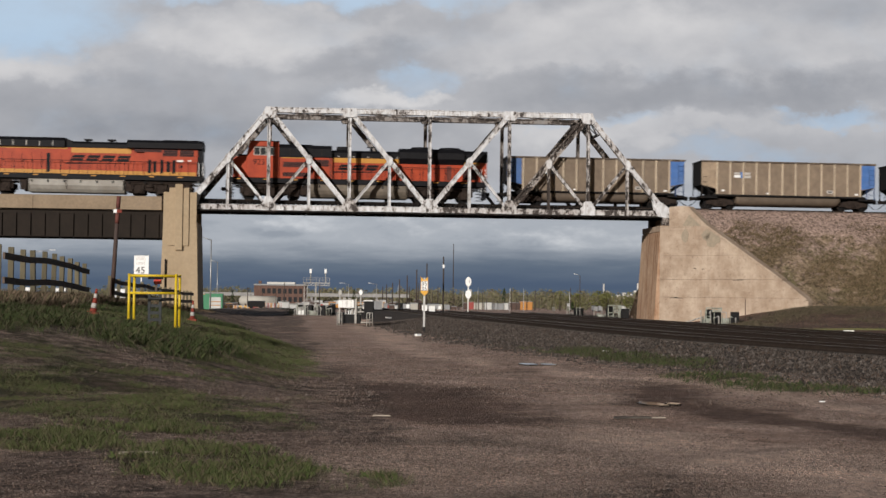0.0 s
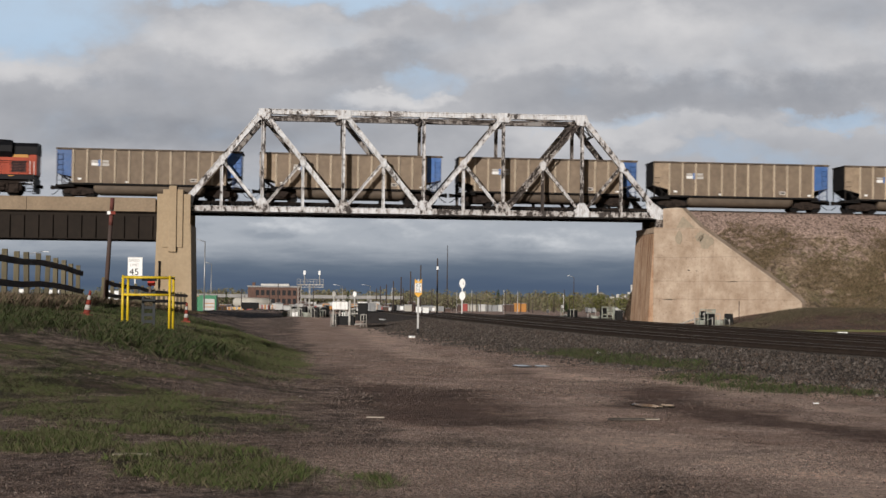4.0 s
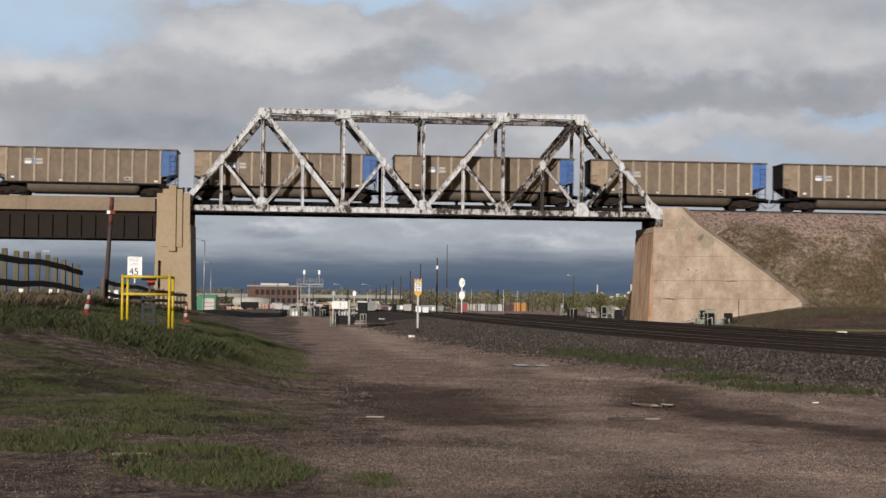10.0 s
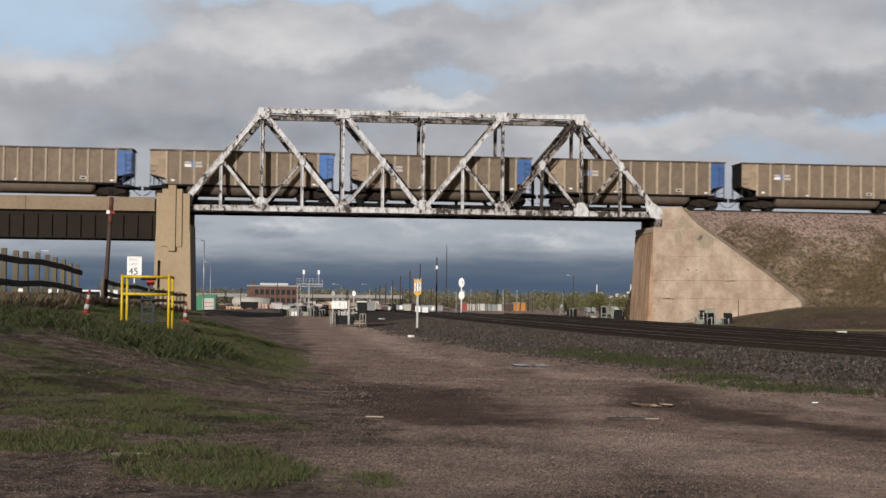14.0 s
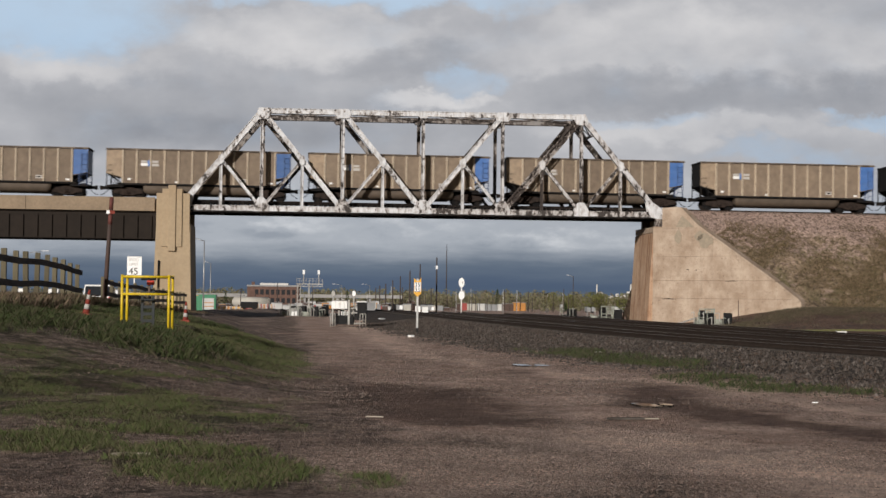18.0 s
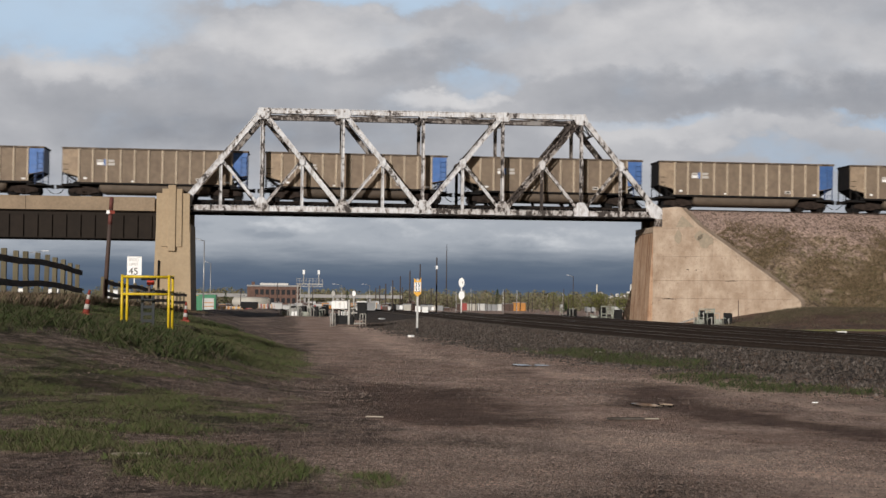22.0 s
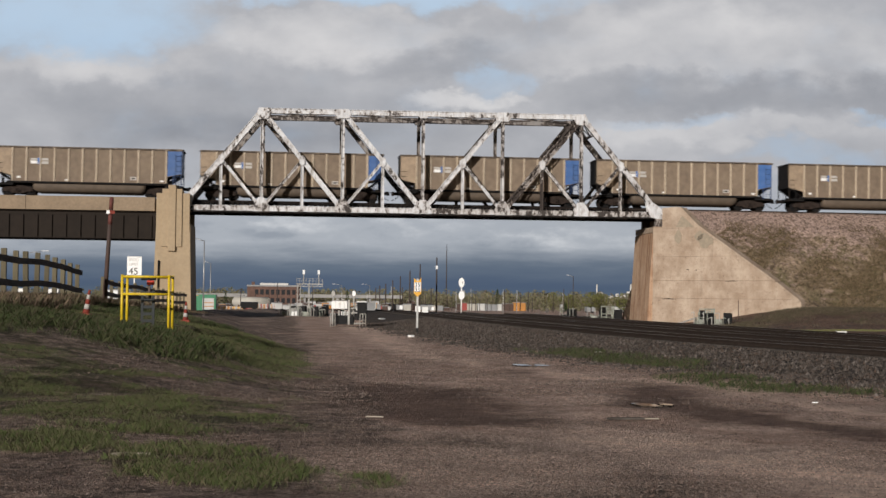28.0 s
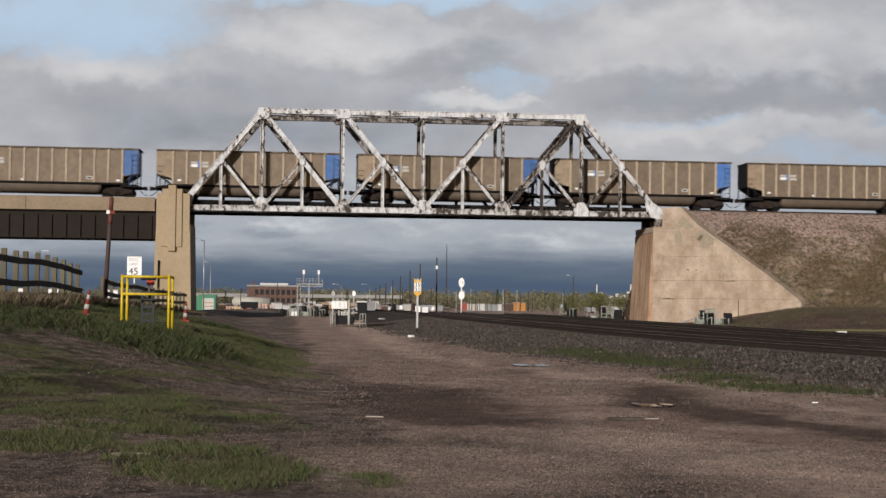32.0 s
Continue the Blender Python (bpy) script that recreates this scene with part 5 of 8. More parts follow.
def louvres(c, x0, x1, z0, z1, y, n):
    """A dark intake with n slats across it."""
    for s in (-1, 1):
        g = part("grille", box(BM(), x0, x1, *sorted((s * y, s * (y + 0.015))), z0, z1), M_LOCOBLACK, c)
        for k in range(n):
            z = z0 + (z1 - z0) * (k + 0.5) / n
            part("slat", box(BM(), x0, x1, *sorted((s * (y + 0.016), s * (y + 0.035))), z - 0.02, z + 0.02), M_GRILLE, g)


def seams(c, xs, z0, z1, y):
    """Thin upright gaps between hood doors, with a latch on each."""
    for s in (-1, 1):
        for x in xs:
            part("door_seam", box(BM(), x - 0.012, x + 0.012, *sorted((s * y, s * (y + 0.006))), z0, z1), M_LOCOBLACK, c)
            part("latch", box(BM(), x + 0.06, x + 0.12, *sorted((s * y, s * (y + 0.03))), (z0 + z1) / 2 - 0.05, (z0 + z1) / 2 + 0.05), M_TRUCK, c)


def roof_section(c, name, x0, x1, w, z0, z1, z2, label=""):
    """A hood top: upright sides from z0 to z1, sloping shoulders up to z2."""
    bm = BM()
    slab(bm, [(-w, z0), (w, z0), (w, z1), (w - 0.32, z2), (-w + 0.32, z2), (-w, z1)], x0, x1, "x")
    return part(name, bm, M_LOCOBLACK, c, label)


def nose_and_cab(c):
    bm = BM()
    slab(bm, [(0.95, DECK), (2.2, DECK), (2.2, 3.58), (1.35, 3.52), (1.0, 3.28)], -1.32, 1.32)
    bmesh.ops.bevel(bm, geom=bm.edges[:], offset=0.06, segments=2, affect="EDGES")
    part("nose", bm, M_ORANGE, c)
    part("nose_roof", box(BM(), 1.3, 2.2, -1.30, 1.30, 3.55, 3.66, 0.02), M_LOCOBLACK, c)
    bm = BM()
    slab(bm, [(2.1, DECK), (4.72, DECK), (4.72, 4.72), (2.32, 4.76), (2.1, 3.6)], -1.54, 1.54)
    bmesh.ops.bevel(bm, geom=bm.edges[:], offset=0.03, segments=1, affect="EDGES")
    part("cab", bm, M_ORANGE, c)
    part("cab_roof", box(BM(), 2.36, 4.74, -1.46, 1.46, 4.74, 4.80, 0.02), M_LOCOBLACK, c)
    for a, b in ((2.72, 3.14), (3.22, 3.66), (3.74, 4.30)):
        for s in (-1, 1):
            w = part("cab_window", box(BM(), a, b, *sorted((s * 1.541, s * 1.552)), 3.64, 4.22), M_GLASS, c)
            for x0, x1, z0, z1 in ((a - 0.05, a, 3.59, 4.27), (b, b + 0.05, 3.59, 4.27), (a, b, 4.22, 4.27), (a, b, 3.59, 3.64)):
                part("window_frame", box(BM(), x0, x1, *sorted((s * 1.541, s * 1.565)), z0, z1), M_MARKGREY, w)
    part("windscreen", slab(BM(), [(2.12, 3.72), (2.26, 4.38), (2.24, 4.38), (2.10, 3.72)], -1.2, 1.2), M_GLASS, c)
    panel(c, "sun_visor", 2.7, 4.34, 4.30, 4.34, 1.541, M_LOCOBLACK, 0.10)


def build_loco_tail():
    """The second engine, cab first: short wide nose, stepped hood, flared radiators at the rear."""
    c = thing("locomotive", "orange and black diesel locomotive with wide nose and flared rear radiators", "locomotive", group="engines of the train")
    L = 22.3
    loco_base(c, L, 7.2, 15.3, 4.1, 18.2, M_TANKDUST)
    nose_and_cab(c)
    # electrical cabinet and filters behind the cab
    part("hood_side", box(BM(), 4.72, 9.1, -1.36, 1.36, DECK, 3.50), M_ORANGE, c)
    louvres(c, 5.05, 7.25, 2.68, 3.12, 1.362, 4)
    louvres(c, 5.05, 7.25, 1.92, 2.26, 1.362, 3)
    panel(c, "stripe", 4.95, 7.4, 3.42, 3.54, 1.363, M_YELLOW)
    for a in (7.45, 8.92):
        panel(c, "door_frame", a, a + 0.07, DECK + 0.02, 3.50, 1.362, M_GRILLE, 0.03)
    panel(c, "hood_door", 7.55, 8.88, 1.80, 2.74, 1.362, M_ORANGE, 0.03)
    louvres(c, 7.60, 8.82, 2.80, 3.34, 1.362, 5)
    roof_section(c, "hood_roof", 4.72, 7.45, 1.45, 3.50, 4.25, 4.58)
    roof_section(c, "hood_roof", 7.46, 9.05, 1.45, 3.56, 4.22, 4.52)
    for x in (5.6, 6.5, 8.2):
        panel(c, "roof_grab", x, x + 0.05, 3.6, 4.2, 1.452, M_TRUCK, 0.02)
    # engine hood
    part("hood_side", box(BM(), 9.1, 14.6, -1.02, 1.02, DECK, 3.24), M_ORANGE, c)
    panel(c, "stripe", 9.12, 14.56, 3.18, 3.56, 1.02, M_YELLOW, 0.02)
    seams(c, [9.9 + 0.82 * k for k in range(6)], DECK + 0.03, 3.14, 1.022)
    roof_section(c, "hood_roof", 9.06, 14.58, 1.03, 3.57, 3.98, 4.20)
    for k in range(5):
        x = 9.6 + 1.2 * k
        panel(c, "lifting_lug", x, x + 0.08, 3.60, 3.72, 1.031, M_MARKGREY, 0.03)
    bm = BM()
    box(bm, 9.45, 10.6, -0.8, 0.8, 4.19, 4.52, 0.06)
    part("roof_hatch", bm, M_LOCOBLACK, c)
    bm = BM()
    rod(bm, (12.35, 0, 4.19), (12.35, 0, 4.56), 0.10, 8)
    beam(bm, (11.95, 0, 4.58), (12.75, 0, 4.58), 0.3, 0.07)
    part("horn", bm, M_LOCOBLACK, c)
    # radiator section
    part("hood_side", box(BM(), 14.6, 21.3, -1.14, 1.14, DECK, 3.16), M_ORANGE, c)
    seams(c, [15.7 + 0.9 * k for k in range(4)], DECK + 0.03, 3.08, 1.142)
    louvres(c, 19.9, 21.1, 1.95, 2.85, 1.142, 7)
    panel(c, "hood_door", 18.55, 18.95, 1.85, 3.05, 1.142, M_GRILLE, 0.02)
    panel(c, "stripe", 20.0, 21.25, 3.17, 3.40, 1.142, M_YELLOW)
    bm = BM()
    slab(bm, [(-1.14, 3.17), (1.14, 3.17), (1.55, 3.60), (1.55, 4.10), (1.2, 4.42), (-1.2, 4.42), (-1.55, 4.10), (-1.55, 3.60)], 14.6, 20.0, "x")
    part("radiator", bm, M_LOCOBLACK, c, "black flared radiator housing")
    roof_section(c, "hood_roof", 20.0, 21.95, 1.2, 3.41, 4.05, 4.36)
    for a, b in ((15.5, 17.5), (17.9, 19.9)):
        bm = BM()
        rod(bm, ((a + b) / 2, 0, 4.40), ((a + b) / 2, 0, 4.62), 0.98, 20, 0.86)
        part("radiator_fan", bm, M_LOCOBLACK, c)
    part("rear_wall", box(BM(), 21.3, 21.9, -1.12, 1.12, DECK, 3.40), M_ORANGE, c)
    handrail(c, 9.2, 21.3, 17)
    emblem(c, 9.55, 2.56, 4.5, 0.46, 1.025)
    for s in (-1,):
        word("9233", 0.66, M_LOCOBLACK, c, pose(2.62, s * 1.555, 2.82, 90, 0, 0))
    return c


def build_loco_lead():
    """The leading engine, seen from its rear half: long hood with doors, a broad radiator overhang and a pale tank."""
    c = thing("locomotive", "orange and black diesel locomotive with yellow stripes and silver tank", "locomotive", group="engines of the train")
    L = 22.3
    loco_base(c, L, 7.75, 15.45, 4.0, 18.4, M_TANK)
    nose_and_cab(c)
    part("hood_side", box(BM(), 4.72, 17.0, -1.00, 1.00, DECK, 3.52), M_ORANGE, c)
    part("hood_side", box(BM(), 17.0, 21.3, -1.22, 1.22, DECK, 3.92), M_ORANGE, c)
    panel(c, "stripe", 4.9, 16.95, DECK + 0.02, 2.10, 1.002, M_YELLOW)
    panel(c, "stripe", 17.02, 21.2, DECK + 0.02, 2.08, 1.222, M_YELLOW)
    panel(c, "stripe", 11.1, 15.9, 3.52, 3.92, 1.002, M_YELLOW)
    panel(c, "stripe", 4.9, 10.8, 3.80, 3.92, 1.002, M_YELLOW)
    part("hood_side", box(BM(), 4.72, 17.0, -0.99, 0.99, 3.52, 3.95), M_ORANGE, c)
    seams(c, [5.6 + 0.78 * k for k in range(14) if abs(5.6 + 0.78 * k - 9.3) > 0.3], 2.12, 3.48, 1.003)
    panel(c, "hood_door", 9.15, 9.42, 1.9, 3.45, 1.003, M_LOCOBLACK)
    roof_section(c, "hood_roof", 4.72, 10.6, 1.30, 3.94, 4.45, 4.72)
    for k in range(5):
        panel(c, "roof_grab", 5.4 + 1.05 * k, 5.46 + 1.05 * k, 4.0, 4.42, 1.302, M_MARKGREY, 0.02)
    bm = BM()
    slab(bm, [(10.6, 3.94), (10.6, 4.70), (11.2, 4.46), (11.2, 3.94)], -1.05, 1.05)
    part("hood_roof", bm, M_LOCOBLACK, c)
    roof_section(c, "hood_roof", 11.2, 15.6, 1.05, 3.94, 4.26, 4.46)
    roof_section(c, "radiator", 15.6, 21.75, 1.55, 3.98, 4.42, 4.64, "black radiator overhang")
    part("roof_hatch", box(BM(), 18.5, 21.4, -1.1, 1.1, 4.62, 4.70, 0.02), M_LOCOBLACK, c)
    part("radiator_underside", slab(BM(), [(-1.23, 3.90), (1.23, 3.90), (1.54, 3.98), (-1.54, 3.98)], 16.2, 21.5, "x"), M_LOCOBLACK, c)
    for x in (12.3, 14.2):
        bm = BM()
        rod(bm, (x, 0, 4.44), (x, 0, 4.62), 0.16, 8)
        box(bm, x - 0.30, x + 0.36, -0.3, 0.3, 4.60, 4.72, 0.02)
        part("roof_vent", bm, M_LOCOBLACK, c)
    for a, z0 in ((17.3, 1.95), (17.73, 2.0), (18.31, 1.95), (18.8, 2.05), (19.28, 1.95)):
        panel(c, "louvre", a, a + 0.25, z0, 3.06 if z0 < 1.97 else 2.95, 1.224, M_LOCOBLACK)
    louvres(c, 18.5, 19.68, 3.36, 3.88, 1.224, 4)
    louvres(c, 19.86, 21.0, 3.36, 3.88, 1.224, 4)
    louvres(c, 16.2, 18.4, 3.66, 3.90, 1.224, 2)
    panel(c, "marking", 19.65, 20.15, 2.92, 3.06, 1.224, M_MARK)
    panel(c, "marking", 20.5, 20.8, 2.98, 3.06, 1.224, M_MARK)
    panel(c, "marking", 19.9, 20.1, 2.45, 2.62, 1.224, M_LOCOBLACK)
    part("rear_wall", box(BM(), 21.3, 21.7, -1.12, 1.12, DECK, 4.0), M_LOCOBLACK, c)
    handrail(c, 5.2, 21.3, 22)
    emblem(c, 11.0, 2.84, 4.9, 0.50, 1.004)
    return c


M_GRILLE = mat("dark_red_grille", (0.10, 0.020, 0.011), 0.6, vary=0.3, scale=8)


def place_train():
    first = build_car(True)
    first["label"] = "dusty brown aluminium coal gondola, blue at both ends, behind the engines"
    TRAIN.append((first, LEAD))
    second = build_car()
    TRAIN.append((second, LEAD + PITCH_CAR))
    for k in range(2, 22):
        TRAIN.append((copy_thing(second, pose(0, 0, 0)), LEAD + PITCH_CAR * k))
    tail = build_loco_tail()
    TRAIN.append((tail, LEAD - 1.10 - 22.3))
    TRAIN.append((build_loco_lead(), LEAD - 1.80 - 22.3 - 22.5))


place_train()


# ---- lower railway: three curving tracks on dark ballast ----
M_BALLAST = mat("dark_fouled_ballast", (0.026, 0.0215, 0.019), 0.95, vary=0.5, scale=9, second=(0.042, 0.034, 0.029), patch=0.55, patch_scale=1.5, bump=0.05, spec=0.1)
M_SHOULDER = mat("grey_ballast_shoulder", (0.050, 0.040, 0.034), 0.95, vary=0.5, scale=11, second=(0.082, 0.068, 0.058), patch=0.52, patch_scale=4, bump=0.05, spec=0.1)


def along(y0, y1, ds):
    return list(np.arange(y0, y1 + 0.01, ds))


def build_ballast_bed():
    ys = along(-150, 36, 2.0)
    cols = [(-6.0, -0.10), (-4.2, 0.13), (-1.75, 0.42), (10.4, 0.42), (12.6, -0.1)]
    verts, faces = [], []
    for y in ys:
        c = float(low_track(y))
        far = float(np.interp(y, [6, 36], [1.0, 0.25]))
        for d, h in cols:
            d = d * far if d > 0 else d
            verts.append((c + d, y, h + float(ground_z(60.0, y)) * 0 - float(np.interp(y, [60, 560, 900], [0, 3.2, 3.6])) + 0.02))
    n = len(cols)
    for i in range(len(ys) - 1):
        for k in range(n - 1):
            faces.append((i * n + k, i * n + k + 1, (i + 1) * n + k + 1, (i + 1) * n + k))
    me = raw_mesh("ballast_bed", verts, faces, [M_BALLAST, M_SHOULDER])
    me.polygons.foreach_set("material_index", [1 if (i % (n - 1)) < 2 else 0 for i in range(len(faces))])
    return tagged(new("ballast_bed", me), "dark fouled ballast bed with a grey stone shoulder", "ballast", kind="structure")


build_ballast_bed()


def build_low_tracks():
    tie = BM()
    box(tie, -1.3, 1.3, -0.11, 0.11, -0.10, 0.0, 0.0)
    tie_me = bpy.data.meshes.new("tie")
    tie.to_mesh(tie_me)
    tie.free()
    tie_me.materials.append(M_TIE)
    for off, y_end in ((0.0, 35), (4.3, 14), (8.6, 4)):
        t = thing("railway_track", "curving railway track with dark wooden ties and worn rails", "track", at=pose(0, 0, 0), group="lower tracks")
        ys = along(-145, y_end + 1, 3.0)
        for s in (-0.755, 0.755):
            zz = [0.62 - float(np.interp(y, [60, 560, 900], [0, 3.2, 3.6])) for y in ys]
            part("rail", rail_profile(BM(), [(float(low_track(y)) + off + s, y) for y in ys], zz), M_RAIL, t).data.materials.append(M_RAILSIDE)
        for y in np.arange(-112, y_end, 0.62):
            o = new("tie", tie_me)
            o.parent = t
            slope = math.degrees(math.atan((low_track(y + 0.5) - low_track(y - 0.5))))
            o.matrix_basis = pose(float(low_track(y)) + off, float(y), 0.455 + random.uniform(-0.012, 0.008), 0, 0, -slope + random.uniform(-1, 1))


build_low_tracks()

# ---- the road behind the fence ----
M_ASPHALT = mat("dusty_asphalt", (0.15, 0.125, 0.105), 0.9, vary=0.25, scale=8, bump=0.01)


def build_road():
    ys = along(-260, 240, 5.0)
    verts, faces = [], []
    for y in ys:
        z = float(road_z(y)) * float(step(-120, -97, y)) + 0.03 - float(np.interp(y, [60, 560, 900], [0, 3.2, 3.6]))
        verts += [(-31.5, y, z), (-21.6, y, z)]
    for i in range(len(ys) - 1):
        faces.append((2 * i, 2 * i + 1, 2 * i + 3, 2 * i + 2))
    tagged(new("road", raw_mesh("road", verts, faces, [M_ASPHALT])), "grey asphalt road behind the wooden fence", "road", kind="structure")


build_road()


def gz(x, y):
    return float(ground_z(x, y))


# ---- fence, guard rail, signs and cones on the bank ----
M_POST = mat("weathered_post_wood", (0.125, 0.108, 0.068), 0.9, vary=0.3, scale=8, second=(0.10, 0.085, 0.055), patch=0.5, patch_scale=2, stretch=(1, 1, 0.2), obj_random=0.15)
M_TEAL = mat("dull_grey_green_steel", (0.024, 0.028, 0.029), 0.7, vary=0.25, scale=6)
M_FRAIL = mat("dark_fence_rail", (0.11, 0.080, 0.064), 0.9, vary=0.3, scale=6, stretch=(1, 0.2, 1))
M_GATE = mat("yellow_guard_paint", (0.62, 0.44, 0.02), 0.45, vary=0.08, scale=6, second=(0.45, 0.31, 0.02), patch=0.6, patch_scale=2)
M_SIGNWHITE = mat("white_sign_face", (0.82, 0.82, 0.80), 0.5, vary=0.03, scale=4)
M_SIGNBLACK = mat("black_sign_paint", (0.010, 0.010, 0.010), 0.6, vary=0.2, scale=4, spec=0.15)
M_PALEGREEN = mat("faded_grey_green_paint", (0.30, 0.32, 0.27), 0.7, vary=0.2, scale=4, second=(0.16, 0.16, 0.13), patch=0.52, patch_scale=2.5)
M_GALV = mat("galvanised_steel", (0.38, 0.38, 0.37), 0.45, 0.6, vary=0.12, scale=5)
M_CONE = mat("orange_cone", (0.21, 0.032, 0.018), 0.75, vary=0.25, scale=6, second=(0.12, 0.03, 0.022), patch=0.6, patch_scale=4)
M_REDBROWN = mat("red_brown_paint", (0.12, 0.04, 0.032), 0.8, vary=0.25, scale=5)
M_REDRUBBER = mat("dirty_red_rubber", (0.26, 0.05, 0.03), 0.8, vary=0.3, scale=6)
M_POLE = mat("rusty_brown_pole", (0.085, 0.05, 0.038), 0.8, vary=0.3, scale=4, second=(0.05, 0.035, 0.03), patch=0.5, patch_scale=1, stretch=(1, 1, 0.3))
M_UTIL = mat("dark_utility_pole", (0.055, 0.042, 0.036), 0.9, vary=0.3, scale=5, stretch=(1, 1, 0.2))
M_SIGNYEL = mat("orange_yellow_sign", (0.68, 0.36, 0.04), 0.5, vary=0.06, scale=5)
M_BOXGREY = mat("grey_equipment_paint", (0.36, 0.35, 0.32), 0.6, vary=0.15, scale=4, second=(0.24, 0.22, 0.19), patch=0.56, patch_scale=1.5)
M_BOXWHITE = mat("white_equipment_paint", (0.78, 0.78, 0.75), 0.5, vary=0.06, scale=4, second=(0.55, 0.53, 0.48), patch=0.62, patch_scale=1.5)
M_REDLAMP = mat("red_plastic", (0.5, 0.04, 0.02), 0.4, vary=0.05, scale=4)


def build_fence(name_label, posts, top_rail, low_rail):
    """posts: (x, y, z of the ground, height)."""
    f = thing("fence", name_label, "fence", at=pose(0, 0, 0), group="roadside fences")
    r = random.Random(11)
    for x, y, z, h in posts:
        bm = BM()
        w = 0.085
        box(bm, -w, w, -w, w, -0.4, h, 0.015)
        o = part("post", bm, M_POST, f)
        o.matrix_basis = pose(x, y, z, r.uniform(-1.5, 1.5), r.uniform(-1.5, 1.5), r.uniform(-6, 6))
    for hh, th in ((top_rail, 0.20), (low_rail, 0.20)):
        for (x0, y0, z0, _), (x1, y1, z1, _) in zip(posts, posts[1:]):
            bm = BM()
            dz = r.uniform(-0.008, 0.008)
            beam(bm, (x0 + 0.17, y0 - 0.03, z0 + hh + dz), (x1 + 0.17, y1 + 0.03, z1 + hh + dz), 0.07, th)
            part("fence_rail", bm, M_FRAIL, f)
    return f


near_posts = [(-19.42, -85.1 + 2.23 * k, gz(-19.42, -85.1 + 2.23 * k), 1.76 + 0.03 * math.sin(3.1 * k)) for k in range(10)]
build_fence("weathered wooden post-and-rail fence along the road bank", near_posts, 1.42, 0.68)
far_posts = [(-19.5 + 0.05 * k, -55 + 3.5 * k, gz(-19.5, -55 + 3.5 * k), 1.45) for k in range(15)]
build_fence("dark wooden fence running down to the bridge pier", far_posts, 1.22, 0.66)


def build_guard():
    g = thing("pipe_guard", "yellow painted steel pipe guard standing in grass", "guard rail", at=pose(0, 0, 0))
    xa, xb, ya, yb = -15.0, -13.75, -90.4, -89.0
    top, mid = 2.32, 1.85
    for x, y, foot in ((xa, ya, 0.9), (xb, ya, 0.8), (xa, yb, 0.9), (xb, yb, 0.8)):
        bm = BM()
        rod(bm, (x, y, foot), (x, y, top + 0.05), 0.038, 12)
        part("upright", bm, M_GATE, g)
    for z in (top, mid):
        for a, b in (((xa, ya), (xb, ya)), ((xa, yb), (xb, yb)), ((xa, ya), (xa, yb)), ((xb, ya), (xb, yb))):
            if z == mid and a == (xa, yb):
                continue
            bm = BM()
            rod(bm, (*a, z), (*b, z), 0.034, 12)
            part("cross_pipe", bm, M_GATE, g)
    return g


build_guard()


def build_pedestal():
    p = thing("utility_pedestal", "small dark steel utility frame with a red cap behind the guard", "pedestal", at=pose(-14.32, -89.7, 0))
    bm = BM()
    for x in (-0.20, 0.10):
        beam(bm, (x, 0, 0.9), (x, 0, 1.95), 0.07, 0.07)
    for k in range(5):
        beam(bm, (-0.20, 0, 1.12 + 0.19 * k), (0.10, 0, 1.12 + 0.19 * k), 0.05, 0.08)
    part("frame", bm, M_TEAL, p)
    bm = BM()
    box(bm, -0.24, 0.16, -0.1, 0.1, 2.23, 2.36, 0.02)
    part("cap", bm, M_SIGNBLACK, p)
    bm = BM()
    box(bm, -0.08, 0.12, -0.11, 0.09, 2.10, 2.225, 0.02)
    part("band", bm, M_REDLAMP, p)
    bm = BM()
    beam(bm, (-0.02, 0, 1.9), (-0.02, 0, 2.3), 0.06, 0.06)
    part("stem", bm, M_FRAIL, p)


build_pedestal()


def build_cone(x, y, h, lean, label):
    c = thing("traffic_cone", label, "traffic cone", at=pose(x, y, gz(x, y) - 0.03, lean[0], lean[1], 0), group="traffic cones")
    bm = BM()
    box(bm, -0.2 * h, 0.2 * h, -0.2 * h, 0.2 * h, 0, 0.16 * h, 0.02)
    part("base", bm, M_REDRUBBER, c)
    edges = [(0.14, 0.30, M_CONE), (0.30, 0.48, M_MARKGREY), (0.48, 0.66, M_CONE), (0.66, 0.82, M_MARKGREY), (0.82, 1.0, M_CONE)]
    for a, b, m_ in edges:
        bm = BM()
        rod(bm, (0, 0, a * h), (0, 0, b * h), 0.14 * h * (1 - 0.72 * a), 14, 0.14 * h * (1 - 0.72 * b))
        part("band", bm, m_, c)


build_cone(-16.05, -89.7, 0.76, (0, 8), "leaning orange and white cone with a red base, in dry grass")
build_cone(-14.0, -79.5, 0.72, (0, 2), "orange and white traffic cone beside the grass bank")


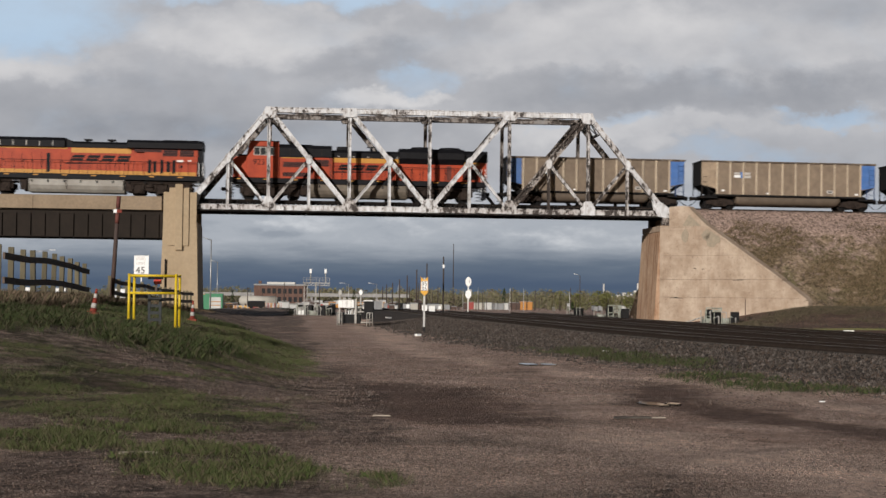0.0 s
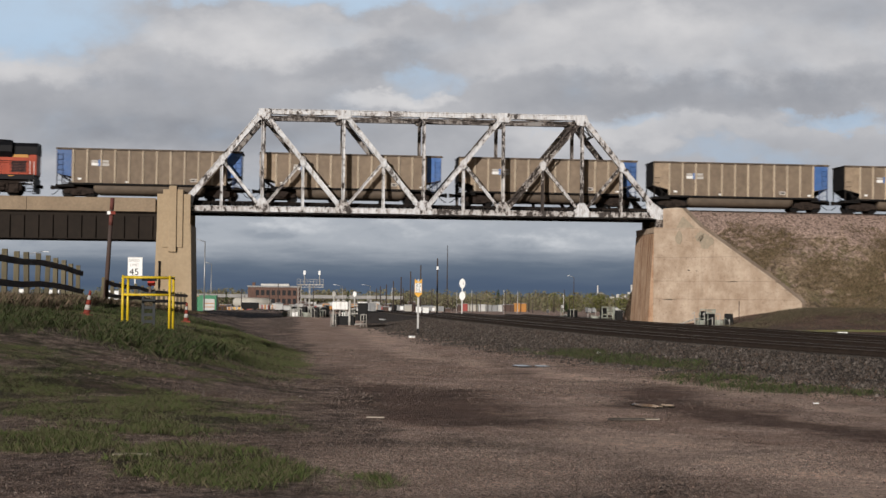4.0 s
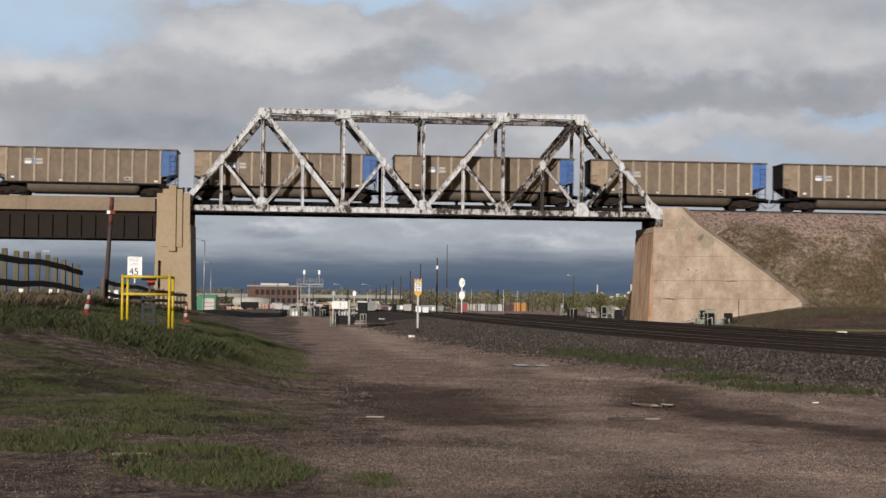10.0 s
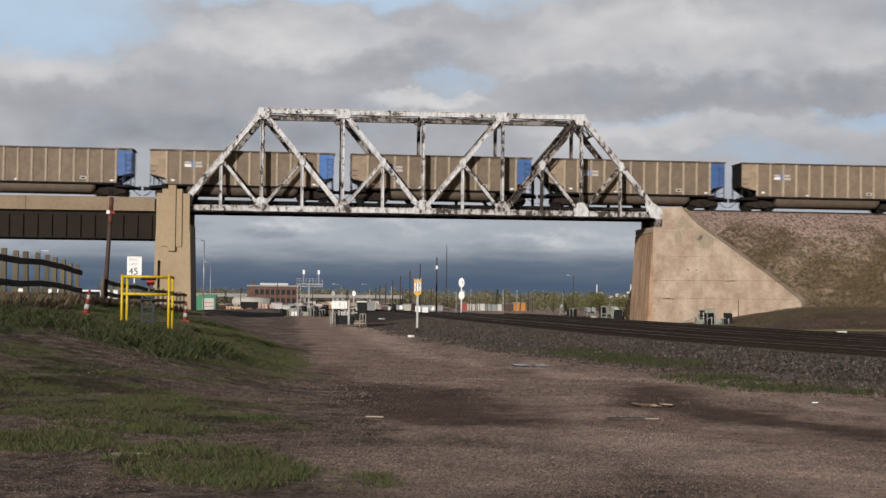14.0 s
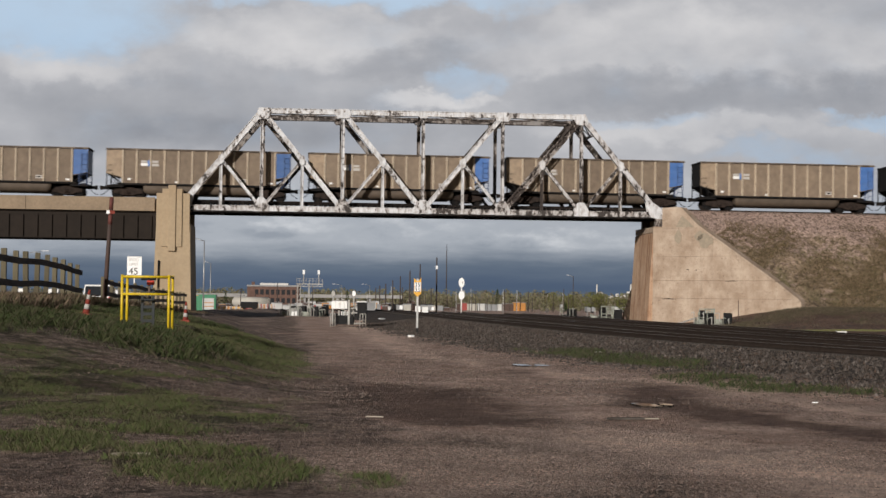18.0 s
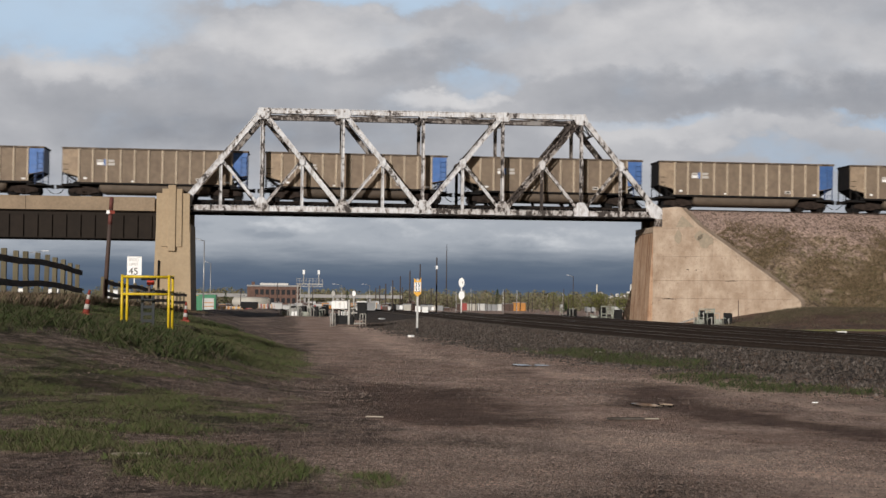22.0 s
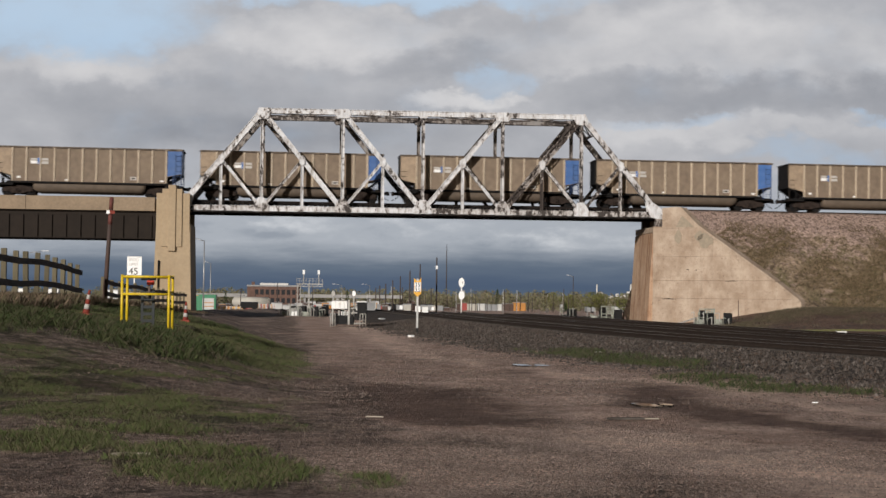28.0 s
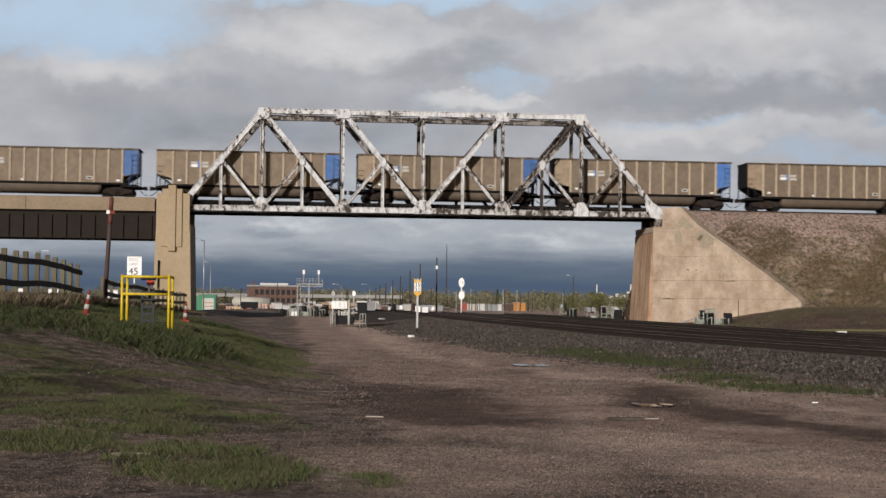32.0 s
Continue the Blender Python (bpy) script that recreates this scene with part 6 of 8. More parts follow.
def build_speed_sign():
    s = thing("speed_limit_sign", "white speed limit sign with black lettering on a post", "road sign", at=pose(-20.5, -28.6, 0, 0, 0, -4))
    bm = BM()
    beam(bm, (0, 0.05, 0.6), (0, 0.05, 4.2), 0.08, 0.06)
    part("post", bm, M_GALV, s)
    bm = BM()
    slab(bm, [(-0.46, 3.02), (0.46, 3.02), (0.46, 4.25), (-0.46, 4.25)], -0.01, 0.01)
    part("plate", bm, M_SIGNWHITE, s)
    for txt, size, x, z in (("SPEED", 0.25, -0.38, 3.95), ("LIMIT", 0.25, -0.33, 3.67), ("45", 0.62, -0.36, 3.10)):
        word(txt, size, M_SIGNBLACK if txt == "45" else M_MARKGREY, s, pose(x, -0.016, z, 90, 0, 0))
    bm = BM()
    for a in (((-0.43, 0.43, 3.05, 3.065)), ((-0.43, 0.43, 4.205, 4.22))):
        box(bm, a[0], a[1], -0.014, -0.011, a[2], a[3])
    part("border", bm, M_SIGNBLACK, s)


build_speed_sign()


def build_leaning_pole():
    p = thing("leaning_pole", "leaning rusty brown pole with a small red and white marker plate", "pole", at=pose(0, 0, 0))
    bm = BM()
    a, b = Vector((-18.55, -62.9, 0.9)), Vector((-18.27, -63.05, 6.02))
    rod(bm, a, b, 0.105, 14, 0.085)
    part("shaft", bm, M_POLE, p)
    d = (b - a).normalized()
    for s0, s1, r_, m_ in ((3.95, 4.42, 0.096, M_REDBROWN), (4.62, 5.12, 0.093, M_REDBROWN)):
        bm = BM()
        rod(bm, a + d * s0, a + d * s1, r_, 14)
        part("band", bm, m_, p)
    bm = BM()
    q = a + d * 4.5
    box(bm, q.x - 0.17, q.x - 0.03, q.y - 0.14, q.y - 0.10, q.z - 0.09, q.z + 0.05)
    part("marker_plate", bm, M_SIGNWHITE, p)
    bm = BM()
    box(bm, q.x - 0.025, q.x + 0.18, q.y - 0.14, q.y - 0.10, q.z - 0.09, q.z + 0.05)
    part("marker_plate", bm, M_CONE, p, "red marker plate")


build_leaning_pole()


# ---- lineside things beside the lower tracks ----
def build_speed_board():
    s = thing("track_speed_board", "orange-yellow chevron railway speed board with black numbers on a grey post", "railway sign", at=pose(-4.03, -50.1, gz(-4.03, -50.1), 0, 0, -4))
    bm = BM()
    beam(bm, (0, 0.04, -0.3), (0, 0.04, 2.82), 0.10, 0.06)
    part("post", bm, M_GALV, s)
    bm = BM()
    beam(bm, (0, 0.04, -0.2), (0, 0.04, 0.28), 0.12, 0.08)
    part("foot", bm, M_SIGNBLACK, s)
    bm = BM()
    slab(bm, [(-0.185, 2.06), (0.0, 1.88), (0.185, 2.06), (0.185, 2.86), (0.0, 2.68), (-0.185, 2.86)], -0.012, 0.0)
    part("plate", bm, M_SIGNYEL, s)
    bm = BM()
    slab(bm, [(-0.16, 2.14), (0.16, 2.14), (0.16, 2.64), (-0.16, 2.64)], -0.018, -0.013)
    part("number_panel", bm, M_SIGNWHITE, s)
    for z in (2.40, 2.13):
        word("35", 0.31, M_SIGNBLACK, s, pose(-0.165, -0.022, z + 0.01, 90, 0, 0))


build_speed_board()


def oval_disc(bm, x, y, z, rx, rz, t=0.04):
    pts = [(x + rx * math.cos(a), z + rz * math.sin(a)) for a in [2 * math.pi * k / 20 for k in range(20)]]
    slab(bm, pts, y, y + t)
    return bm


def build_target_signal():
    s = thing("target_signal", "two white oval signal backs on a slim white mast", "railway signal", at=pose(4.45, 11.5, gz(4.45, 11.5), 0, 0, -4))
    bm = BM()
    rod(bm, (0, 0, 0), (0, 0, 3.5), 0.06, 10)
    part("mast", bm, M_BOXWHITE, s)
    for z, hh in ((3.19, 0.43), (2.07, 0.39)):
        bm = BM()
        oval_disc(bm, 0.0, -0.14, z, 0.26, hh)
        part("target", bm, M_SIGNWHITE, s)
        bm = BM()
        rod(bm, (0, -0.1, z), (0, 0.3, z), 0.12, 10)
        part("lamp_housing", bm, M_SIGNBLACK, s)
    bm = BM()
    box(bm, 0.06, 0.12, -0.17, -0.145, 3.08, 3.30)
    part("slot", bm, M_MARKGREY, s)
    bm = BM()
    box(bm, 0.05, 0.30, -0.1, 0.2, 1.9, 2.5, 0.02)
    part("box", bm, M_BOXGREY, s)


build_target_signal()


def build_switch_heater():
    s = thing("switch_heater", "white switch heater cabinet with pipe hoops and small round targets", "railway equipment", at=pose(-6.94, -31.3, gz(-6.94, -31.3), 0, 0, -5) @ Matrix.Scale(1.12, 4))
    bm = BM()
    box(bm, -0.95, -0.06, -0.35, 0.35, 0.98, 1.42, 0.05)
    part("cabinet", bm, M_BOXWHITE, s)
    # black box and dark frame added as the shadow beneath the cabinet
    part("burner_box", box(BM(), -0.80, 0.30, -0.25, 0.3, 0.10, 0.62, 0.03), M_SIGNBLACK, s)
    part("base_frame", box(BM(), -1.0, 1.05, -0.42, 0.42, 0.04, 0.12), M_FRAIL, s)
    for k in range(3):
        part("door_seam", box(BM(), -0.72 + 0.24 * k, -0.705 + 0.24 * k, -0.356, -0.349, 1.02, 1.38), M_BOXGREY, s)
    for x, z in ((-0.62, 1.52), (-0.32, 1.50)):
        part("vent_cap", box(BM(), x - 0.08, x + 0.08, -0.1, 0.1, 1.46, z + 0.04, 0.02), M_BOXGREY, s)
    bm = BM()
    box(bm, -0.92, -0.1, -0.36, 0.3, 1.425, 1.46, 0.01)
    part("cabinet_lid", bm, M_BOXGREY, s)
    bm = BM()
    box(bm, 0.48, 1.02, -0.3, 0.3, 0.42, 1.36, 0.03)
    part("blower", bm, M_SIGNBLACK, s)
    bm = BM()
    box(bm, 0.46, 1.0, -0.31, 0.31, 1.365, 1.43, 0.02)
    part("blower_lid", bm, M_BOXWHITE, s)
    for x in (-0.9, -0.55, -0.2, 0.1):
        bm = BM()
        beam(bm, (x, 0, 0), (x, 0, 0.98), 0.09, 0.09)
        part("leg", bm, M_BOXGREY, s)
    for x0, x1 in ((-0.98, -0.72), (0.66, 0.98)):
        bm = BM()
        for q in (x0, x1, (x0 + x1) / 2):
            rod(bm, (q, -0.6, 0), (q, -0.6, 0.72), 0.025, 8)
        rod(bm, (x0, -0.6, 0.72), (x1, -0.6, 0.72), 0.025, 8)
        rod(bm, (x0, -0.6, 0.36), (x1, -0.6, 0.36), 0.02, 8)
        part("hoop", bm, M_BOXGREY, s)
    for x, zt, m_ in ((-0.88, 1.85, M_BOXGREY), (0.28, 1.86, M_SIGNWHITE)):
        bm = BM()
        rod(bm, (x, 0.1, 0), (x, 0.1, zt), 0.05, 8)
        part("target_post", bm, M_BOXGREY, s)
        bm = BM()
        oval_disc(bm, x, -0.0, zt, 0.10, 0.15)
        part("target", bm, m_, s)
    bm = BM()
    for z, a, b in ((0.75, -0.1, 0.62), (1.02, 0.05, 0.5), (0.16, -0.2, 0.95), (1.2, 0.1, 0.55)):
        beam(bm, (a, -0.2, z), (b, -0.2, z + 0.04), 0.06, 0.07)
    beam(bm, (0.02, -0.3, 0), (0.02, -0.3, 1.5), 0.11, 0.10)
    part("pipework", bm, M_BOXGREY, s)


build_switch_heater()
bm_board = BM()
beam(bm_board, (-3.75, -9.0, 0.22), (-3.35, -15.5, 0.06), 0.40, 0.07)
solo("board", bm_board, M_BOXWHITE, "white painted board lying beside the track", "board")


def build_signal_bridge():
    s = thing("signal_cantilever", "grey railway signal platform with two white signal heads on top", "railway signal", at=pose(-9.8, 54.8, gz(-9.8, 54.8), 0, 0, -5))
    for x, w in ((0.0, 0.34), (1.15, 0.12)):
        bm = BM()
        for dx in (-w / 2, w / 2):
            for dy in (-0.15, 0.15):
                beam(bm, (x + dx, dy, 0), (x + dx, dy, 3.3), 0.06, 0.06)
        for k in range(6):
            beam(bm, (x - w / 2, -0.15, 0.55 * k), (x + w / 2, -0.15, 0.55 * k + 0.5), 0.04, 0.04)
        part("leg", bm, M_BOXGREY, s)
    bm = BM()
    box(bm, -0.3, 2.75, -0.4, 0.4, 3.2, 3.3)
    part("platform", bm, M_BOXGREY, s)
    bm = BM()
    for k in range(9):
        x = -0.25 + 0.37 * k
        beam(bm, (x, -0.4, 3.3), (x, -0.4, 3.85), 0.03, 0.03)
        beam(bm, (x, -0.4, 2.95), (x + 0.37 if k < 8 else x, -0.4, 3.2), 0.04, 0.04)
    beam(bm, (-0.25, -0.4, 3.85), (2.75, -0.4, 3.85), 0.03, 0.03)
    beam(bm, (-0.25, -0.4, 3.6), (2.75, -0.4, 3.6), 0.03, 0.03)
    beam(bm, (-0.25, -0.4, 2.95), (2.75, -0.4, 2.95), 0.04, 0.05)
    part("railing", bm, M_BOXGREY, s)
    for x in (0.55, 2.25):
        bm = BM()
        rod(bm, (x, 0, 3.3), (x, 0, 4.4), 0.05, 8)
        part("signal_mast", bm, M_BOXGREY, s)
        bm = BM()
        box(bm, x - 0.13, x + 0.13, -0.15, 0.15, 4.35, 4.85, 0.04)
        part("signal_head", bm, M_SIGNWHITE, s)


build_signal_bridge()


def cabinet(x, y, w, d, h, material, label, legs=True, extras=0):
    c = thing("equipment_cabinet", label, "railway equipment", at=pose(x, y, gz(x, y), 0, 0, -5 + (x * 7) % 9))
    bm = BM()
    box(bm, -w / 2, w / 2, -d / 2, d / 2, 0.12 * h if legs else 0, h, 0.02)
    part("body", bm, material, c)
    bm = BM()
    box(bm, -w / 2 - 0.04, w / 2 + 0.04, -d / 2 - 0.04, d / 2 + 0.04, h, h + 0.05, 0.01)
    part("lid", bm, M_SIGNBLACK if material == M_SIGNBLACK else M_BOXGREY, c)
    for k in range(4 if legs else 0):
        bm = BM()
        xx, yy = (-1 if k % 2 else 1) * w * 0.42, (-1 if k < 2 else 1) * d * 0.42
        beam(bm, (xx, yy, -0.05), (xx, yy, 0.13 * h), 0.06, 0.06)
        part("leg", bm, M_BOXGREY, c)
    for k in range(extras):
        bm = BM()
        xx = -w / 2 + w * (k + 0.5) / extras
        rod(bm, (xx, -d / 2 - 0.1, 0), (xx, -d / 2 - 0.1, h * (0.6 + 0.3 * (k % 2))), 0.03, 8)
        beam(bm, (xx, -d / 2 - 0.1, h * 0.5), (xx + w / extras, -d / 2 - 0.1, h * 0.55), 0.03, 0.03)
        part("pipe", bm, M_BOXGREY, c)
    return c


cabinet(-10.4, 14.8, 0.75, 0.5, 0.72, M_BOXGREY, "grey switch machine box beside the yard track", extras=3)
cabinet(-9.6, 18.5, 0.9, 0.5, 0.85, M_BOXWHITE, "white equipment box beside the yard track", extras=2)
cabinet(-8.9, 14.6, 0.55, 0.5, 0.95, M_BOXGREY, "grey equipment box with bent pipes", extras=3)
cabinet(-7.9, 15.5, 0.6, 0.5, 0.8, M_SIGNBLACK, "black switch blower box", extras=1)
cabinet(14.7, 13.5, 0.85, 0.6, 0.92, M_SIGNBLACK, "black switch blower box beside the tracks", extras=2)
cabinet(16.75, 2.2, 0.62, 0.6, 0.95, M_SIGNBLACK, "black blower box beside the abutment")
cabinet(2.05, 22.0, 0.55, 0.5, 0.95, M_BOXWHITE, "silver grey relay box beside the tracks", legs=False)
cabinet(1.4, 22.5, 0.5, 0.5, 1.0, M_BOXWHITE, "pale grey relay box beside the tracks", legs=False)


def build_wall_frame(x, y, turn, label, rod_and_hose):
    s = thing("switch_heater", label, "railway equipment", at=pose(x, y, gz(x, y), 0, 0, turn))
    bm = BM()
    box(bm, -0.42, 0.02, -0.3, 0.3, 0.12, 1.15, 0.02)
    part("body", bm, M_SIGNBLACK, s)
    bm = BM()
    for x in (-0.5, -0.05, 0.42, 0.56):
        beam(bm, (x, -0.4, 0), (x, -0.4, 1.25), 0.07, 0.07)
    for z, a, b in ((0.05, -0.5, 0.6), (0.62, -0.5, -0.05), (1.25, -0.5, 0.6), (0.35, -0.5, 0.45)):
        beam(bm, (a, -0.4, z), (b, -0.4, z), 0.07, 0.07)
    part("frame", bm, M_PALEGREEN, s)
    for k in range(5):
        bm = BM()
        box(bm, 0.0, 0.62, -0.36, -0.3, 0.62 + 0.14 * k, 0.70 + 0.14 * k)
        part("slat", bm, M_PALEGREEN, s)
    bm = BM()
    beam(bm, (0.45, -0.42, 0.0), (0.62, -0.42, 1.3), 0.08, 0.08)
    part("prop", bm, M_PALEGREEN, s)
    bm = BM()
    box(bm, 0.85, 1.75, -0.2, 0.3, 0.05, 0.40, 0.02)
    part("mesh_box", bm, M_FRAIL, s)
    if not rod_and_hose:
        return
    bm = BM()
    prev = None
    for k in range(9):
        p = Vector((-0.5 - 0.25 * k, -0.35, 0.62 - 0.07 * k + 0.03 * math.sin(k)))
        if prev is not None:
            rod(bm, prev, p, 0.05, 8)
        prev = p
    part("hose", bm, M_BOXGREY, s)
    bm = BM()
    rod(bm, (2.6, 0.8, 0.2), (2.6, 0.8, 1.9), 0.03, 8)
    part("marker_rod", bm, M_POLE, s)


build_wall_frame(20.1, -14.1, -5, "grey-green framed switch heater standing before the abutment wall", True)
build_wall_frame(15.7, 2.4, 8, "pale green framed switch heater among pipes beside the abutment", False)


# ---- poles and lamps ----
def utility_pole(x, y, h, r, label="dark wooden utility pole in the rail yard", arms=0, plate=False):
    p = thing("utility_pole", label, "pole", at=pose(x, y, gz(x, y)), group="yard poles")
    bm = BM()
    rod(bm, (0, 0, -0.3), (0, 0, h), r, 10, r * 0.7)
    part("shaft", bm, M_UTIL, p)
    for k in range(arms):
        bm = BM()
        beam(bm, (-0.7, 0, h - 0.4 - 0.7 * k), (0.7, 0, h - 0.4 - 0.7 * k), 0.1, 0.1)
        part("cross_arm", bm, M_UTIL, p)
    if plate:
        bm = BM()
        box(bm, -0.12, 0.1, -r - 0.05, -r, h * 0.80, h * 0.86)
        part("plate", bm, M_SIGNWHITE, p)
    return p


for x, y, h, r in ((5.05, 44.5, 6.2, 0.10), (6.5, 87.6, 6.5, 0.11), (8.2, 131.6, 6.6, 0.13), (9.8, 180.7, 6.6, 0.14), (11.5, 233.8, 6.7, 0.16), (12.7, 283.9, 6.7, 0.18), (14.3, 344.0, 7.0, 0.2), (15.9, 400.0, 7.0, 0.22),
                   (-6.0, 250.0, 6.0, 0.13), (-14.0, 240.0, 6.0, 0.12), (-22.0, 235.0, 5.2, 0.12), (18.0, 300.0, 6.0, 0.14), (28.0, 330.0, 6.4, 0.14), (60.0, 380.0, 6.0, 0.15), (64.0, 390.0, 6.4, 0.15), (47.0, 210.0, 4.0, 0.09), (43.0, 205.0, 4.2, 0.09), (40.0, 240.0, 4.0, 0.08)):
    utility_pole(x, y, h, r, plate=(abs(x - 5.05) < 0.1))


def street_lamp(x, y, h, arm, label="tall grey street lamp with a single arm"):
    p = thing("street_lamp", label, "street lamp", at=pose(x, y, gz(x, y)), group="street lamps")
    bm = BM()
    rod(bm, (0, 0, 0), (0, 0, h), 0.10, 10, 0.07)
    part("pole", bm, M_UTIL if x > 40 else M_GALV, p)
    bm = BM()
    rod(bm, (0, 0, h - 0.1), (arm, 0, h + 0.3), 0.05, 8)
    part("arm", bm, M_GALV, p)
    bm = BM()
    box(bm, min(arm, arm * 1.45), max(arm, arm * 1.45), -0.12, 0.12, h + 0.24, h + 0.34, 0.03)
    part("lamp_head", bm, M_SIGNWHITE, p)


for x, y, h, arm in ((-22.6, 93.2, 9.6, -1.2), (-26.7, 195.0, 9.6, -1.0), (-55.0, 149.3, 9.6, 2.4), (50.2, 223.3, 7.9, -1.0), (-80.0, 250.0, 10.0, -1.8), (-118.0, 400.0, 10.0, -1.8), (3.0, 330.0, 6.8, -1.8), (13.0, 380.0, 7.6, -1.8)):
    street_lamp(x, y, h, arm)
bm_mast = BM()
rod(bm_mast, (0, 0, 0), (0, 0, 34), 0.35, 8, 0.15)
solo("radio_mast", bm_mast, M_UTIL, "thin far radio mast against the storm cloud", "mast", at=pose(71.6, 759.8, -3.4))

# ---- far buildings, cars and railcars ----
M_BRICK = mat("red_brown_brick", (0.13, 0.075, 0.058), 0.9, vary=0.2, scale=3, second=(0.105, 0.062, 0.048), patch=0.5, patch_scale=0.5)
M_ROOFPALE = mat("pale_parapet", (0.50, 0.49, 0.46), 0.8, vary=0.1, scale=1)
M_WIN = mat("dark_window", (0.02, 0.022, 0.026), 0.2, vary=0.1, scale=1)
M_GREEN = mat("green_paint", (0.045, 0.20, 0.10), 0.5, vary=0.1, scale=2)
M_CREAM = mat("cream_steel", (0.42, 0.40, 0.35), 0.6, vary=0.12, scale=1)
M_REDCAR = mat("red_steel", (0.30, 0.06, 0.05), 0.6, vary=0.15, scale=1)
M_BROWNCAR = mat("brown_steel", (0.075, 0.045, 0.035), 0.7, vary=0.15, scale=1)
M_GREYCAR = mat("grey_steel", (0.24, 0.245, 0.245), 0.6, vary=0.12, scale=1)
M_ORANGECAR = mat("orange_steel", (0.42, 0.19, 0.045), 0.6, vary=0.12, scale=1)
M_DULLWHITE = mat("dull_white_steel", (0.48, 0.48, 0.46), 0.6, vary=0.12, scale=1)
M_CARWHITE = mat("white_car_paint", (0.78, 0.78, 0.77), 0.25, vary=0.03, scale=1, spec=0.5)


M_OVERPASS = mat("grey_concrete", (0.27, 0.265, 0.255), 0.9, vary=0.15, scale=0.5)


def build_brick_hall():
    b = thing("brick_building", "two-storey red-brown brick building with rows of dark windows", "building", at=pose(-25.9, 428.0, gz(-20, 428), 0, 0, -3))
    W, D, H = 17.2, 14.0, 7.4
    bm = BM()
    box(bm, 0, W, 0, D, 0, H)
    part("wall", bm, M_BRICK, b)
    bm = BM()
    box(bm, -0.2, W + 0.2, -0.2, D, H, H + 0.5)
    part("parapet", bm, M_GREYCAR, b)
    for r_, z in enumerate((1.9, 4.7)):
        for k in range(8):
            x = 2.6 + 1.78 * k
            bm = BM()
            box(bm, x, x + 1.15, -0.06, 0.02, z, z + 1.7)
            part("window", bm, M_WIN, b)
    bm = BM()
    box(bm, 1.2, 2.2, 3, 4, H + 0.5, H + 1.6)
    part("chimney", bm, M_BRICK, b)
    bm = BM()
    box(bm, 4.0, 13.5, 4, 9, H + 0.5, H + 1.2)
    part("roof_house", bm, M_ROOFPALE, b)


build_brick_hall()


def crate(name, x, y, w, d, h, material, label, category, ribs=4, roof=None, z=None, turn=0.0):
    c = thing(name, label, category, at=pose(x, y, gz(x, y) if z is None else z, 0, 0, turn))
    bm = BM()
    box(bm, -w / 2, w / 2, -d / 2, d / 2, 0.25, h, min(0.06, h * 0.03))
    part("body", bm, material, c)
    for k in range(ribs):
        xx = -w / 2 + w * (k + 0.5) / ribs
        bm = BM()
        box(bm, xx - 0.05, xx + 0.05, -d / 2 - 0.06, -d / 2, 0.3, h - 0.1)
        part("rib", bm, material, c)
    bm = BM()
    box(bm, -w / 2 - 0.05, w / 2 + 0.05, -d / 2 - 0.05, d / 2 + 0.05, h, h + 0.12)
    part("roof", bm, roof or M_GREYCAR, c)
    for s in (-1, 1):
        bm = BM()
        rod(bm, (s * w * 0.3, -d / 2 + 0.1, 0.25), (s * w * 0.3, d / 2 - 0.1, 0.25), 0.27, 10)
        part("wheels", bm, M_BLACK, c)
    return c


FAR_Y = 462.0
for x0, x1, h, m_, nm in ((48.2, 49.7, 2.7, M_BROWNCAR, "brown"), (49.8, 51.7, 3.0, M_REDCAR, "red"), (51.8, 53.4, 2.7, M_CREAM, "cream"), (53.5, 55.2, 2.7, M_CREAM, "cream"), (55.7, 58.2, 2.8, M_DULLWHITE, "white"), (58.5, 60.4, 2.6, M_GREYCAR, "grey"),
                          (60.6, 62.6, 2.5, M_GREYCAR, "grey"), (62.8, 64.3, 2.7, M_DULLWHITE, "white"), (64.4, 68.5, 2.9, M_BROWNCAR, "brown"), (68.6, 70.8, 3.4, M_ORANGECAR, "orange"), (70.9, 73.0, 3.3, M_ORANGECAR, "orange")):
    crate("freight_car", (x0 + x1) / 2, FAR_Y, x1 - x0, 3.0, h + 0.4, m_, nm + " steel freight car standing in the far yard", "railcar", 3, z=gz(60, FAR_Y) - 0.75)
rr = random.Random(21)
for k in range(26):
    x = -8.0 + 1.25 * k + rr.uniform(-0.3, 0.3)
    m_, nm = rr.choice(((M_DULLWHITE, "white"), (M_GREYCAR, "grey"), (M_ORANGECAR, "orange"), (M_BROWNCAR, "brown"), (M_CREAM, "cream"), (M_BROWNCAR, "brown")))
    yy = 330 + rr.uniform(-30, 60)
    crate("freight_car", x * 1.0, yy, rr.uniform(1.2, 2.2), 2.4, rr.uniform(1.6, 2.6), m_, nm + " railcar among others in the far yard", "railcar", 2)
box_truck = crate("box_truck", -27.3, 197.0, 3.4, 5.0, 3.3, M_GREEN, "white box truck with green sides and top parked by the road", "truck", 2, roof=M_GREEN)
part("load_panel", box(BM(), -0.9, 1.35, -2.58, -2.52, 0.5, 2.7), M_DULLWHITE, box_truck, "white panel")
for z in (1.05, 1.75):
    part("panel_stripe", box(BM(), -0.85, 1.3, -2.60, -2.585, z, z + 0.16), M_ORANGECAR, box_truck, "orange stripe")
crate("green_hoarding", -29.3, 199.5, 1.3, 0.6, 3.2, M_GREEN, "green and yellow roadside hoarding", "hoarding", 2, roof=M_ORANGECAR)
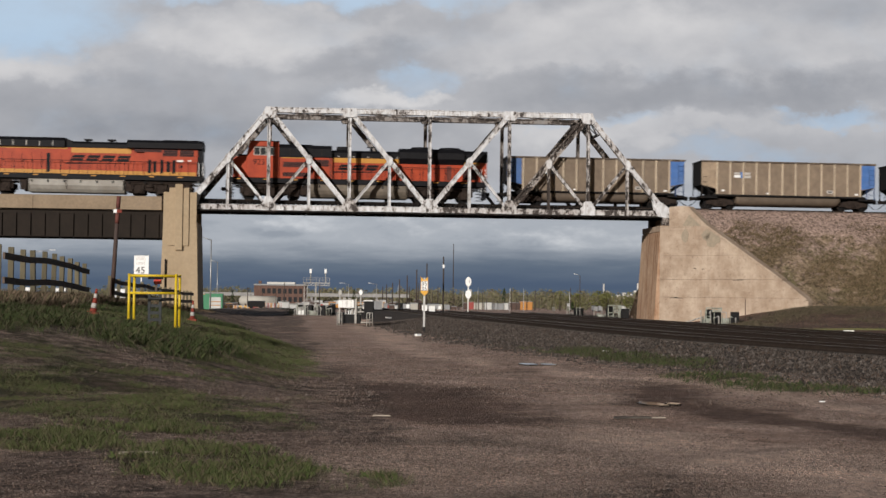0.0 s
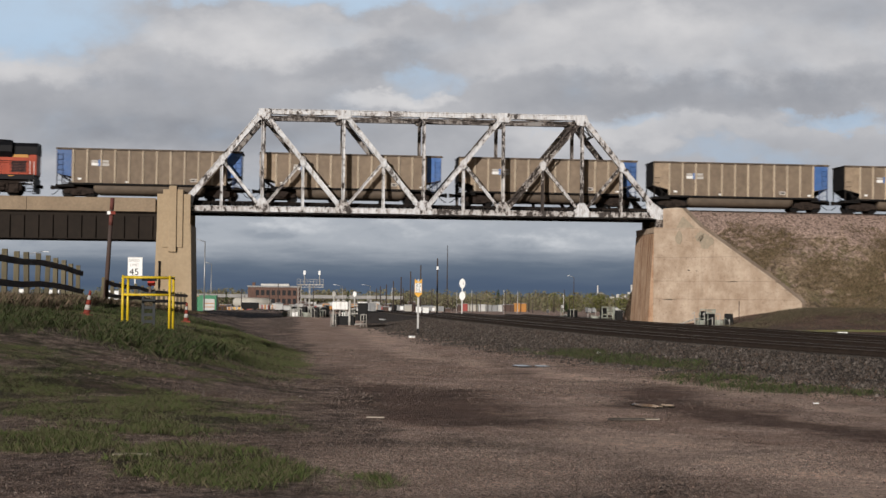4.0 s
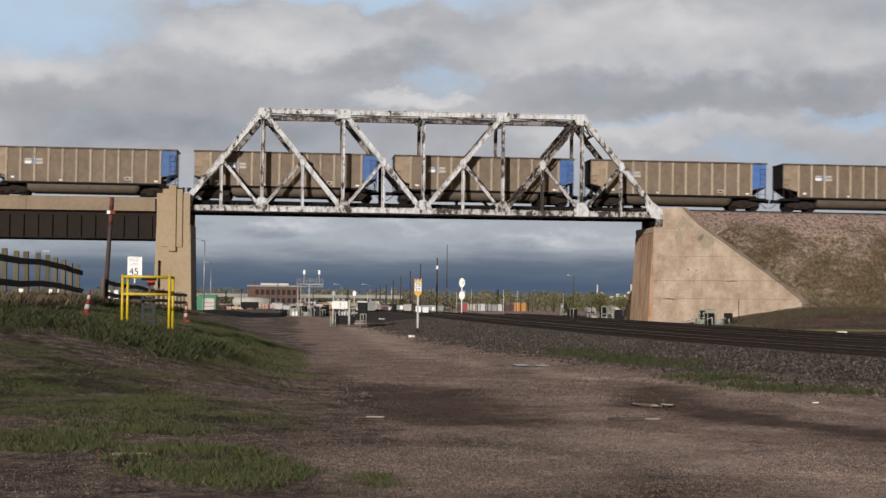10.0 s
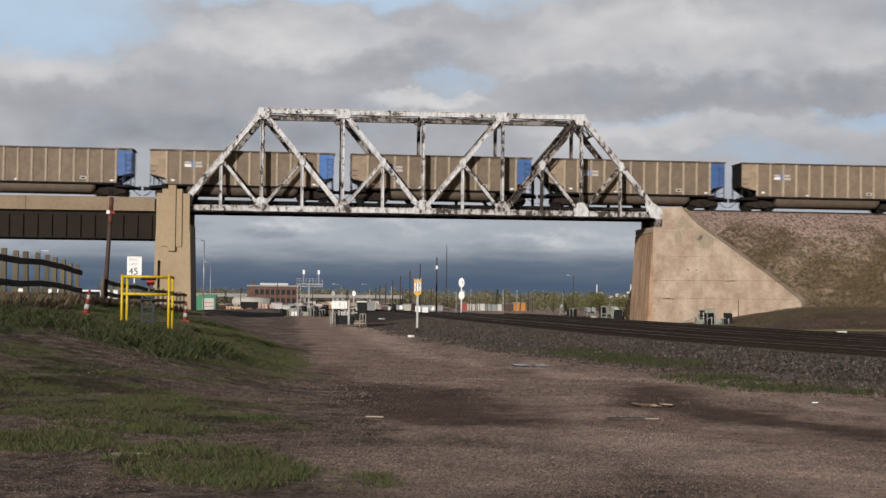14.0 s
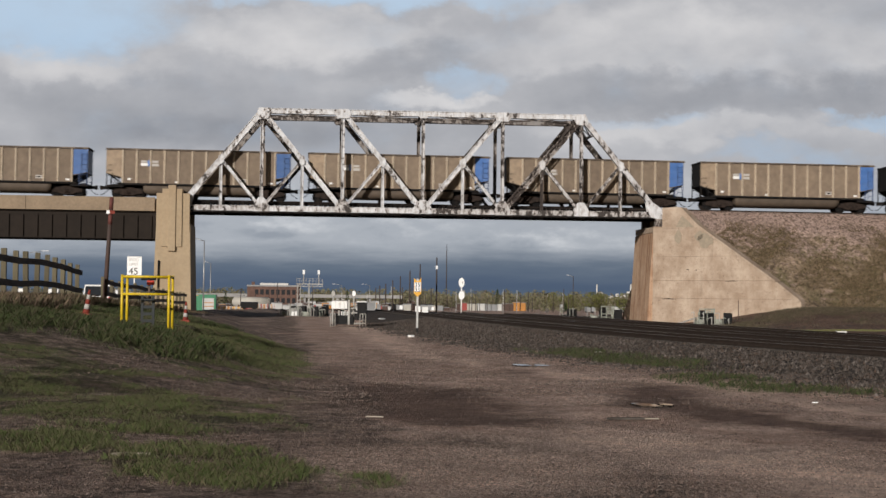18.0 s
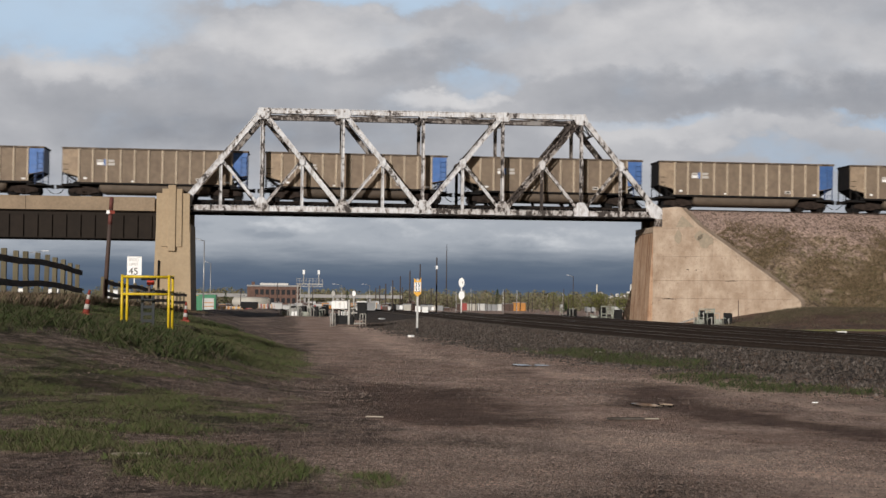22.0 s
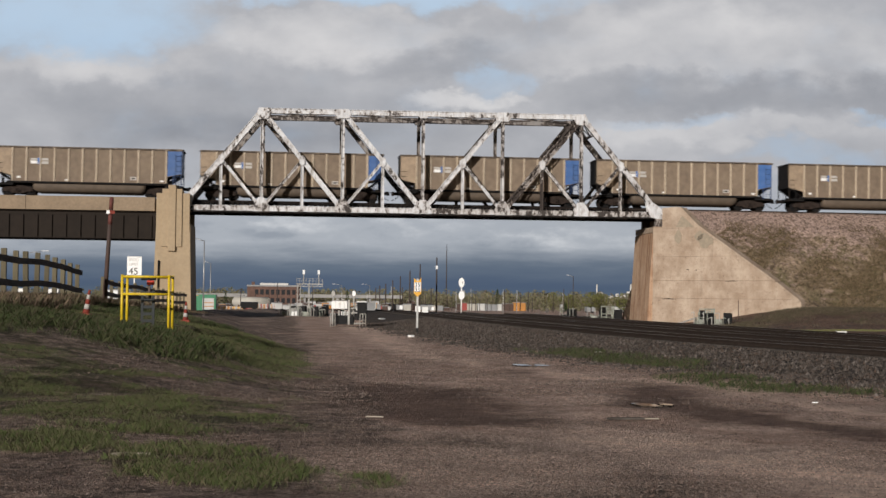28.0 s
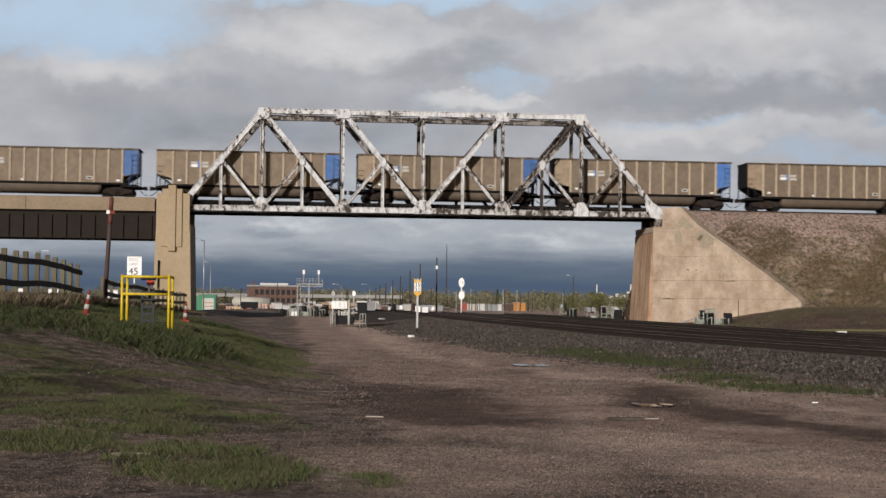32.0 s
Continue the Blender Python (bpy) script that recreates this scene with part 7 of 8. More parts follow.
for k in range(22):
    x = -30 + 1.6 * k + rr.uniform(-0.5, 0.5)
    yy = 255 + rr.uniform(-25, 25) if not 3 < k < 10 else 300 + rr.uniform(0, 25)
    m_, nm = rr.choice(((M_DULLWHITE, "white"), (M_GREYCAR, "grey"), (M_REDCAR, "red"), (M_ORANGECAR, "orange"), (M_CREAM, "cream"), (M_BROWNCAR, "brown")))
    crate("storage_bin", x, yy, rr.uniform(0.8, 2.6), 1.6, rr.uniform(0.7, 1.7), m_, nm + " steel bin in the storage yard", "bin", 2)


def barrier(x, y, w, material, label):
    """A run of slatted safety barrier on two feet."""
    c = thing("safety_barrier", label, "barrier", at=pose(x, y, gz(x, y), 0, 0, -4), group="yard safety barriers")
    for k in range(3):
        part("slat", box(BM(), -w / 2, w / 2, -0.04, 0.04, 0.18 + 0.34 * k, 0.42 + 0.34 * k), material, c)
    for sx in (-1, 1):
        part("post", box(BM(), sx * w * 0.42 - 0.05, sx * w * 0.42 + 0.05, -0.05, 0.05, 0, 1.22), M_GALV, c)
        part("foot", box(BM(), sx * w * 0.42 - 0.12, sx * w * 0.42 + 0.12, -0.4, 0.4, 0, 0.10), M_SIGNBLACK, c)


for k in range(7):
    barrier(-26.0 + 0.95 * k, 196.0 + 1.3 * (k % 3), 0.8, M_SIGNYEL if k % 3 else M_ORANGECAR, "yellow-orange slatted safety barrier by the road")
for k in range(9):
    barrier(-19.6 + 0.75 * k, 224.0 + 2.1 * (k % 4), 0.66, M_REDCAR if k % 2 else M_ORANGECAR, "red-orange slatted safety barrier in the yard")


def build_tent():
    t = thing("storage_tank", "long white rounded storage tank in the yard", "tank", at=pose(-20.4, 267.0, gz(-20, 267) + 0.3, 0, 0, -5) @ Matrix.Scale(1.25, 4))
    bm = BM()
    rod(bm, (-3.3, 0, 1.15), (3.3, 0, 1.15), 0.95, 20)
    for s in (-1, 1):
        rod(bm, (s * 3.3, 0, 1.15), (s * 3.7, 0, 1.15), 0.95, 20, 0.45)
    part("shell", bm, M_CREAM, t)
    for x in (-2.4, 0, 2.4):
        bm = BM()
        box(bm, x - 0.15, x + 0.15, -0.8, 0.8, 0, 0.6)
        part("saddle", bm, M_BROWNCAR, t)


build_tent()


def build_overpass():
    o = thing("overpass", "long low grey concrete overpass far across the yard", "overpass", at=pose(-20, 640, -3.4, 0, 0, -4))
    for k in range(9):
        bm = BM()
        x = -75 + 15 * k
        box(bm, x, x + 14.9, -4, 4, 4.7, 5.6)
        part("span", bm, M_OVERPASS, o)
        bm = BM()
        box(bm, x, x + 14.9, -4.1, -3.9, 5.6, 6.2)
        part("parapet", bm, M_OVERPASS, o)
        bm = BM()
        box(bm, x - 0.5, x + 0.5, -3, 3, 0, 4.7)
        part("pier", bm, M_OVERPASS, o)


build_overpass()


def build_plant():
    p = thing("industrial_plant", "white industrial plant with towers far beyond the trees", "factory", at=pose(258, 1346, -3.5, 0, 0, -8))
    r = random.Random(4)
    for x, w, h in ((0, 2.5, 9), (3.2, 1.4, 23), (5.5, 3, 12), (9, 2.0, 8), (14, 4, 9), (20, 3, 11), (24, 5, 10), (30, 2.5, 13), (33.5, 1.6, 24), (36, 5, 16), (40, 2, 22)):
        bm = BM()
        if w < 2:
            rod(bm, (x, 0, 0), (x, 0, h * 0.82), w / 2, 10)
        else:
            box(bm, x, x + w, 0, w, 0, h, 0.1)
        part("tower", bm, M_ROOFPALE, p)


build_plant()


def build_car(name, label, at, suv):
    c = thing(name, label, "car", at=at)
    L, w, h = (4.9, 0.98, 1.88) if suv else (4.7, 0.92, 1.45)
    belt = 1.10 if suv else 0.92
    # nose towards +y
    bm = BM()
    slab(bm, [(-L / 2, 0.35), (-L / 2, belt), (L / 2 - 1.2, belt), (L / 2 - 0.1, belt - 0.22), (L / 2, 0.6), (L / 2, 0.3)], -w, w, "x")
    bmesh.ops.bevel(bm, geom=bm.edges[:], offset=0.08, segments=2, affect="EDGES")
    part("body", bm, M_CARWHITE, c)
    bm = BM()
    back = -L / 2 + (0.05 if suv else 0.75)
    pts = [(back, belt), (back + 0.25, h - 0.1), (L / 2 - 2.3, h - 0.1), (L / 2 - 1.5, belt)]
    slab(bm, pts, -w + 0.08, w - 0.08, "x")
    bmesh.ops.bevel(bm, geom=bm.edges[:], offset=0.06, segments=2, affect="EDGES")
    part("windows", bm, M_WIN, c, "dark glass band")
    bm = BM()
    box(bm, -w + 0.1, w - 0.1, back + 0.22, L / 2 - 2.25, h - 0.12, h, 0.05)
    part("roof", bm, M_CARWHITE, c)
    for s in (-1, 1):
        for y in (back + 0.1, L / 2 - 1.6) + ((-0.2,) if suv else ()):
            bm = BM()
            beam(bm, (s * (w - 0.06), y, belt), (s * (w - 0.14), y + (0.24 if y < -1 else (-0.7 if y > 0.5 else 0.0)), h - 0.06), 0.08, 0.08)
            part("pillar", bm, M_CARWHITE, c)
        bm = BM()
        box(bm, *sorted((s * w, s * (w - 0.2))), -L / 2 - 0.02, -L / 2 + 0.06, belt - 0.35, belt - 0.05)
        part("tail_light", bm, M_REDLAMP, c)
        for y in (-L / 2 + 0.95, L / 2 - 0.95):
            wheel = part("wheel", rod(BM(), (s * (w - 0.22), y, 0.35), (s * (w + 0.01), y, 0.35), 0.35, 18), M_SIGNBLACK, c)
            part("rim", rod(BM(), (s * (w + 0.01), y, 0.35), (s * (w + 0.02), y, 0.35), 0.22, 14), M_GALV, wheel)
    bm = BM()
    box(bm, -w + 0.05, w - 0.05, -L / 2 - 0.06, -L / 2 + 0.02, 0.38, 0.62, 0.03)
    part("bumper", bm, M_GREYCAR, c)
    return c


def on_road(y, x=-24.0):
    z = float(road_z(y)) * float(step(-120, -97, y)) + 0.04 - float(np.interp(y, [60, 560, 900], [0, 3.2, 3.6]))
    return pose(x, y, z)


sedan = build_car("sedan", "low white car driving along the road behind the fence", on_road(-200), False)
suv = build_car("suv", "white sport utility car driving along the road behind the fence", on_road(-230), True)
for x, y in ((-62.0, 190.0), (-57.5, 200.0), (-47.5, 215.0)):
    crate("van", x, y, 2.0, 4.0, 2.0, M_CARWHITE, "white van parked across the road", "van", 1, roof=M_CARWHITE, z=0.6)


# ---- more of the crowded yard: parked cars, low sheds and short posts ----
for k in range(70):
    x, yy = rr.uniform(-38, 16), rr.uniform(150, 420)
    if -6 < x - float(low_track(yy)) < 14 or (x < -20 and yy < 230):
        continue
    m_, nm = rr.choice(((M_DULLWHITE, "white"), (M_GREYCAR, "grey"), (M_BROWNCAR, "dark brown"), (M_SIGNBLACK, "black"), (M_REDCAR, "red"), (M_BROWNCAR, "dark brown"), (M_GREYCAR, "grey")))
    crate("parked_car", x, yy, rr.uniform(1.6, 4.2), 1.8, rr.uniform(1.1, 1.5), m_, nm + " car parked in the crowded yard", "car", 1, roof=M_WIN)
for k in range(34):
    x, yy = rr.uniform(-34, 60), rr.uniform(180, 430)
    p_h = rr.uniform(2.5, 5.5)
    if -6 < x - float(low_track(yy)) < 14:
        continue
    utility_pole(x, yy, p_h, 0.06 + 0.0002 * yy, "thin post in the far yard")
for x, h, m_, nm in ((24.9, 2.5, M_DULLWHITE, "white"), (26.4, 2.5, M_CREAM, "cream"), (27.9, 2.4, M_GREYCAR, "grey"), (29.6, 2.0, M_BROWNCAR, "dark brown")):
    crate("freight_car", x, 300, 1.4, 3.0, h, m_, nm + " steel freight car standing beyond the tracks", "railcar", 3, z=-2.7)
for x, yy, m_, nm in ((69.5, 262, M_CARWHITE, "white"), (71.8, 268, M_GREYCAR, "grey"), (66.8, 258, M_DULLWHITE, "white"), (64.0, 280, M_GREYCAR, "grey")):
    crate("parked_car", x, yy, 1.9, 4.0, 1.45, m_, nm + " car parked beyond the tracks", "car", 1, roof=M_WIN)


# ---- a pale haul road across the yard, small marker posts and yard clutter ----
bm_strip = BM()
box(bm_strip, 0.5, 24.0, 37.5, 41.5, -0.1, 0.03)
solo("pavement", bm_strip, M_CURB, "pale gravelled haul road crossing the rail yard", "road", kind="structure")


def marker_post(x, y, h, w, ph, material=None):
    p = thing("marker_post", "slim grey post with a small white plate in the yard", "sign post", at=pose(x, y, gz(x, y)), group="yard markers")
    part("post", rod(BM(), (0, 0, 0), (0, 0, h), 0.022, 6), M_GALV, p)
    if w:
        part("plate", box(BM(), -w / 2, w / 2, -0.06, -0.03, ph, ph + w * 1.2), M_SIGNWHITE, p)


for x, y, h, w, ph in ((18.7, 54.6, 2.4, 0.36, 0.35), (20.6, 56.0, 1.6, 0.30, 0.9), (16.2, 62.0, 2.9, 0.0, 0), (14.8, 64.0, 3.0, 0.0, 0), (9.2, 48.0, 2.9, 0.0, 0), (8.9, 62.0, 2.6, 0.0, 0), (22.4, 66.0, 2.6, 0.0, 0), (5.2, 51.0, 0.9, 0.28, 0.45), (1.7, 52.0, 1.0, 0.36, 0.5), (0.1, 44.0, 3.0, 0.0, 0), (-2.4, 46.0, 2.2, 0.0, 0)):
    marker_post(x, y, h, w, ph)


def switch_stand(x, y, turn, label, m_=None):
    """A tangle of yard equipment: motor box, bent feed pipes and a small hooded lamp."""
    s = thing("switch_machine", label, "railway equipment", at=pose(x, y, gz(x, y), 0, 0, turn), group="switch machines")
    r = random.Random(int(abs(x * 31 + y * 7)))
    part("motor_box", box(BM(), -0.35, 0.25, -0.25, 0.25, 0.08, 0.48, 0.03), m_ or M_PALEGREEN, s)
    part("blower", box(BM(), 0.4, 0.98, -0.3, 0.25, 0.1, 0.95, 0.04), M_SIGNBLACK, s)
    for k in range(5):
        bm = BM()
        xx = -0.6 + 0.32 * k + r.uniform(-0.08, 0.08)
        zt = r.uniform(0.5, 1.15)
        rod(bm, (xx, -0.35, 0), (xx, -0.35, zt), 0.03, 6)
        rod(bm, (xx, -0.35, zt), (xx + r.uniform(-0.45, 0.45), -0.3, zt * r.uniform(0.6, 1.0)), 0.03, 6)
        part("feed_pipe", bm, M_PALEGREEN if k % 2 else M_BOXGREY, s)
    part("foot_plate", box(BM(), -0.8, 0.95, -0.5, 0.4, 0.0, 0.06), M_FRAIL, s)


for x, y, turn, m_ in ((-11.1, 17.0, 5, None), (-10.2, 14.0, -20, M_BOXWHITE), (-8.3, 12.5, 12, None), (-9.2, 10.0, -8, None), (-5.6, 20.0, 4, M_BOXWHITE), (15.2, 4.8, -12, None), (13.9, 12.4, 8, M_SIGNBLACK), (16.4, 4.0, 20, M_SIGNBLACK), (21.0, -14.5, -6, None), (19.6, -14.6, 10, None)):
    switch_stand(x, y, turn, "grey-green switch machine with bent feed pipes and a black blower", m_)
for k in range(16):
    x = -12.5 + 1.15 * k + rr.uniform(-0.3, 0.3)
    yy = 90 + rr.uniform(-18, 40)
    m_, nm = rr.choice(((M_DULLWHITE, "white"), (M_GREYCAR, "grey"), (M_BROWNCAR, "brown"), (M_CREAM, "cream"), (M_SIGNBLACK, "black")))
    crate("equipment_locker", x, yy, rr.uniform(0.4, 1.1), 0.8, rr.uniform(0.6, 1.2), m_, nm + " steel locker among the yard tracks", "locker", 2)


# ---- grass, stones and far trees: uncountable stuff ----
def island_mat(name, colors, rough=0.9, spec=0.15):
    """A colour a piece, drawn at random along a ramp."""
    m = bpy.data.materials.new(name)
    m.use_nodes = True
    n, l = m.node_tree.nodes, m.node_tree.links
    b = n["Principled BSDF"]
    b.inputs["Roughness"].default_value, b.inputs["Specular IOR Level"].default_value = rough, spec
    g, r = n.new("ShaderNodeNewGeometry"), n.new("ShaderNodeValToRGB")
    l.new(g.outputs["Random Per Island"], r.inputs[0])
    el = r.color_ramp.elements
    while len(el) < len(colors):
        el.new(0.5)
    for k, c in enumerate(colors):
        el[k].position, el[k].color = k / (len(colors) - 1), (*c, 1)
    l.new(r.outputs[0], b.inputs["Base Color"])
    return m


RNG = np.random.default_rng(7)


def scatter(n, x0, x1, y0, y1, keep, near=None):
    """n tries over a rectangle, kept with the chance keep(x, y)."""
    x, y = RNG.uniform(x0, x1, n), RNG.uniform(y0, y1, n)
    k = RNG.random(n) < keep(x, y)
    return x[k], y[k]


def stuff(name, verts, faces, material, label, category, smooth=False):
    return tagged(new(name, raw_mesh(name, verts.tolist(), faces.tolist(), [material], smooth)), label, category, kind="stuff")


def blades(x, y, z, per, low, high, width, spread, lean):
    """Thin bent blades, per to a tuft: two triangles each."""
    n = len(x) * per
    bx = np.repeat(x, per) + RNG.normal(0, spread, n)
    by = np.repeat(y, per) + RNG.normal(0, spread, n)
    bz = np.repeat(z, per) - 0.02
    h = RNG.uniform(low, high, n)
    a = RNG.uniform(0, 2 * np.pi, n)
    w = width * RNG.uniform(0.6, 1.3, n)
    lx, ly = RNG.normal(0, lean, n) * h, RNG.normal(0, lean, n) * h
    ca, sa = np.cos(a) * w, np.sin(a) * w
    v = np.empty((n, 4, 3))
    v[:, 0] = np.stack([bx - ca, by - sa, bz], -1)
    v[:, 1] = np.stack([bx + ca, by + sa, bz], -1)
    v[:, 2] = np.stack([bx + lx * 0.4 + ca * 0.6, by + ly * 0.4 + sa * 0.6, bz + h * 0.6], -1)
    v[:, 3] = np.stack([bx + lx, by + ly, bz + h], -1)
    i = np.arange(n)[:, None] * 4
    f = np.concatenate([i + np.array([[0, 1, 2]]), i + np.array([[0, 2, 3]])])
    return v.reshape(-1, 3), f


def stones(x, y, z, low, high, flat=0.7):
    """Rough stones, bedded in what they lie on."""
    n = len(x)
    s = low + (high - low) * RNG.random(n) ** 2.2
    a = RNG.uniform(0, 2 * np.pi, n)
    base = np.array([[1, 0, -0.4], [0, 1, -0.4], [-1, 0, -0.4], [0, -1, -0.4], [0, 0, 1]], float)
    v = base[None] * RNG.uniform(0.65, 1.25, (n, 5, 1)) + RNG.normal(0, 0.16, (n, 5, 3))
    c, sn = np.cos(a)[:, None], np.sin(a)[:, None]
    vx, vy = v[:, :, 0] * c - v[:, :, 1] * sn, v[:, :, 0] * sn + v[:, :, 1] * c
    v = np.stack([vx, vy, v[:, :, 2] * flat], -1) * (s / 2)[:, None, None]
    v += np.stack([x, y, z + s * 0.12], -1)[:, None]
    tri = np.array([[0, 1, 4], [1, 2, 4], [2, 3, 4], [3, 0, 4]])
    f = (np.arange(n)[:, None, None] * 5 + tri[None]).reshape(-1, 3)
    return v.reshape(-1, 3), f


M_GRASS = island_mat("green_grass", [(0.034, 0.050, 0.015), (0.056, 0.078, 0.023), (0.080, 0.102, 0.034), (0.098, 0.098, 0.048), (0.110, 0.088, 0.058), (0.068, 0.052, 0.036)])
M_OLIVE = island_mat("olive_worn_grass", [(0.038, 0.043, 0.017), (0.058, 0.061, 0.027), (0.078, 0.074, 0.041), (0.098, 0.078, 0.052), (0.070, 0.052, 0.038)])
M_DARKGRASS = island_mat("dark_bank_grass", [(0.018, 0.027, 0.010), (0.031, 0.045, 0.015), (0.048, 0.064, 0.022), (0.062, 0.072, 0.031), (0.066, 0.057, 0.035), (0.054, 0.041, 0.029)])
M_FIR = island_mat("conifer_needles", [(0.022, 0.036, 0.014), (0.036, 0.052, 0.02), (0.05, 0.065, 0.024)])
M_DRYGRASS = island_mat("dry_tan_grass", [(0.07, 0.051, 0.034), (0.12, 0.086, 0.060), (0.17, 0.122, 0.085), (0.08, 0.072, 0.039), (0.05, 0.046, 0.026)])
M_GRAVEL = island_mat("mixed_gravel", [(0.06, 0.041, 0.033), (0.11, 0.076, 0.061), (0.135, 0.096, 0.078), (0.16, 0.118, 0.097), (0.09, 0.062, 0.049), (0.19, 0.145, 0.121), (0.075, 0.053, 0.043), (0.25, 0.205, 0.178)])
M_ROCKS = island_mat("ballast_stone", [(0.026, 0.022, 0.019), (0.050, 0.042, 0.036), (0.072, 0.061, 0.053), (0.092, 0.078, 0.069), (0.066, 0.047, 0.036), (0.040, 0.033, 0.027), (0.145, 0.124, 0.110)])


def grow_grass():
    def cover(x, y):
        return ground_kinds(x, y)[0]
    # worn turf: short blades wherever there is some cover
    x, y = scatter(150000, -17.5, -8.5, -122.0, -96, lambda x, y: np.clip((cover(x, y) - 0.10) * 0.8, 0, 0.5) * np.clip(0.42 + 3.0 * fbm(x, y, 2.3, 30), 0, 1))
    v, f = blades(x, y, ground_z(x, y), 6, 0.010, 0.045, 0.0016, 0.06, 0.5)
    stuff("verge_grass", v, f, M_OLIVE, "short worn olive grass among gravel on the verge", "grass")
    # lush clumps nearest the track
    x, y = scatter(30000, -14.6, -9.2, -121.8, -114.6, lambda x, y: step(0.20, 1.0, cover(x, y)) * np.clip(0.42 + 2.6 * fbm(x, y, 1.9, 36), 0.02, 0.9))
    v, f = blades(x, y, ground_z(x, y), 17, 0.015, 0.10, 0.0011, 0.075, 0.38)
    stuff("tufted_grass", v, f, M_GRASS, "lush tufts of green grass", "grass")
    x, y = scatter(30000, -16.5, -10.2, -115.2, -104, lambda x, y: step(0.30, 0.9, cover(x, y)) * np.clip(0.36 + 2.6 * fbm(x, y, 1.4, 31), 0, 0.9))
    v, f = blades(x, y, ground_z(x, y), 14, 0.012, 0.065, 0.0013, 0.085, 0.5)
    stuff("tufted_grass", v, f, M_GRASS, "ragged green tufts in the worn verge", "grass")
    # rank grass on the bank, in heaps of uneven height
    x, y = scatter(120000, -19.0, -9.2, -103, -56, lambda x, y: step(0.10, 0.85, cover(x, y)) * np.clip(0.58 + 2.2 * fbm(x, y, 0.8, 32), 0.04, 0.95))
    tall = step(-0.20, 0.22, fbm(x, y, 0.35, 33)) * step(-10.0, -13.5, x)
    for lo, hi, pick, m_, nm in ((0.02, 0.08, tall < 0.5, M_GRASS, "short green grass at the foot of the road bank"), (0.05, 0.20, tall >= 0.5, M_DARKGRASS, "dark green rank grass in heaps on the road bank")):
        v, f = blades(x[pick], y[pick], ground_z(x[pick], y[pick]), 6, lo, hi, 0.0030, 0.13, 0.5)
        stuff("bank_grass", v, f, m_, nm, "grass")
    x, y = scatter(24000, -20.6, -16.5, -100, -4, lambda x, y: step(-16.5, -18.6, x) * np.clip(0.45 + 1.2 * fbm(x, y, 0.6, 34), 0.05, 1))
    v, f = blades(x, y, ground_z(x, y), 6, 0.05, 0.20, 0.0034, 0.13, 0.5)
    x2, y2 = scatter(30000, -20.4, -17.4, -104, -30, lambda x, y: np.clip(0.6 + 1.3 * fbm(x, y, 0.5, 35), 0.06, 1))
    v2, f2 = blades(x2, y2, ground_z(x2, y2), 5, 0.08, 0.42, 0.0026, 0.22, 0.35)
    v, f = np.concatenate([v, v2]), np.concatenate([f, f2 + len(v)])
    stuff("dry_grass", v, f, M_DRYGRASS, "dry tan grass along the fence", "grass")
    x, y = scatter(60000, -8, 6, -112, -55, lambda x, y: step(0.15, 0.7, cover(x, y)) * step(-10.5, -9.5, x - low_track(y)) * 0.8)
    z = np.maximum(ground_z(x, y), np.interp(x - low_track(y), [-6.0, -4.2, -1.75], [-0.1, 0.15, 0.44]))
    v, f = blades(x, y, z, 6, 0.04, 0.16, 0.006, 0.09, 0.45)
    stuff("trackside_grass", v, f, M_DARKGRASS, "low green grass at the foot of the ballast", "grass")


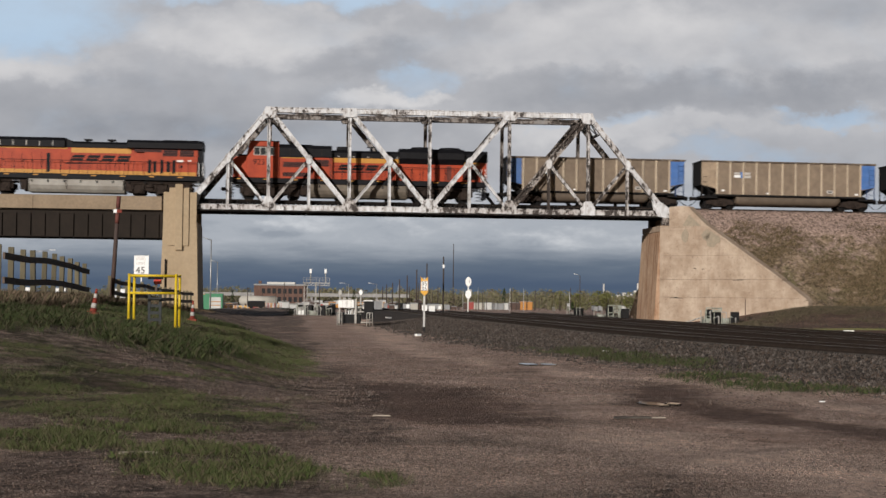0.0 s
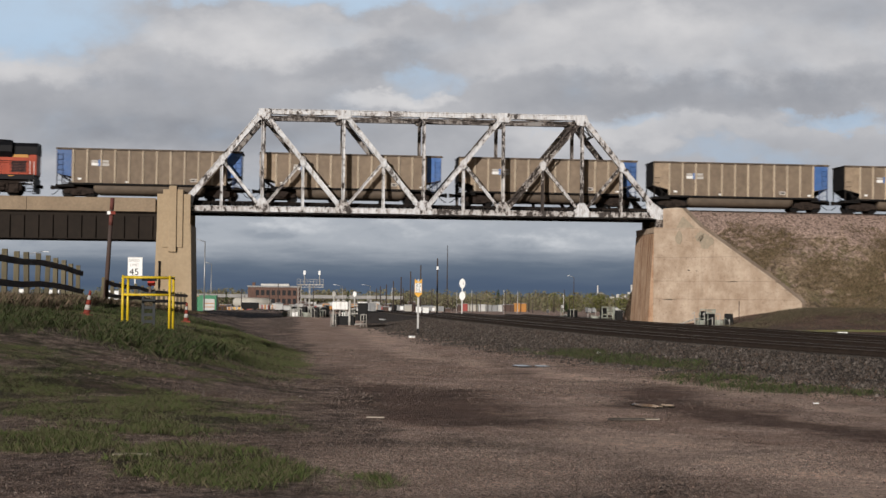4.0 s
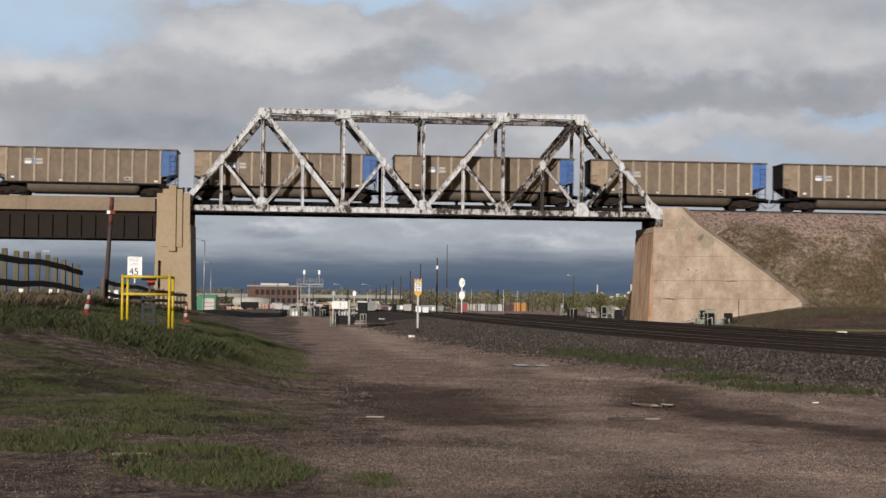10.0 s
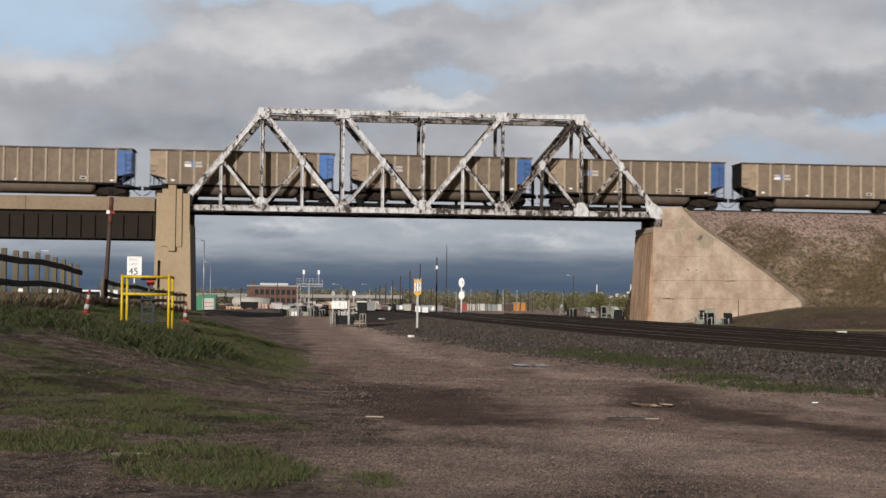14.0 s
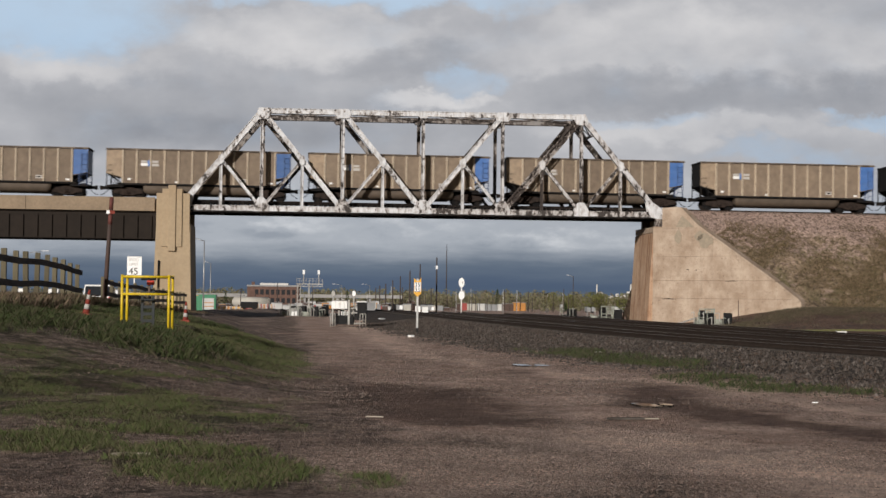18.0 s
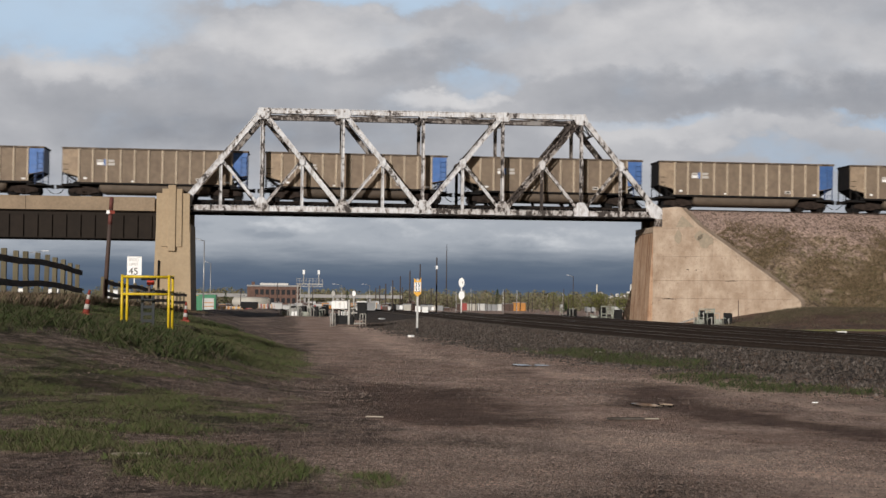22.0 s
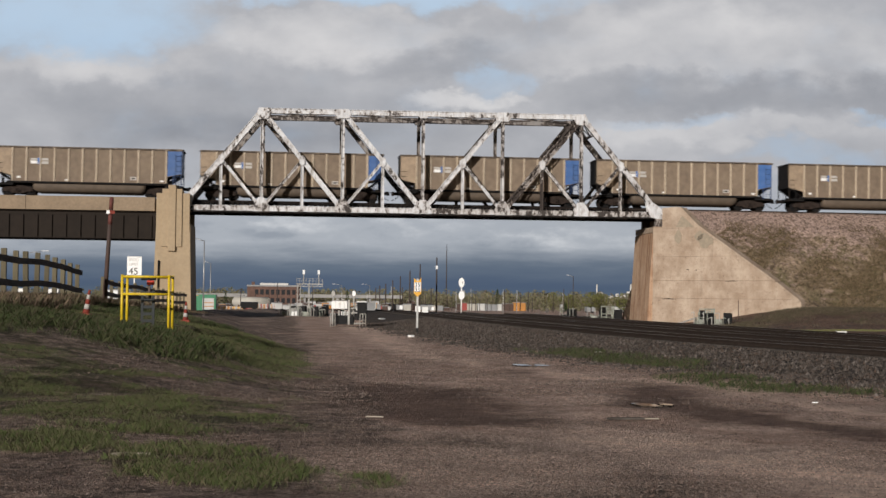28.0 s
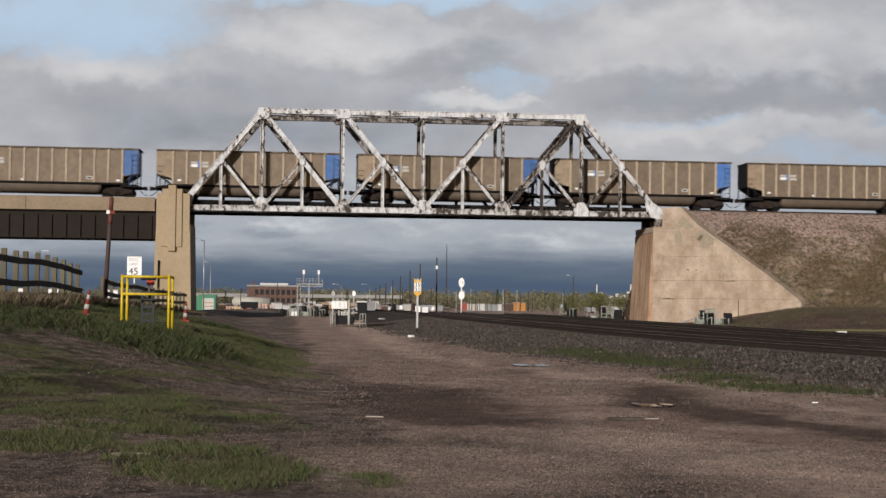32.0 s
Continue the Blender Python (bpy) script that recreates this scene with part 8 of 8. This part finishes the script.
def strew_stones():
    def road(x, y):
        g, d, st, cl = ground_kinds(x, y)
        return np.clip(1.0 - 0.75 * g, 0.1, 1) * np.clip(0.15 + 0.75 * st + 0.45 * lumps(x, y, 0.9, 3.3), 0.05, 1) * np.clip(1 - 0.8 * d, 0, 1) * np.where(y < -115.5, 1, 1 - 0.7 * cl)
    x, y = scatter(150000, -14.5, -1.5, -123, -108, road)
    v, f = stones(x, y, ground_z(x, y), 0.008, 0.042, 0.42)
    stuff("gravel", v, f, M_GRAVEL, "loose brown and grey gravel on the dirt track", "gravel")
    x, y = scatter(120000, -14, 2, -109, -78, lambda x, y: np.clip(road(x, y) + 0.03, 0, 1))
    v, f = stones(x, y, ground_z(x, y), 0.012, 0.075, 0.45)
    stuff("gravel", v, f, M_GRAVEL, "loose gravel strewn over the farther dirt track", "gravel")

    def shoulder_z(x, y):
        d = x - low_track(y)
        return np.maximum(ground_z(x, y), np.interp(d, [-6.0, -4.2, -1.75, 10.4], [-0.1, 0.15, 0.44, 0.44]))
    y = RNG.uniform(-116, -20, 60000)
    d = -6.9 + 5.2 * RNG.random(60000) ** 0.75 + 0.5 * RNG.normal(0, 1, 60000)
    d = np.minimum(d, -1.75)
    x = low_track(y) + d
    v, f = stones(x, y, shoulder_z(x, y), 0.03, 0.15)
    stuff("ballast_stones", v, f, M_ROCKS, "grey and brown ballast stones on the track shoulder", "stones")
    y = RNG.uniform(-112, -25, 14000)
    x = low_track(y) + RNG.uniform(-1.7, 10.3, 14000)
    v, f = stones(x, y, shoulder_z(x, y), 0.03, 0.08)
    stuff("ballast_stones", v, f, island_mat("fouled_ballast_stone", [(0.03, 0.026, 0.023), (0.06, 0.05, 0.043), (0.10, 0.085, 0.072)]), "dark ballast stones between the rails", "stones")
    x, y = RNG.uniform(20.5, 46, 26000), RNG.uniform(-14, 0.6, 26000)
    ok = ~((x < 28.5) & (y < np.interp(x, [19.0, 28.3], [-0.3, -10.4])))
    top = step(-9.5, -2.0, y + 1.2 * lumps(x, y, 0.6, 2.0))
    ok &= RNG.random(len(x)) < 0.12 + 0.88 * top * np.clip(0.5 + 0.5 * lumps(x, y, 1.1), 0.1, 1)
    x, y = x[ok], y[ok]
    v, f = stones(x, y, fill_z(x, y), 0.04, 0.20, 0.5)
    stuff("fill_stones", v, f, island_mat("fill_stone", [(0.16, 0.112, 0.088), (0.30, 0.215, 0.175), (0.40, 0.295, 0.245), (0.22, 0.155, 0.122), (0.48, 0.375, 0.32)]), "broken stone on the railway embankment slope", "stones")
    x, y = RNG.uniform(20.5, 46, 44000), RNG.uniform(-14.5, -0.8, 44000)
    ok = ~((x < 28.7) & (y < np.interp(x, [19.0, 28.3], [-0.3, -10.4]))) & (RNG.random(len(x)) < np.clip(0.35 + 0.75 * lumps(x, y, 0.55, 4.0), 0.03, 1) * step(-0.5, -3.5, y))
    x, y = x[ok], y[ok]
    v, f = blades(x, y, fill_z(x, y), 6, 0.06, 0.26, 0.009, 0.12, 0.5)
    stuff("slope_grass", v, f, island_mat("slope_grass", [(0.05, 0.038, 0.021), (0.12, 0.09, 0.05), (0.22, 0.155, 0.095), (0.075, 0.066, 0.03), (0.30, 0.22, 0.14)]), "sparse brown and olive grass on the embankment slope", "grass")
    # rank weeds and clods over the earth heaped at the foot
    def toe_z(x, y):
        return np.where(x > 28.9, np.maximum(ground_z(x, y), fill_z(x, y)), ground_z(x, y))

    def open_ground(x, y):
        return ~((x < 28.9) & (y > np.interp(x, [19.0, 28.3], [-2.6, -12.2])))
    x, y = RNG.uniform(20.5, 46, 26000), RNG.uniform(-27, -9.5, 26000)
    ok = (RNG.random(26000) < np.clip(0.3 + 2.2 * fbm(x, y, 0.3, 41), 0, 1) * step(-26.5, -20, y)) & open_ground(x, y)
    x, y = x[ok], y[ok]
    v, f = blades(x, y, toe_z(x, y), 6, 0.04, 0.22, 0.009, 0.16, 0.5)
    stuff("toe_weeds", v, f, island_mat("dark_weeds", [(0.040, 0.036, 0.022), (0.062, 0.052, 0.034), (0.090, 0.072, 0.048), (0.14, 0.11, 0.075), (0.046, 0.048, 0.024)]), "dark weeds and dead grass at the embankment foot", "grass")
    x, y = RNG.uniform(19.5, 46, 9000), RNG.uniform(-30, -10.5, 9000)
    ok = open_ground(x, y)
    x, y = x[ok], y[ok]
    v, f = stones(x, y, toe_z(x, y), 0.04, 0.16, 0.5)
    stuff("toe_stones", v, f, M_ROCKS, "scattered dark stones on the earth before the embankment", "stones")
    x, y = RNG.uniform(19, 34, 16000), RNG.uniform(-33, -27, 16000)
    ok = RNG.random(16000) < 0.9 * np.exp(-((y + 30.0) / 1.1) ** 2) * step(19, 22, x) + 0.01
    x, y = x[ok], y[ok]
    v, f = blades(x, y, ground_z(x, y), 5, 0.03, 0.10, 0.012, 0.12, 0.4)
    stuff("toe_grass", v, f, island_mat("pale_new_grass", [(0.11, 0.12, 0.04), (0.15, 0.15, 0.06), (0.20, 0.18, 0.09)]), "strip of pale green grass at the embankment foot", "grass")


def far_woods():
    """Early spring woods on the skyline: twiggy crowns of many small clumps over thin trunks."""
    vs, fs, n0 = [], [], 0
    tv, tf, t0 = [], [], 0
    r = np.random.default_rng(5)
    rows = []
    for k in range(900):
        yy = r.uniform(640, 860)
        xx = r.uniform(-140, 330)
        rows.append((xx, yy, r.uniform(5.0, 9.5), r.uniform(4.0, 8.0)))
    for k in range(60):
        rows.append((r.uniform(92, 150), r.uniform(520, 640), r.uniform(4.0, 7.5), r.uniform(2.0, 3.8)))
    for xx, yy, h, w in rows:
        zb = float(ground_z(xx, yy))
        m = 150
        a, u, q = r.uniform(0, 2 * np.pi, m), r.random(m) ** 0.5, r.uniform(-1, 1, m)
        px = xx + np.cos(a) * u * w * 0.5 * np.sqrt(1 - 0.7 * q * q) + r.normal(0, 0.15, m)
        py = yy + np.sin(a) * u * w * 0.5
        pz = zb + h * 0.52 + q * h * 0.50 + r.normal(0, 0.2, m)
        s = r.uniform(0.3, 0.85, m)
        d = r.normal(0, 1, (m, 3, 3)) * s[:, None, None] * 0.6
        v = np.stack([px, py, pz], -1)[:, None] + d
        vs.append(v.reshape(-1, 3))
        fs.append(np.arange(m * 3).reshape(-1, 3) + n0)
        n0 += m * 3
        t = np.array([[xx - 0.08, yy, zb - 0.5], [xx + 0.08, yy, zb - 0.5], [xx, yy + 0.2, zb - 0.5], [xx, yy, zb + h * 0.9]])
        tv.append(t)
        tf.append(np.array([[0, 1, 3], [1, 2, 3], [2, 0, 3]]) + t0)
        t0 += 4
        for _ in range(4):
            b = np.array([xx + r.normal(0, w * 0.28), yy, zb + h * r.uniform(0.6, 1.02)])
            a0 = np.array([xx, yy, zb + h * r.uniform(0.25, 0.5)])
            tv.append(np.array([a0 + [-0.04, 0, 0], a0 + [0.04, 0, 0], a0 + [0, 0.05, 0], b]))
            tf.append(np.array([[0, 1, 3], [1, 2, 3], [2, 0, 3]]) + t0)
            t0 += 4
    # distance haze is mixed into these leaf colours: paler and greyer
    leaf = island_mat("hazed_spring_foliage", [(0.15, 0.13, 0.085), (0.18, 0.155, 0.095), (0.135, 0.14, 0.075), (0.20, 0.19, 0.11), (0.16, 0.125, 0.10)])
    stuff("far_woods", np.concatenate(vs), np.concatenate(fs), leaf, "thin olive-brown spring woods on the skyline", "trees")
    stuff("far_trunks", np.concatenate(tv), np.concatenate(tf), M_TRUNK, "bare trunks and limbs of the far woods", "trees")


def tree(x, y, h, w, kind_, label):
    """A tree in three parts: tapered trunk, limbs, and a ragged crown of leaf clumps."""
    t = thing("tree", label, "tree", at=pose(x, y, gz(x, y)), group="trees beyond the yard")
    r = np.random.default_rng(int(abs(x * 13 + y)))
    bm = BM()
    rod(bm, (0, 0, -0.3), (0.1, 0, h * 0.75), 0.05 * h * 0.5, 8, 0.02)
    part("trunk", bm, M_UTIL, t)
    m = 420
    q = r.random(m)
    a = r.uniform(0, 2 * np.pi, m)
    if kind_ == "fir":
        rad = w / 2 * (1 - q) * r.uniform(0.5, 1.0, m) + 0.05
        z = h * (0.12 + 0.88 * q)
        leaf = M_FIR
    else:
        rad = w / 2 * np.sqrt(np.clip(1 - (2 * q - 1) ** 2, 0.05, 1)) * r.random(m) ** 0.4 * (1 + 0.25 * np.sin(3 * a + 2))
        z = h * (0.28 + 0.72 * q)
        leaf = M_SPRING
        bm = BM()
        for k in range(9):
            b = r.uniform(0, 2 * np.pi)
            rod(bm, (0.05, 0, h * (0.25 + 0.05 * k)), (math.cos(b) * w * 0.36, math.sin(b) * w * 0.36, h * (0.5 + 0.05 * k)), 0.05, 5, 0.012)
        part("limb", bm, M_UTIL, t)
    c = np.stack([rad * np.cos(a), rad * np.sin(a), z], -1)
    v = c[:, None] + r.normal(0, 1, (m, 3, 3)) * r.uniform(0.08, 0.22, m)[:, None, None]
    o = new("crown", raw_mesh("crown", v.reshape(-1, 3).tolist(), np.arange(m * 3).reshape(-1, 3).tolist(), [leaf]))
    o.parent = t


# bark of the far woods, its contrast softened for haze in the colour
M_TRUNK = mat("hazed_grey_bark", (0.11, 0.095, 0.08), 0.9, vary=0.3, scale=2)
M_SPRING = island_mat("young_leaves", [(0.10, 0.105, 0.03), (0.135, 0.135, 0.042), (0.09, 0.10, 0.035), (0.15, 0.13, 0.06)])
grow_grass()
strew_stones()
far_woods()
for x, y, h, w, k, s in ((59.0, 250, 4.8, 5.0, "leaf", "green tree in young leaf beyond the yard"), (62.5, 258, 4.4, 4.5, "leaf", "green tree in young leaf beyond the yard"), (56.5, 262, 4.0, 3.6, "leaf", "small tree in thin spring leaf"), (67.5, 255, 3.4, 4.0, "leaf", "olive brown tree in thin leaf"), (64.8, 236, 2.0, 1.5, "fir", "small dark conifer by the yard"), (78, 430, 6.5, 4.5, "leaf", "young green roadside tree"), (84, 440, 5.5, 5.0, "leaf", "young green tree in thin leaf"), (70, 520, 8.5, 2.8, "fir", "dark narrow conifer beyond the yard"), (97, 440, 6.0, 6.0, "leaf", "broad tree in thin spring leaf"),
                         (104, 450, 5.5, 5.5, "leaf", "broad tree in thin spring leaf"), (66, 330, 2.4, 1.6, "fir", "small dark conifer by the yard"), (12, 560, 8.0, 3.0, "fir", "dark conifer on the skyline"), (-40, 600, 7, 3.2, "fir", "dark conifer on the skyline")):
    tree(x, y, h, w, k, s)

# ---- litter and puddles on the dirt track ----
M_WATER = mat("muddy_water", (0.03, 0.025, 0.02), 0.06, vary=0.1, scale=3, spec=0.6)
M_PALEWOOD = mat("pale_dry_wood", (0.30, 0.26, 0.21), 0.8, vary=0.15, scale=12, stretch=(0.2, 1, 1))


def puddle(x, y, w, d, turn=0.0):
    bm = BM()
    r = random.Random(int(abs(x * 100)))
    pts = []
    for k in range(26):
        a = 2 * math.pi * k / 26
        q = 0.8 + 0.35 * r.random()
        pts.append((w / 2 * math.cos(a) * q, d / 2 * math.sin(a) * q))
    slab(bm, pts, -0.03, 0.0, "z")
    solo("puddle", bm, M_WATER, "shallow muddy puddle in a rut of the track", "puddle", at=pose(x, y, gz(x, y) + 0.035, 0, 0, turn), group="puddles")


puddle(-4.72, -109.4, 0.36, 0.9, 10)
puddle(-4.38, -109.4, 0.22, 0.5, 0)
puddle(-4.4, -92.2, 0.5, 1.0, 0)
puddle(-3.9, -92.4, 0.4, 0.8, 0)


def stick(name, x, y, L, w, h, turn, material, label):
    bm = BM()
    beam(bm, (-L / 2, 0, 0), (L / 2, 0, 0), w, h)
    bmesh.ops.bevel(bm, geom=bm.edges[:], offset=min(w, h) * 0.2, segments=1, affect="EDGES")
    solo(name, bm, material, label, "litter", at=pose(x, y, gz(x, y) + h / 2 + 0.01, 0, 0, turn))


stick("stick", -9.2, -111.65, 0.26, 0.022, 0.022, -12, M_PALEWOOD, "pale broken stick lying on gravel")
stick("plank", -5.57, -112.0, 0.55, 0.10, 0.03, 3, M_TIE, "dark plank pressed into the mud")
stick("plank", -5.19, -111.97, 0.22, 0.07, 0.02, 3, M_PALEWOOD, "pale end of a broken plank in the mud")
stick("paper_scrap", -1.35, -107.6, 0.10, 0.05, 0.02, 10, M_SIGNWHITE, "crumpled white paper scrap on the grass")
stick("paper_scrap", -5.03, -60.0, 0.25, 0.2, 0.10, 30, M_SIGNWHITE, "crumpled white scrap beside the speed board")
stick("stick", -12.06, -118.3, 0.40, 0.04, 0.03, 8, M_PALEWOOD, "pale stick in the grass")
stick("concrete_block", 21.8, -40.0, 0.6, 0.25, 0.10, 2, M_BOXWHITE, "pale concrete block between the tracks")
stick("rag", 0.0, -79.0, 0.3, 0.25, 0.22, 20, M_SIGNBLACK, "black bundle lying on the ballast shoulder")
stick("paper_scrap", -0.5, -82.5, 0.3, 0.2, 0.10, 30, M_SIGNWHITE, "white scrap on the ballast shoulder")


CAR_A = [(0, -203), (5, -138), (9, -86), (11.5, -53), (12, -46), (13, -34), (14, -22), (16, 2), (18, 24), (20, 38), (22, 42), (27, 43), (32, 43)]
CAR_B = [(0, -236), (6, -164), (11, -100), (14.5, -56), (16.5, -31), (17, -25.4), (18.2, -14), (20, 4), (22, 21), (24, 31), (26, 34), (32, 34)]


def motions():
    """The train rolls to the left at an even pace; two cars pass on the road and pull up beyond the pier; the high cloud drifts slowly to the right."""
    for ob, x in TRAIN:
        rows = []
        for t in range(0, 33, 4):
            xx = x - SPEED * t
            rows.append((t, pose(xx, TRACK_Y, rail_z(xx), 0, math.degrees(math.atan(0.0038)), 0)))
        walk(ob, rows)
        # the wheels turn as they roll
        for w in [o for o in ob.children_recursive if o.name.startswith("wheelset")]:
            m = w.matrix_basis.copy()
            r = m.translation.z
            rate = math.degrees(SPEED / r)
            t0, t1 = max(0.0, (x - 44) / SPEED), min(32.0, (x + 66) / SPEED)   # while the car is near the bridge
            if t1 <= t0:
                continue
            q0, q1 = int(t0 * 15), math.ceil(t1 * 15)
            rows = [(q / 15, Matrix.Translation(m.translation) @ pose(0, 0, 0, 0, -(rate * (q - q0) / 15) % 360, 0)) for q in range(q0, q1 + 1)]
            walk(w, ([(0, rows[0][1])] if q0 > 0 else []) + rows + ([(32, rows[-1][1])] if q1 < 480 else []))
    for t0, table, ob in ((0, CAR_A, sedan), (0, CAR_B, suv)):
        walk(ob, [(t, on_road(y)) for t, y in table])
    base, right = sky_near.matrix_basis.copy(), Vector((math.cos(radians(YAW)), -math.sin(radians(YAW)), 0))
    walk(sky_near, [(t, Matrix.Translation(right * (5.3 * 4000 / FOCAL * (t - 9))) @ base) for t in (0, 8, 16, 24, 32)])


motions()
